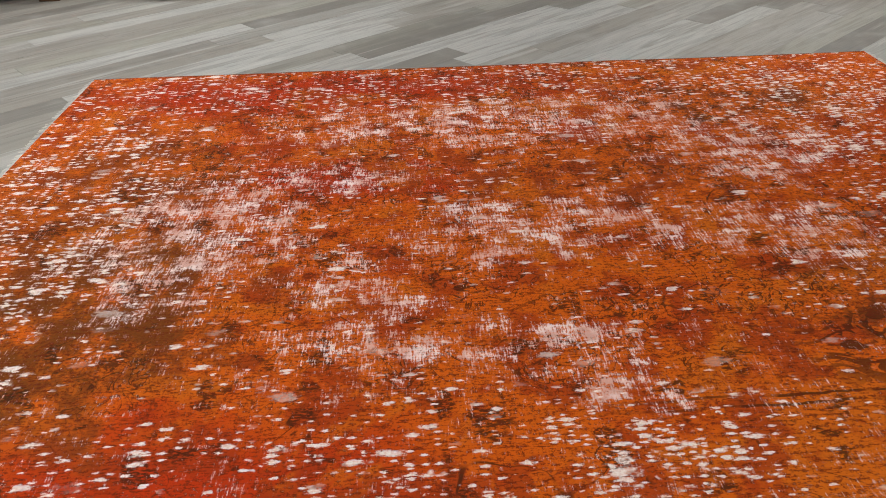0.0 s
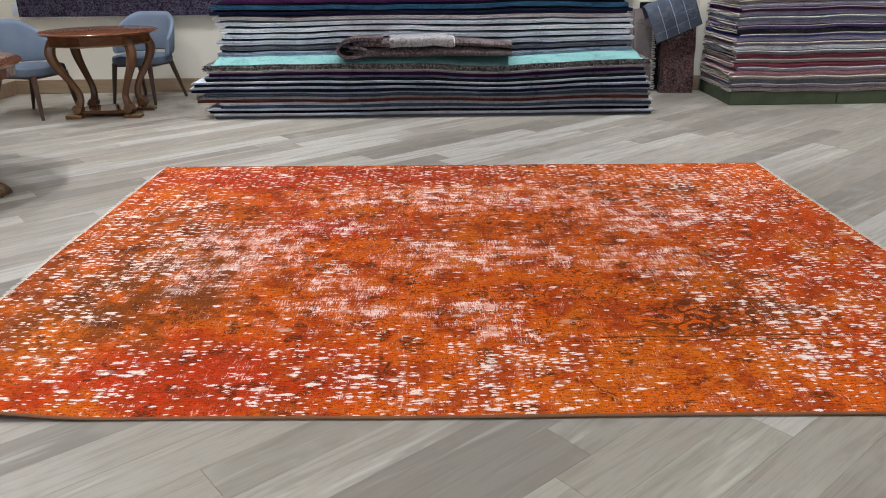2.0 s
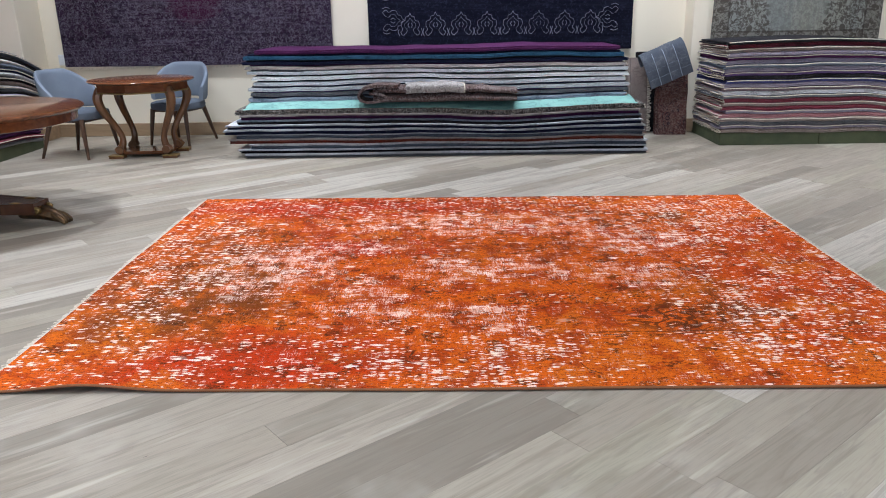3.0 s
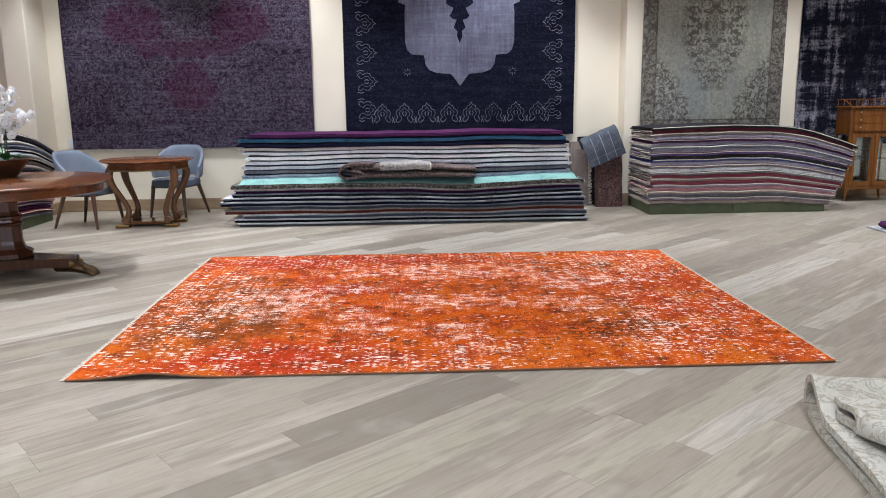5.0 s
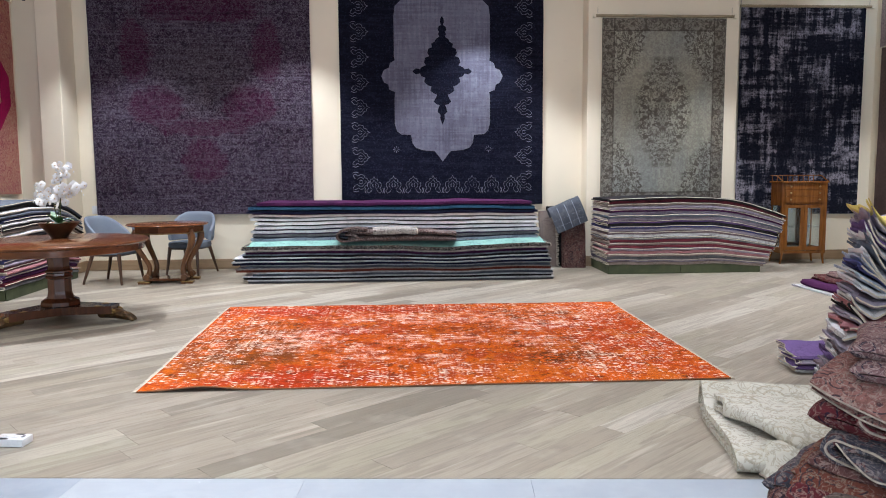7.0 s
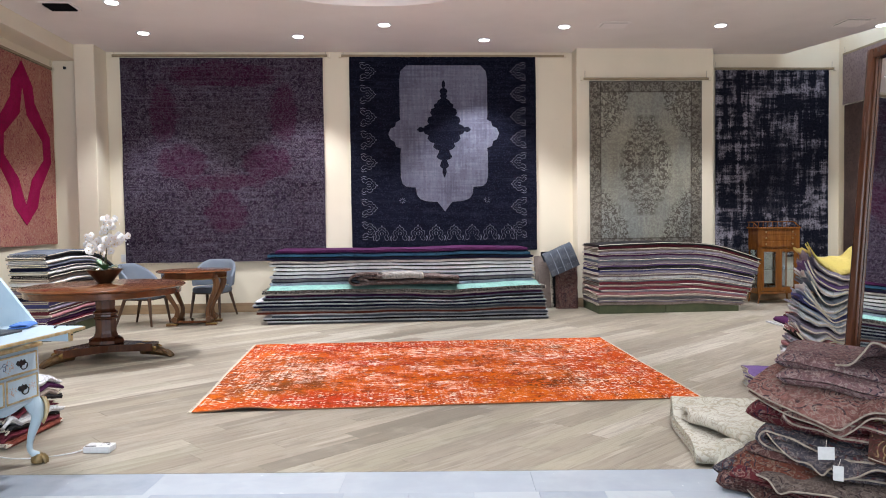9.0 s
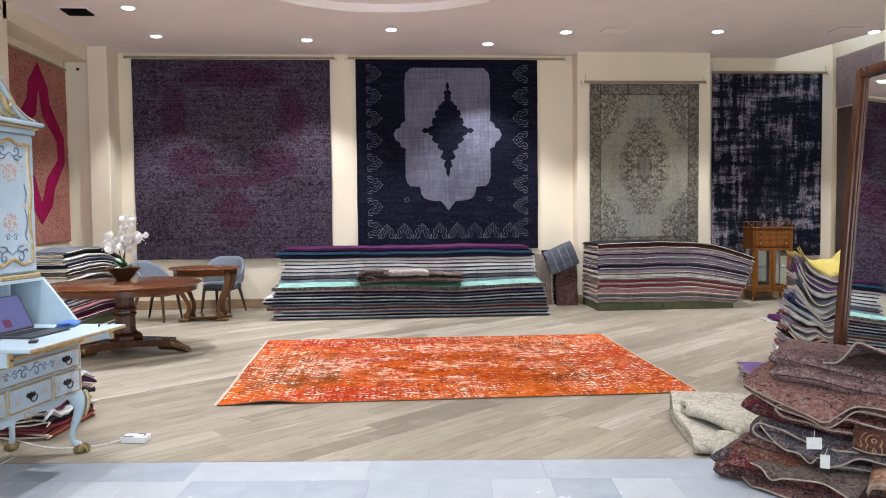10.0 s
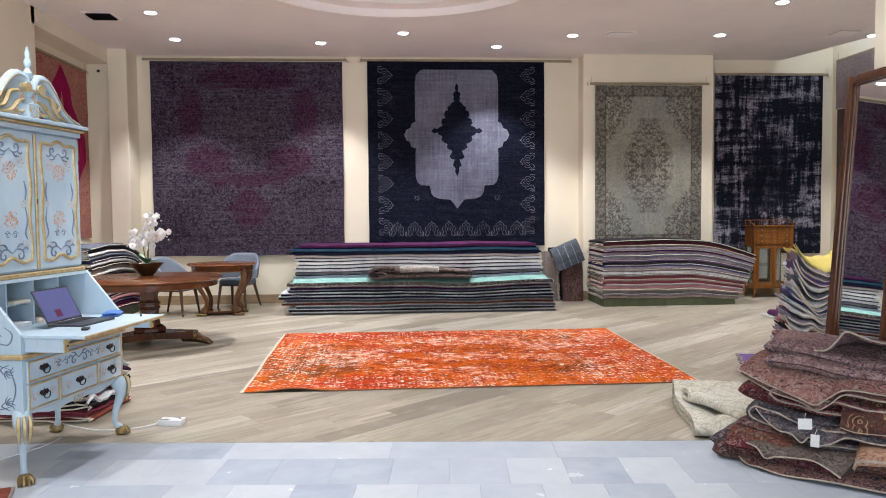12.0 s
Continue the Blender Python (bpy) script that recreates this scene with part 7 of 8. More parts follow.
    for sx in (-1, 1):
        for sz in (-1, 1):
            for k in range(5):
                a = 0.6 + 0.5 * k
                brush(bm, [(0.0 + sx * (0.155 - q * 0.05 * math.cos(a + q)), -W - 0.0005, 0.555 + sz * (0.10 - q * 0.05 * math.sin(a + q))) for q in (0.0, 0.35, 0.7, 1.0)], 0.0035)
    part("painted_border", bm, SCROLLB, case, "blue-grey painted border")
    part("side_posy", posy(0, 0, 0, 0.05, 10, 9), ROSE, case, "coral painted flowers").matrix_local = pose(0, -W - 0.0004, 0.55, 0, 0, -90)
    part("writing_bed", bm_box(B + 0.001, -W + 0.0225, 0.8205, F0 - 0.001, W - 0.0225, 0.84), PALEBLUE, root)
    part("front_rail", bm_box(F0 - 0.02, -W + 0.0225, 0.7455, F0 - 0.001, W - 0.0225, 0.82), PALEBLUE, root)
    part("back_panel", bm_box(B + 0.001, -W + 0.0225, 0.8405, B + 0.012, W - 0.0225, 1.1445), PALEBLUE, root)
    part("top_board", bm_box(B + 0.0125, -W + 0.0225, 1.125, U + 0.03, W - 0.0225, 1.1445), PALEBLUE, root)
    for y in (-0.24, 0.0, 0.24):
        part("divider", bm_box(B + 0.0125, y - 0.006, 0.8405, U - 0.02, y + 0.006, 1.1245), PALEBLUE, root)
    part("inner_shelf", bm_box(B + 0.0125, -0.233, 0.975, U - 0.03, -0.007, 0.985), PALEBLUE, root)
    part("flap", bm_box(F0 + 0.001, -W + 0.02, 0.834, F0 + 0.375, W - 0.10, 0.856, bev=0.004), PALEBLUE, root, "pale blue writing flap, folded down")
    part("flap_edge", bm_box(F0 + 0.3755, -W + 0.02, 0.836, F0 + 0.382, W - 0.10, 0.854, bev=0.002), GILT, root)
    for sy in (-1, 1):
        lp = part("loper", bm_box(F0 + 0.0005, sy * (W - 0.045) - 0.018, 0.755, F0 + 0.24, sy * (W - 0.045) + 0.018, 0.8335, bev=0.003), PALEBLUE, root)
        part("loper_end", bm_box(F0 + 0.2405, sy * (W - 0.045) - 0.019, 0.754, F0 + 0.252, sy * (W - 0.045) + 0.019, 0.8335, bev=0.003), GILT, lp)
        part("loper_knob", lathe(bmesh.new(), [(0.003, 0.0), (0.006, 0.004), (0.003, 0.01)], 8), IRON, lp).matrix_local = pose(F0 + 0.252, sy * (W - 0.045), 0.794, 0, 90)
    # upper case, a little narrower
    W = 0.46
    part("upper_case", bm_box(B, -W, 1.1755, U, W, 2.05, bev=0.004), PALEBLUE, root)
    part("base_moulding", bm_box(B - 0.003, -W - 0.012, 1.1455, U + 0.025, W + 0.012, 1.175, bev=0.006), GILT, root, "rubbed gilt moulding")
    for sy in (-1, 1):
        y0, y1 = (-W + 0.02, -0.012) if sy < 0 else (0.012, W - 0.02)
        dr = part("door", bm_box(U + 0.0005, y0, 1.19, U + 0.02, y1, 2.035, bev=0.003), PALEBLUE, root)
        frame_bars(dr, U + 0.0195, y0 + 0.045, 1.25, y1 - 0.045, 1.98, 0.022, 0.012, 0.022)
        cy, x = (y0 + y1) / 2, U + 0.0206
        part("painted_posy", posy(x, cy, 1.80, 0.055, 18, 11 + sy), ROSE, dr, "coral painted flower garland")["kind"] = "stuff"
        for k in (-1, 1):
            part("painted_posy", posy(x, cy + k * 0.09, 1.85, 0.035, 8, 21 + sy + k), ROSE, dr, "coral painted flowers")["kind"] = "stuff"
            part("painted_posy", posy(x, cy + k * 0.12, 1.60, 0.03, 7, 31 + sy + k), ROSE, dr, "coral painted flowers")["kind"] = "stuff"
            part("painted_posy", posy(x, cy + k * 0.12, 1.36, 0.03, 6, 41 + sy + k), ROSE, dr, "coral painted flowers")["kind"] = "stuff"
            bm = bmesh.new()
            brush(bm, [(x, cy + k * 0.12, 1.74), (x, cy + k * 0.135, 1.68), (x, cy + k * 0.125, 1.62)], 0.006)
            brush(bm, [(x, cy + k * 0.125, 1.58), (x, cy + k * 0.14, 1.5), (x, cy + k * 0.12, 1.42), (x, cy + k * 0.14, 1.38)], 0.006)
            part("painted_ribbon", bm, SCROLLB, dr, "blue-grey painted ribbon")
        part("painted_posy", posy(x, cy, 1.50, 0.055, 18, 51 + sy), ROSE, dr, "coral painted bouquet")["kind"] = "stuff"
        part("painted_scroll", scrolls(x, cy, 1.93, 0.10, -1), SCROLLB, dr, "blue-grey painted scroll")
        part("painted_scroll", scrolls(x, cy, 1.30, 0.12), SCROLLB, dr, "blue-grey painted scroll")
        part("painted_vase", scrolls(x, cy, 1.41, 0.05), SCROLLB, dr, "blue-grey painted vase")
    part("door_strip", bm_box(U + 0.0205, -0.012, 1.19, U + 0.03, 0.012, 2.035, bev=0.004), GILT, root, "gilt strip between the doors")
    part("keyhole", bm_box(U + 0.0305, -0.004, 1.60, U + 0.032, 0.004, 1.63), IRON, root)
    for z0, z1, o in ((2.0505, 2.085, 0.012), (2.0855, 2.105, 0.03), (2.1055, 2.13, 0.05)):
        part("cornice", bm_box(B - 0.002, -W - o, z0, U + o + 0.01, W + o, z1, bev=0.006), GILT if z0 == 2.0855 else PALEBLUE, root)
    # swan-neck pediment
    for sy in (-1, 1):
        top = catmull([(W + 0.03, 2.135), (W - 0.06, 2.16), (W - 0.16, 2.22), (W - 0.25, 2.33), (W - 0.33, 2.385), (W - 0.41, 2.37), (W - 0.43, 2.32)], 4)
        bm = bmesh.new()
        tube(bm, [(U + 0.0, sy * y, z) for y, z in top], [float(a) for a in np.linspace(0.018, 0.034, len(top))], 10)
        sw = part("swan_neck", bm, PALEBLUE, root, "", True)
        bm = bmesh.new()
        tube(bm, [(U - 0.03, sy * (W - 0.40), 2.315), (U + 0.045, sy * (W - 0.40), 2.315)], 0.030, 14)
        part("rosette", bm, GILT, sw, "gilt scroll end", True)
        out = [(sy * y, z - 0.012) for y, z in top[4:-4]] + [(sy * (W - 0.37), 2.24), (sy * (W - 0.30), 2.17), (sy * (W - 0.32), 2.1315), (sy * (W - 0.03), 2.1315)]
        part("tympanum", prism(bmesh.new(), out, U - 0.018, U - 0.002, "x"), PALEBLUE, sw)
        bm = bmesh.new()
        tube(bm, [(U + 0.024, sy * y, z - 0.004) for y, z in top], 0.006, 6)
        part("gilt_line", bm, GILT, sw, "thin gilt line", True)
        bm = bmesh.new()
        brush(bm, [(U + 0.0, sy * (W - 0.10), 2.15), (U + 0.01, sy * (W - 0.22), 2.19), (U + 0.01, sy * (W - 0.27), 2.27), (U + 0.01, sy * (W - 0.36), 2.29)], 0.017)
        brush(bm, [(U + 0.0, sy * (W - 0.16), 2.14), (U + 0.012, sy * (W - 0.27), 2.16), (U + 0.012, sy * (W - 0.34), 2.22), (U + 0.012, sy * (W - 0.40), 2.24)], 0.015)
        brush(bm, [(U + 0.01, sy * (W - 0.22), 2.19), (U + 0.012, sy * (W - 0.19), 2.23), (U + 0.012, sy * (W - 0.22), 2.26)], 0.012)
        brush(bm, [(U + 0.01, sy * (W - 0.30), 2.17), (U + 0.012, sy * (W - 0.36), 2.16), (U + 0.012, sy * (W - 0.40), 2.18)], 0.012)
        part("leaf_carving", bm, GILT, sw, "gilt carved leaves", True)
    part("plinth", bm_box(U - 0.05, -0.045, 2.1305, U + 0.035, 0.045, 2.22, bev=0.006), PALEBLUE, root)
    part("plinth_carving", posy(U + 0.0355, 0, 2.18, 0.05, 14, 77), GILT, root, "gilt carved leaves")
    part("finial", lathe(bmesh.new(), [(0.04, 2.2205), (0.03, 2.24), (0.018, 2.262), (0.034, 2.285), (0.044, 2.31), (0.03, 2.345), (0.014, 2.37), (0.024, 2.385), (0.030, 2.41), (0.013, 2.44), (0.021, 2.46), (0.023, 2.48), (0.012, 2.505), (0.016, 2.525), (0.010, 2.55), (0.003, 2.575)], 16, U - 0.005, 0), PALEBLUE, root, "", True)
    part("finial_band", lathe(bmesh.new(), [(0.0425, 2.294), (0.046, 2.30), (0.0425, 2.306)], 16, U - 0.005, 0), GILT, root, "", True)
    return root


secretary()


def desk_things():
    o = pose(-2.27, -0.72, 0.857, 0, 0, -12)
    # open laptop, screen turned to the room
    lap = thing("laptop", o @ pose(0.30, -0.02, 0, 0, 0, 90), "open dark grey laptop with a lit screen on the desk", "laptop")
    shell = m_plain("dark_grey_aluminium", (0.09, 0.09, 0.10), (0.075, 0.075, 0.085), 0.35, 8, 0.7)
    part("keyboard_half", bm_box(-0.17, -0.12, 0.0, 0.17, 0.11, 0.012, bev=0.003), shell, lap)
    kb = mat("black_keys", 0.6)
    kb.node_tree.nodes["Principled BSDF"].inputs["Base Color"].default_value = (0.015, 0.015, 0.018, 1)
    for r in range(5):
        for c in range(13):
            part("key", bm_box(-0.15 + c * 0.0232, -0.005 + r * 0.021, 0.0121, -0.15 + c * 0.0232 + 0.02, -0.005 + r * 0.021 + 0.018, 0.0135), kb, lap)
    scr = part("screen_half", bm_box(-0.17, -0.006, 0.0, 0.17, 0.0, 0.225, bev=0.002), shell, lap)
    scr.matrix_local = pose(0, 0.112, 0.012, -28)
    disp = mat("lit_display", 0.3)
    b = disp.node_tree.nodes["Principled BSDF"]
    b.inputs["Base Color"].default_value = (0.02, 0.02, 0.03, 1)
    b.inputs["Emission Color"].default_value = (0.15, 0.17, 0.46, 1)
    b.inputs["Emission Strength"].default_value = 0.55
    part("display", bm_box(-0.158, -0.0075, 0.012, 0.158, -0.0062, 0.215), disp, scr, "lit violet-blue display")
    win = mat("display_window", 0.3)
    b = win.node_tree.nodes["Principled BSDF"]
    b.inputs["Base Color"].default_value = (0.02, 0.01, 0.02, 1)
    b.inputs["Emission Color"].default_value = (0.25, 0.04, 0.12, 1)
    b.inputs["Emission Strength"].default_value = 0.4
    part("display_panel", bm_box(-0.06, -0.0085, 0.03, 0.0, -0.0076, 0.08), win, scr, "dark red panel on the display")
    blue = m_plain("blue_cloth", (0.06, 0.16, 0.45), (0.05, 0.12, 0.36), 0.8)
    c = thing("folded_cloth", o @ pose(0.30, 0.30, 0, 0, 0, 20), "small crumpled bright blue cloth on the desk", "cloth")
    part("cloth", sheet(catmull([(-0.05, 0.006), (0.03, 0.007), (0.06, 0.014), (0.03, 0.022), (-0.04, 0.02)], 3), 0.16, 0.006, lambda u, v, z, t: Vector((u, v, max(0.003, z + 0.006 * sn(v * 30, u * 30)))), 14), blue, c, "", True)
    for x, y, a in ((0.50, 0.32, 30), (0.52, 0.43, 10)):
        p = thing("pen", o @ pose(x, y, 0, 0, 0, a), "black pen lying on the desk flap", "pen", "pens on the desk")
        part("barrel", tube(bmesh.new(), [(0, -0.055, 0.006), (0, 0.05, 0.006)], 0.006, 8), kb, p, "", True)
        part("nib", tube(bmesh.new(), [(0, 0.0505, 0.006), (0, 0.068, 0.006)], [0.005, 0.001], 8), GREYMETAL, p, "", True)
    k = thing("key_fob", o @ pose(0.50, -0.28, 0, 0, 0, 25), "small black key fob on the desk flap", "key fob")
    part("body", bm_box(-0.02, -0.035, 0, 0.02, 0.035, 0.012, bev=0.005, seg=2), kb, k, "", True)
    for i, (y, z, w, h) in enumerate([(0.30, -0.016, 0.15, 0.03), (0.31, 0.015, 0.14, 0.025), (0.30, 0.041, 0.13, 0.02), (0.12, -0.016, 0.16, 0.02), (-0.12, -0.016, 0.15, 0.025), (-0.12, 0.129, 0.15, 0.02), (-0.36, -0.016, 0.15, 0.04)]):
        s = thing("paper_stack", o @ pose(-0.13, y, z), "stack of white papers in the desk pigeonhole", "papers", "papers in the desk")
        part("paper", bm_box(-0.1, -w / 2, 0, 0.11, w / 2, h, bev=0.002), PLASTIC if i % 2 == 0 else FRINGE, s)


desk_things()


def orchid():
    pot = thing("flower_bowl", pose(-3.0, 3.66, 0.79) @ Matrix.Scale(1.2, 4), "dark bronze bowl standing on the round table", "bowl")
    out = [(0.06, 0.0), (0.065, 0.006), (0.085, 0.03), (0.12, 0.075), (0.155, 0.115), (0.165, 0.125), (0.155, 0.124), (0.14, 0.11), (0.11, 0.095), (0.001, 0.09)]
    part("bowl_body", lathe(bmesh.new(), out, 28), m_plain("brown_bronze", (0.085, 0.045, 0.03), (0.16, 0.09, 0.05), 0.3, 9, 0.75), pot, "", True)
    soil = m_plain("moss", (0.05, 0.06, 0.025), (0.08, 0.07, 0.04), 0.95, 30, bump=0.6)
    part("moss", lathe(bmesh.new(), [(0.128, 0.104), (0.10, 0.116), (0.05, 0.12), (0.001, 0.12)], 20), soil, pot)
    pl = thing("orchid", pose(-3.0, 3.66, 0.935), "white orchid with tall arching stems in the bronze bowl", "plant")
    leafm = m_plain("orchid_leaf", (0.035, 0.11, 0.03), (0.06, 0.16, 0.05), 0.4, 12)
    palem = m_plain("grey_green_leaf", (0.16, 0.26, 0.25), (0.20, 0.30, 0.30), 0.5, 12)
    stemm = m_plain("stem", (0.06, 0.09, 0.03), (0.10, 0.08, 0.04), 0.6, 12)
    petal = m_plain("white_petal", (0.86, 0.86, 0.87), (0.80, 0.80, 0.82), 0.6, 30)
    lip = m_plain("petal_lip", (0.65, 0.45, 0.30), (0.70, 0.60, 0.30), 0.6, 30)
    rnd = random.Random(5)

    def leaf(bm, base, a, ln, w, lift, curl):
        d, n = Vector((math.cos(a), math.sin(a), 0)), Vector((-math.sin(a), math.cos(a), 0))
        L, M, R = [], [], []
        k = 8
        for i in range(k + 1):
            t = i / k
            p = Vector(base) + d * ln * t + Vector((0, 0, lift * t - curl * t * t))
            ww = w * math.sin(math.pi * min(1, 0.08 + t * 0.92)) ** 0.7
            L.append(bm.verts.new(p + n * ww + Vector((0, 0, 0.2 * ww))))
            M.append(bm.verts.new(p))
            R.append(bm.verts.new(p - n * ww + Vector((0, 0, 0.2 * ww))))
        for i in range(k):
            bm.faces.new((L[i], M[i], M[i + 1], L[i + 1]))
            bm.faces.new((M[i], R[i], R[i + 1], M[i + 1]))

    for i in range(9):
        bm = bmesh.new()
        leaf(bm, (0.01 * math.cos(i), 0.01 * math.sin(i), -0.005), i * 0.7 + rnd.random(), rnd.uniform(0.13, 0.20), 0.034, rnd.uniform(0.05, 0.16), rnd.uniform(0.02, 0.10))
        part("leaf", bm, leafm if i % 3 else palem, pl, "", True)

    def flower(at, yaw, pitch, s):
        bm = bmesh.new()
        for k in range(5):
            a = k * 2 * math.pi / 5 + 0.3
            big = k in (0, 2)
            ln, w = (s, s * 0.62) if k in (0, 1, 3) else (s * 0.95, s * 0.38)
            d, n = Vector((math.cos(a), 0, math.sin(a))), Vector((-math.sin(a), 0, math.cos(a)))
            rows = []
            for i in range(5):
                t = i / 4
                p = d * ln * t + Vector((0, -0.25 * s * t * (1 - t) + 0.12 * s * t * t, 0))
                ww = w * math.sin(math.pi * min(1.0, 0.1 + 0.82 * t))
                rows.append([bm.verts.new(p + n * ww + Vector((0, 0.12 * ww, 0))), bm.verts.new(p + Vector((0, -0.1 * ww, 0))), bm.verts.new(p - n * ww + Vector((0, 0.12 * ww, 0)))])
            for r0, r1 in zip(rows, rows[1:]):
                bm.faces.new((r0[0], r0[1], r1[1], r1[0]))
                bm.faces.new((r0[1], r0[2], r1[2], r1[1]))
        f = part("flower", bm, petal, pl, "", True)
        f.matrix_local = pose(at[0], at[1], at[2], pitch, 0, yaw)
        bm = bmesh.new()
        lathe(bm, [(0.001, -0.008), (s * 0.16, -0.004), (s * 0.12, 0.004), (0.001, 0.010)], 8)
        part("flower_lip", bm, lip, f).matrix_local = pose(0, -0.012, -0.004, 80)

    stems = [[(0, 0, -0.01), (0.02, -0.01, 0.16), (0.06, -0.02, 0.30), (0.15, -0.03, 0.38), (0.24, -0.04, 0.33)],
             [(-0.01, 0.01, -0.01), (-0.03, 0.0, 0.15), (-0.05, -0.02, 0.30), (-0.10, -0.04, 0.34), (-0.17, -0.06, 0.26)],
             [(0.01, 0.02, -0.01), (0.02, 0.02, 0.20), (0.04, 0.0, 0.40), (0.08, -0.02, 0.53), (0.16, -0.05, 0.56)]]
    for st in stems:
        p = catmull(st, 6)
        bm = bmesh.new()
        tube(bm, p, [float(a) for a in np.linspace(0.005, 0.0025, len(p))], 6)
        part("stem", bm, stemm, pl, "", True)
        for i in range(9, len(p)):
            for k in range(1 + (i % 2)):
                q = p[i]
                flower((q[0] + rnd.uniform(-0.06, 0.06), q[1] - 0.02 + rnd.uniform(-0.04, 0.04), q[2] + rnd.uniform(-0.075, 0.05)), rnd.uniform(-55, 55), rnd.uniform(-30, 25), rnd.uniform(0.033, 0.047))
        for k in range(3):
            bm = bmesh.new()
            lathe(bm, [(0.001, -0.009), (0.007, -0.002), (0.005, 0.006), (0.001, 0.010)], 8)
            q = p[-1]
            part("bud", bm, petal, pl, "", True).matrix_local = pose(q[0] + 0.018 * k * (1 if q[0] > 0 else -1), q[1], q[2] - 0.012 * k * k)


orchid()


def leaning_mirror():
    lean = math.degrees(math.atan2(0.17, 2.4))
    root = thing("floor_mirror", pose(2.90, -0.97, 0, 0, lean, -1.5), "tall dark wood framed mirror leaning on a pillar", "mirror")
    h, w = 2.42, 0.64
    glass = mat("mirror_glass", 0.015, 1.0)
    glass.node_tree.nodes["Principled BSDF"].inputs["Base Color"].default_value = (0.86, 0.88, 0.88, 1)
    part("mirror_glass", bm_box(0.012, -w / 2 + 0.06, 0.06, 0.016, w / 2 - 0.06, h - 0.06), glass, root, "clear mirror glass")
    part("backing", bm_box(0.0165, -w / 2 + 0.01, 0.01, 0.028, w / 2 - 0.01, h - 0.01), DARKW, root)
    fr = m_wood("mirror_frame_wood", (0.10, 0.038, 0.018), (0.065, 0.024, 0.012), 0.25, 2)
    for s in (-1, 1):
        y = s * (w / 2 - 0.03)
        st = part("stile", bm_box(-0.02, y - 0.03, 0.0, 0.0118, y + 0.03, h, bev=0.007, seg=2), fr, root, "", True)
        part("inner_bead", bm_box(-0.004, y - s * 0.0395 - 0.008, 0.06, 0.0116, y - s * 0.0395 + 0.008, h - 0.06, bev=0.003), fr, st)
    for z in (0.03, h - 0.03):
        part("rail", bm_box(-0.019, -w / 2 + 0.0605, z - 0.03, 0.0116, w / 2 - 0.0605, z + 0.03, bev=0.007, seg=2), fr, root, "", True)


leaning_mirror()


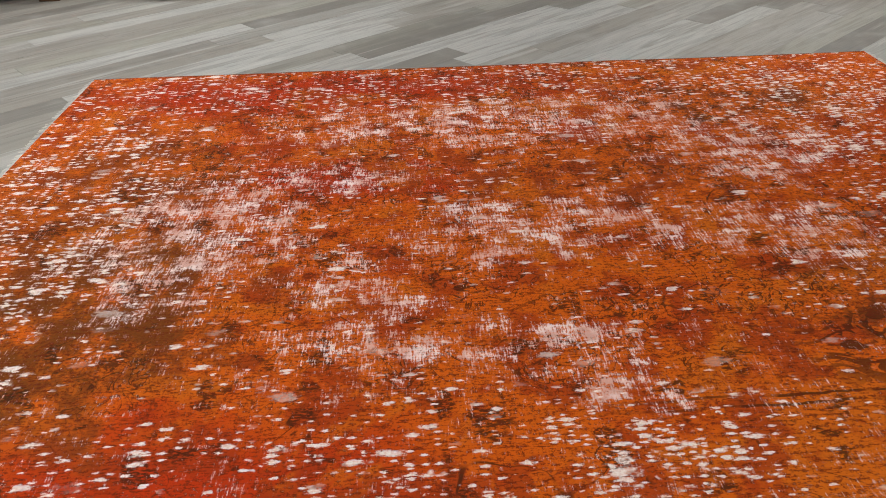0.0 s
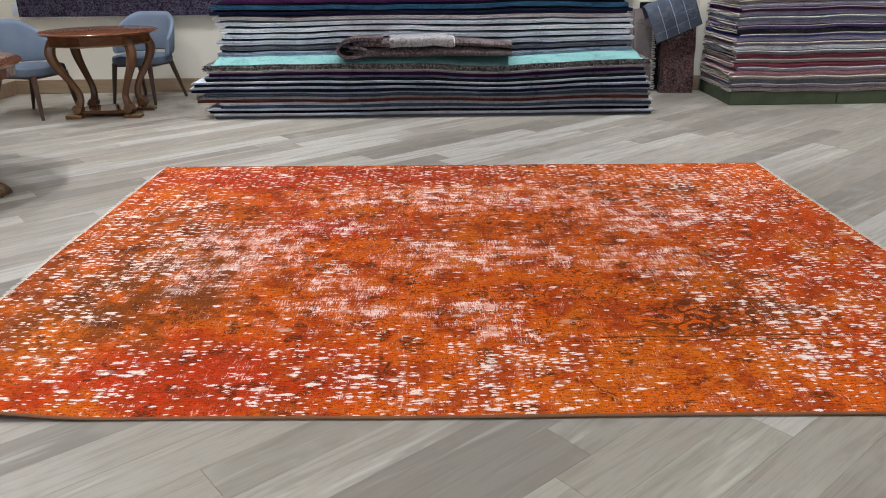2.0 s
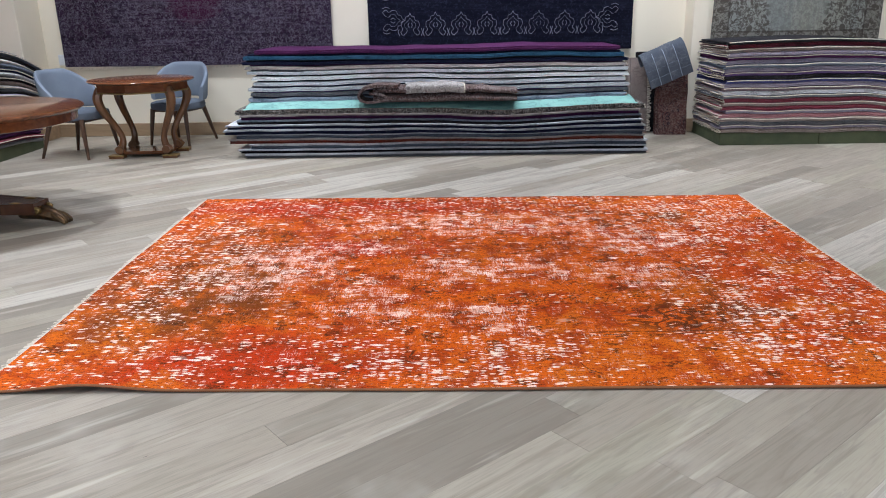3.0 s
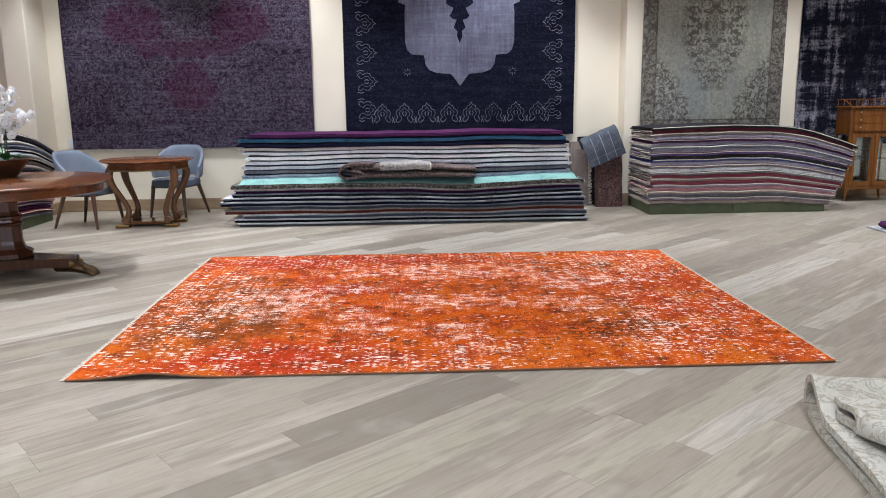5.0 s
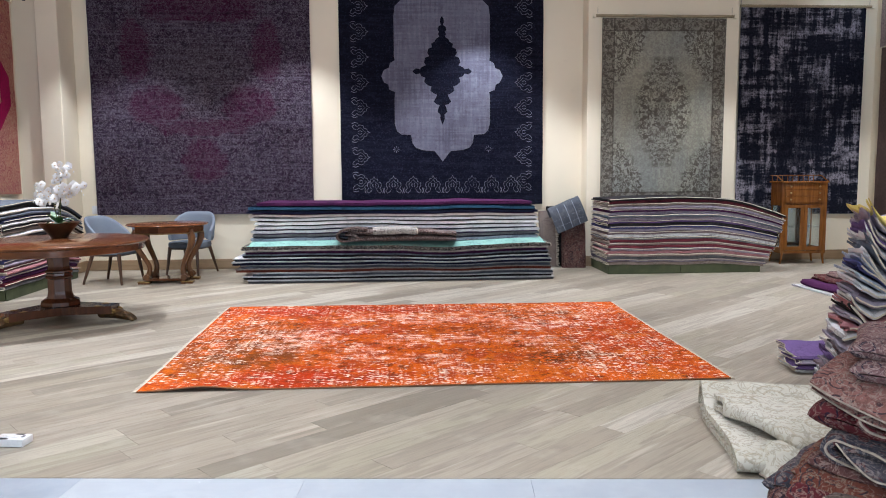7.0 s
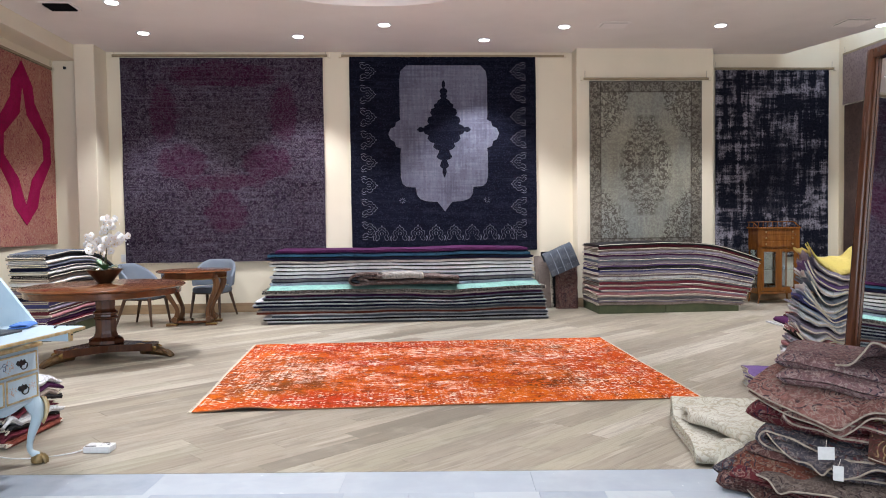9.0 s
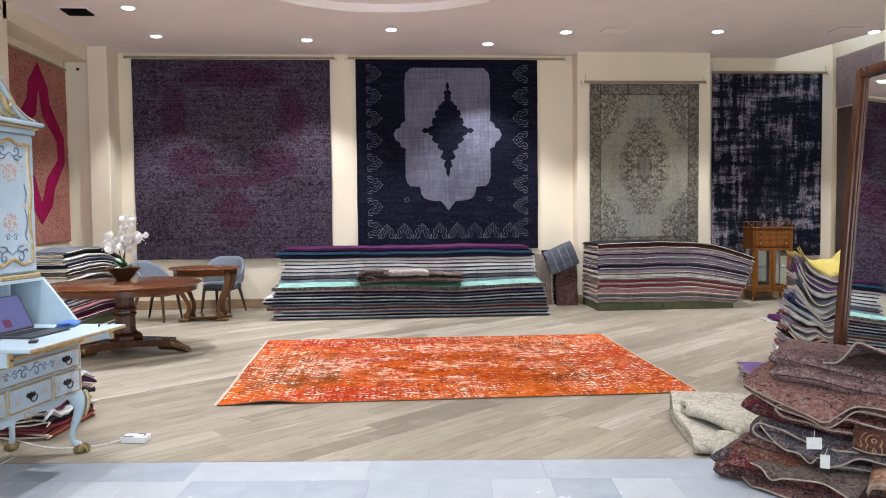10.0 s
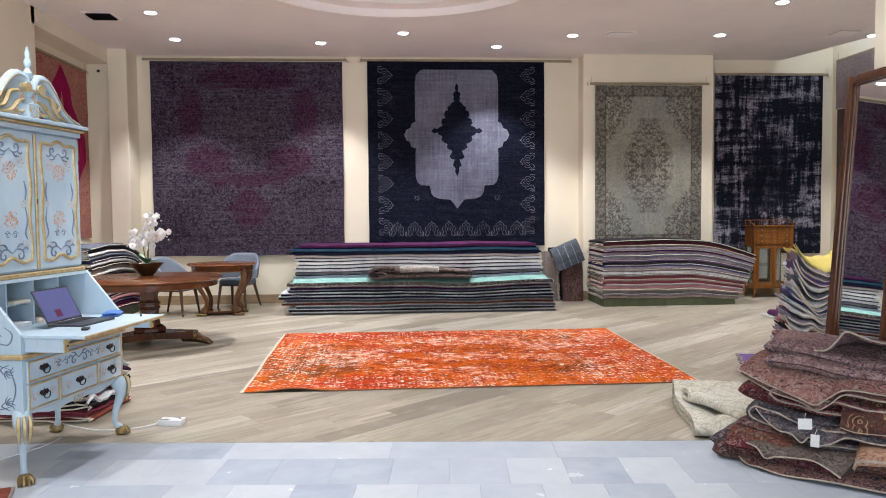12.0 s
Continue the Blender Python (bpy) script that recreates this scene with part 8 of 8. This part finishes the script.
def small_things():
    # extension block with its lead
    root = thing("power_strip", pose(-1.655, -0.09, 0, 0, 0, -6), "white plastic power strip on the oak floor", "power strip")
    part("housing", bm_box(-0.085, -0.05, 0.0, 0.085, 0.05, 0.042, bev=0.008, seg=2), PLASTIC, root, "", True)
    for x in (-0.04, 0.02):
        s = part("socket_face", lathe(bmesh.new(), [(0.022, 0.0425), (0.022, 0.0445), (0.018, 0.0448), (0.001, 0.0448)], 18, x, 0), PLASTIC, root)
        for k in (-1, 1):
            part("socket_hole", lathe(bmesh.new(), [(0.0025, 0.0449), (0.0025, 0.0455)], 8, x + k * 0.008, 0), IRON, s)
    part("switch", bm_box(0.055, -0.012, 0.0425, 0.07, 0.012, 0.046, bev=0.001), m_plain("grey_switch", (0.2, 0.2, 0.22)), root)
    part("label", bm_box(-0.075, -0.044, 0.0423, -0.004, -0.026, 0.0432), IRON, root, "dark printed label")
    part("label", bm_box(0.004, 0.026, 0.0423, 0.05, 0.042, 0.0432), IRON, root, "dark printed label")
    cable = thing("power_cable", pose(0, 0, 0), "thin white cable running across the floor to the desk", "cable")
    part("lead", tube(bmesh.new(), catmull([(-1.74, -0.095, 0.02), (-1.82, -0.14, 0.006), (-1.98, -0.20, 0.005), (-2.14, -0.20, 0.005), (-2.30, -0.12, 0.005), (-2.45, -0.02, 0.006), (-2.56, 0.0, 0.02)], 6), 0.004, 6), PLASTIC, cable, "", True)
    cable = thing("power_cable", pose(0, 0, 0), "thin pale cable lying on the marble floor", "cable")
    part("lead", tube(bmesh.new(), catmull([(-2.32, -0.36, 0.004), (-2.36, -0.55, 0.004), (-2.48, -0.75, 0.004), (-2.62, -0.95, 0.004), (-2.9, -1.1, 0.004)], 6), 0.0035, 6), PLASTIC, cable, "", True)
    # vents in the ceiling
    for x, y, w, d, dark in ((-3.82, 4.69, 0.36, 0.36, True), (3.39, 5.45, 0.40, 0.30, False), (6.77, 5.28, 0.40, 0.42, False)):
        v = thing("ceiling_vent", pose(x, y, CEIL), "%s ceiling vent with slats" % ("dark open square" if dark else "white metal square"), "vent", "vents in the ceiling")
        for s in (-1, 1):
            part("frame", bm_box(-w / 2, s * d / 2 - 0.02, -0.012, w / 2, s * d / 2 + 0.02, -0.0005, bev=0.002), WHITE, v)
            part("frame", bm_box(s * w / 2 - 0.02, -d / 2 + 0.0205, -0.012, s * w / 2 + 0.02, d / 2 - 0.0205, -0.0005, bev=0.002), WHITE, v)
        part("backing", bm_box(-w / 2 + 0.021, -d / 2 + 0.021, -0.004, w / 2 - 0.021, d / 2 - 0.021, -0.0008), IRON, v)
        n = 7 if dark else 4
        for k in range(n):
            yy = -d / 2 + 0.03 + (d - 0.06) * (k + 0.5) / n
            sl = part("slat", bm_box(-w / 2 + 0.022, -0.012 if dark else -0.027, -0.001, w / 2 - 0.022, 0.012 if dark else 0.027, 0.001), IRON if dark else WHITE, v)
            sl.matrix_local = pose(0, yy, -0.018, -12 if not dark else 70)
    # wall switch and sensor
    for x, z in ((-4.02, 0.95),):
        s = thing("wall_socket", pose(-4.02, 7.198, 0.9), "white plastic wall socket", "socket")
        part("plate", bm_box(-0.045, -0.012, -0.06, 0.045, 0.0, 0.06, bev=0.004), PLASTIC, s)
        part("rocker", bm_box(-0.02, -0.017, -0.025, 0.02, -0.0125, 0.025, bev=0.003), PLASTIC, s)
    s = thing("wall_sensor", pose(-4.68, 6.815, 3.82), "small black sensor fixed on the niche wall", "sensor")
    part("body", lathe(bmesh.new(), [(0.02, -0.02), (0.025, 0.0), (0.02, 0.02)], 12), IRON, s, "", True)
    # paper tags on the piles
    for x, y, z, rx, rz, w, h in ((2.265, -1.575, 0.315, 84, -12, 0.075, 0.06), (2.31, -1.60, 0.225, 86, -32, 0.045, 0.07), (3.50, 0.415, 0.83, 80, -18, 0.045, 0.07), (3.54, 0.40, 0.74, 80, -35, 0.04, 0.06), (3.62, 0.385, 0.97, 80, -18, 0.04, 0.09)):
        t = thing("price_tag", pose(x, y, z, rx - 90, 0, rz), "small white paper price tag tied to a rug", "tag", "price tags on the rugs")
        part("card", bm_box(-w / 2, -0.0008, -h / 2, w / 2, 0.0008, h / 2), PAPER, t)
        part("string", tube(bmesh.new(), [(0, 0, h / 2), (0.01, 0.02, h / 2 + 0.03)], 0.0012, 4), FRINGE, t)
    # corner of a patterned rug on the marble
    r = thing("small_rug", pose(-2.39, -1.86, 0, 0, 0, 20), "small red patterned rug lying on the marble floor", "rug")
    part("field", bm_box(-0.3, -0.45, 0.001, 0.38, 0.45, 0.013, bev=0.003), RUGM["rust red"], r)
    part("border", bm_box(0.381, -0.45, 0.001, 0.40, 0.45, 0.0125, bev=0.003), RUGM["taupe"], r)


small_things()


# ---- floor pieces, last ----
def boards():
    ang, w, gap = radians(40.0), 0.17, 0.0003
    ca, sa = math.cos(ang), math.sin(ang)
    rnd = random.Random(4)
    pieces = []
    lo, hi = -60, 70
    for k in range(lo, hi):
        v0, v1 = k * w, (k + 1) * w
        u = -9.0 - rnd.random() * 1.5
        while u < 14:
            ln = rnd.choice((1.2, 1.5, 1.9, 2.2))
            p = [(u + gap, v0 + gap), (u + ln - gap, v0 + gap), (u + ln - gap, v1 - gap), (u + gap, v1 - gap)]
            q = [(a * ca - b * sa, a * sa + b * ca) for a, b in p]
            c0 = ((u + ln / 2) * ca - (v0 + w / 2) * sa, (u + ln / 2) * sa + (v0 + w / 2) * ca)
            full = len(q)
            r = cut(q, -SLOPE, 1, SEAM + 0.004)
            for a, b, c in ((1, 0, -4.9), (-1, 0, -7.85), (0, -1, -7.3)):
                r = cut(r, a, b, c) if len(r) > 2 else r
            if len(r) > 2:
                whole = len(r) == 4 and max(abs(s[0] - t[0]) + abs(s[1] - t[1]) for s, t in zip(q, r)) < 1e-9
                pieces.append((c0, ln, r, whole))
            u += ln
    # the boards that the walk passes nearest: the open floor before and beside the rug
    near = sorted(range(len(pieces)), key=lambda i: abs(pieces[i][0][0] - 0.4) * 0.6 + abs(pieces[i][0][1] - 0.6))[:300]
    near = set(near)
    shared = {}
    rest_v, rest_f = [], []

    def solid(poly):
        n = len(poly)
        c = 0.0004
        mx, my = sum(p[0] for p in poly) / n, sum(p[1] for p in poly) / n
        ins = []
        for x, y in poly:
            d = math.hypot(x - mx, y - my) or 1
            ins.append((x - (x - mx) / d * c * 1.4, y - (y - my) / d * c * 1.4))
        vs = [(x, y, -0.006) for x, y in poly] + [(x, y, -0.0009) for x, y in poly] + [(x, y, 0.0) for x, y in ins]
        fs = [tuple(range(2 * n, 3 * n))]
        for i in range(n):
            j = (i + 1) % n
            fs += [(i, j, n + j, n + i), (n + i, n + j, 2 * n + j, 2 * n + i)]
        return vs, fs

    for i, (c0, ln, poly, whole) in enumerate(pieces):
        loc = [((x - c0[0]) * ca + (y - c0[1]) * sa, -(x - c0[0]) * sa + (y - c0[1]) * ca) for x, y in poly]
        dz = -rnd.random() * 0.0005
        if i in near:
            if whole and ln in shared:
                me = shared[ln]
            else:
                me = bpy.data.meshes.new("plank")
                me.from_pydata(*[solid(loc)[0], [], solid(loc)[1]])
                me.materials.append(OAK)
                if whole:
                    shared[ln] = me
            ob = new("plank", me)
            ob.parent = FLOOR_WOOD
            ob.matrix_local = pose(c0[0], c0[1], dz, 0, 0, 40.0)
        else:
            vs, fs = solid(loc)
            base = len(rest_v)
            rest_v.extend(vs)
            rest_f.extend(tuple(base + k for k in f) for f in fs)
            rest_c.append((base, len(vs), c0))
    # the far boards: one joined mesh in the boards' own direction
    verts = []
    for (base, n, c0) in rest_c:
        ox, oy = c0[0] * ca + c0[1] * sa, -c0[0] * sa + c0[1] * ca
        verts += [(x + ox, y + oy, z) for x, y, z in rest_v[base:base + n]]
    me = bpy.data.meshes.new("far_planks")
    me.from_pydata(verts, [], rest_f)
    me.materials.append(m_floor(True))
    ob = new("far_planks", me)
    ob.parent = FLOOR_WOOD
    ob.matrix_local = pose(0, 0, 0, 0, 0, 40.0)
    ob["kind"] = "stuff"


rest_c = []
boards()


def tiles():
    a = math.degrees(math.atan(SLOPE))
    base = pose(0, SEAM, 0, 0, 0, a)
    rnd = random.Random(9)
    cache = {}

    def tile(u0, v0, u1, v1):
        key = (round(u1 - u0, 3), round(v1 - v0, 3))
        if key not in cache:
            w, d = key
            g, c = 0.0003, 0.0005
            vs = []
            for o, z in ((g, -0.004), (g, -0.001), (g + c, 0.0)):
                vs += [(o, o, z), (w - o, o, z), (w - o, d - o, z), (o, d - o, z)]
            fs = [(8, 9, 10, 11)]
            for r in (0, 4):
                for i in range(4):
                    fs.append((r + i, r + (i + 1) % 4, r + 4 + (i + 1) % 4, r + 4 + i))
            me = bpy.data.meshes.new("marble_tile")
            me.from_pydata(vs, [], fs)
            me.materials.append(MARBLE)
            cache[key] = me
        ob = new("marble_tile", cache[key])
        ob.parent = FLOOR_MARBLE
        ob.matrix_local = base @ pose(u0, v0, rnd.random() * 0.0004)

    for k in range(-5, 8):
        tile(k * 1.05 - 0.05, -0.335, k * 1.05 + 1.0, -0.004)
    w, d = 0.345, 0.44
    for r in range(7):
        off = -0.02 + (0.5 * w if r % 2 else 0)
        for k in range(-13, 19):
            tile(off + k * w, -0.335 - (r + 1) * d, off + (k + 1) * w, -0.335 - r * d)


tiles()
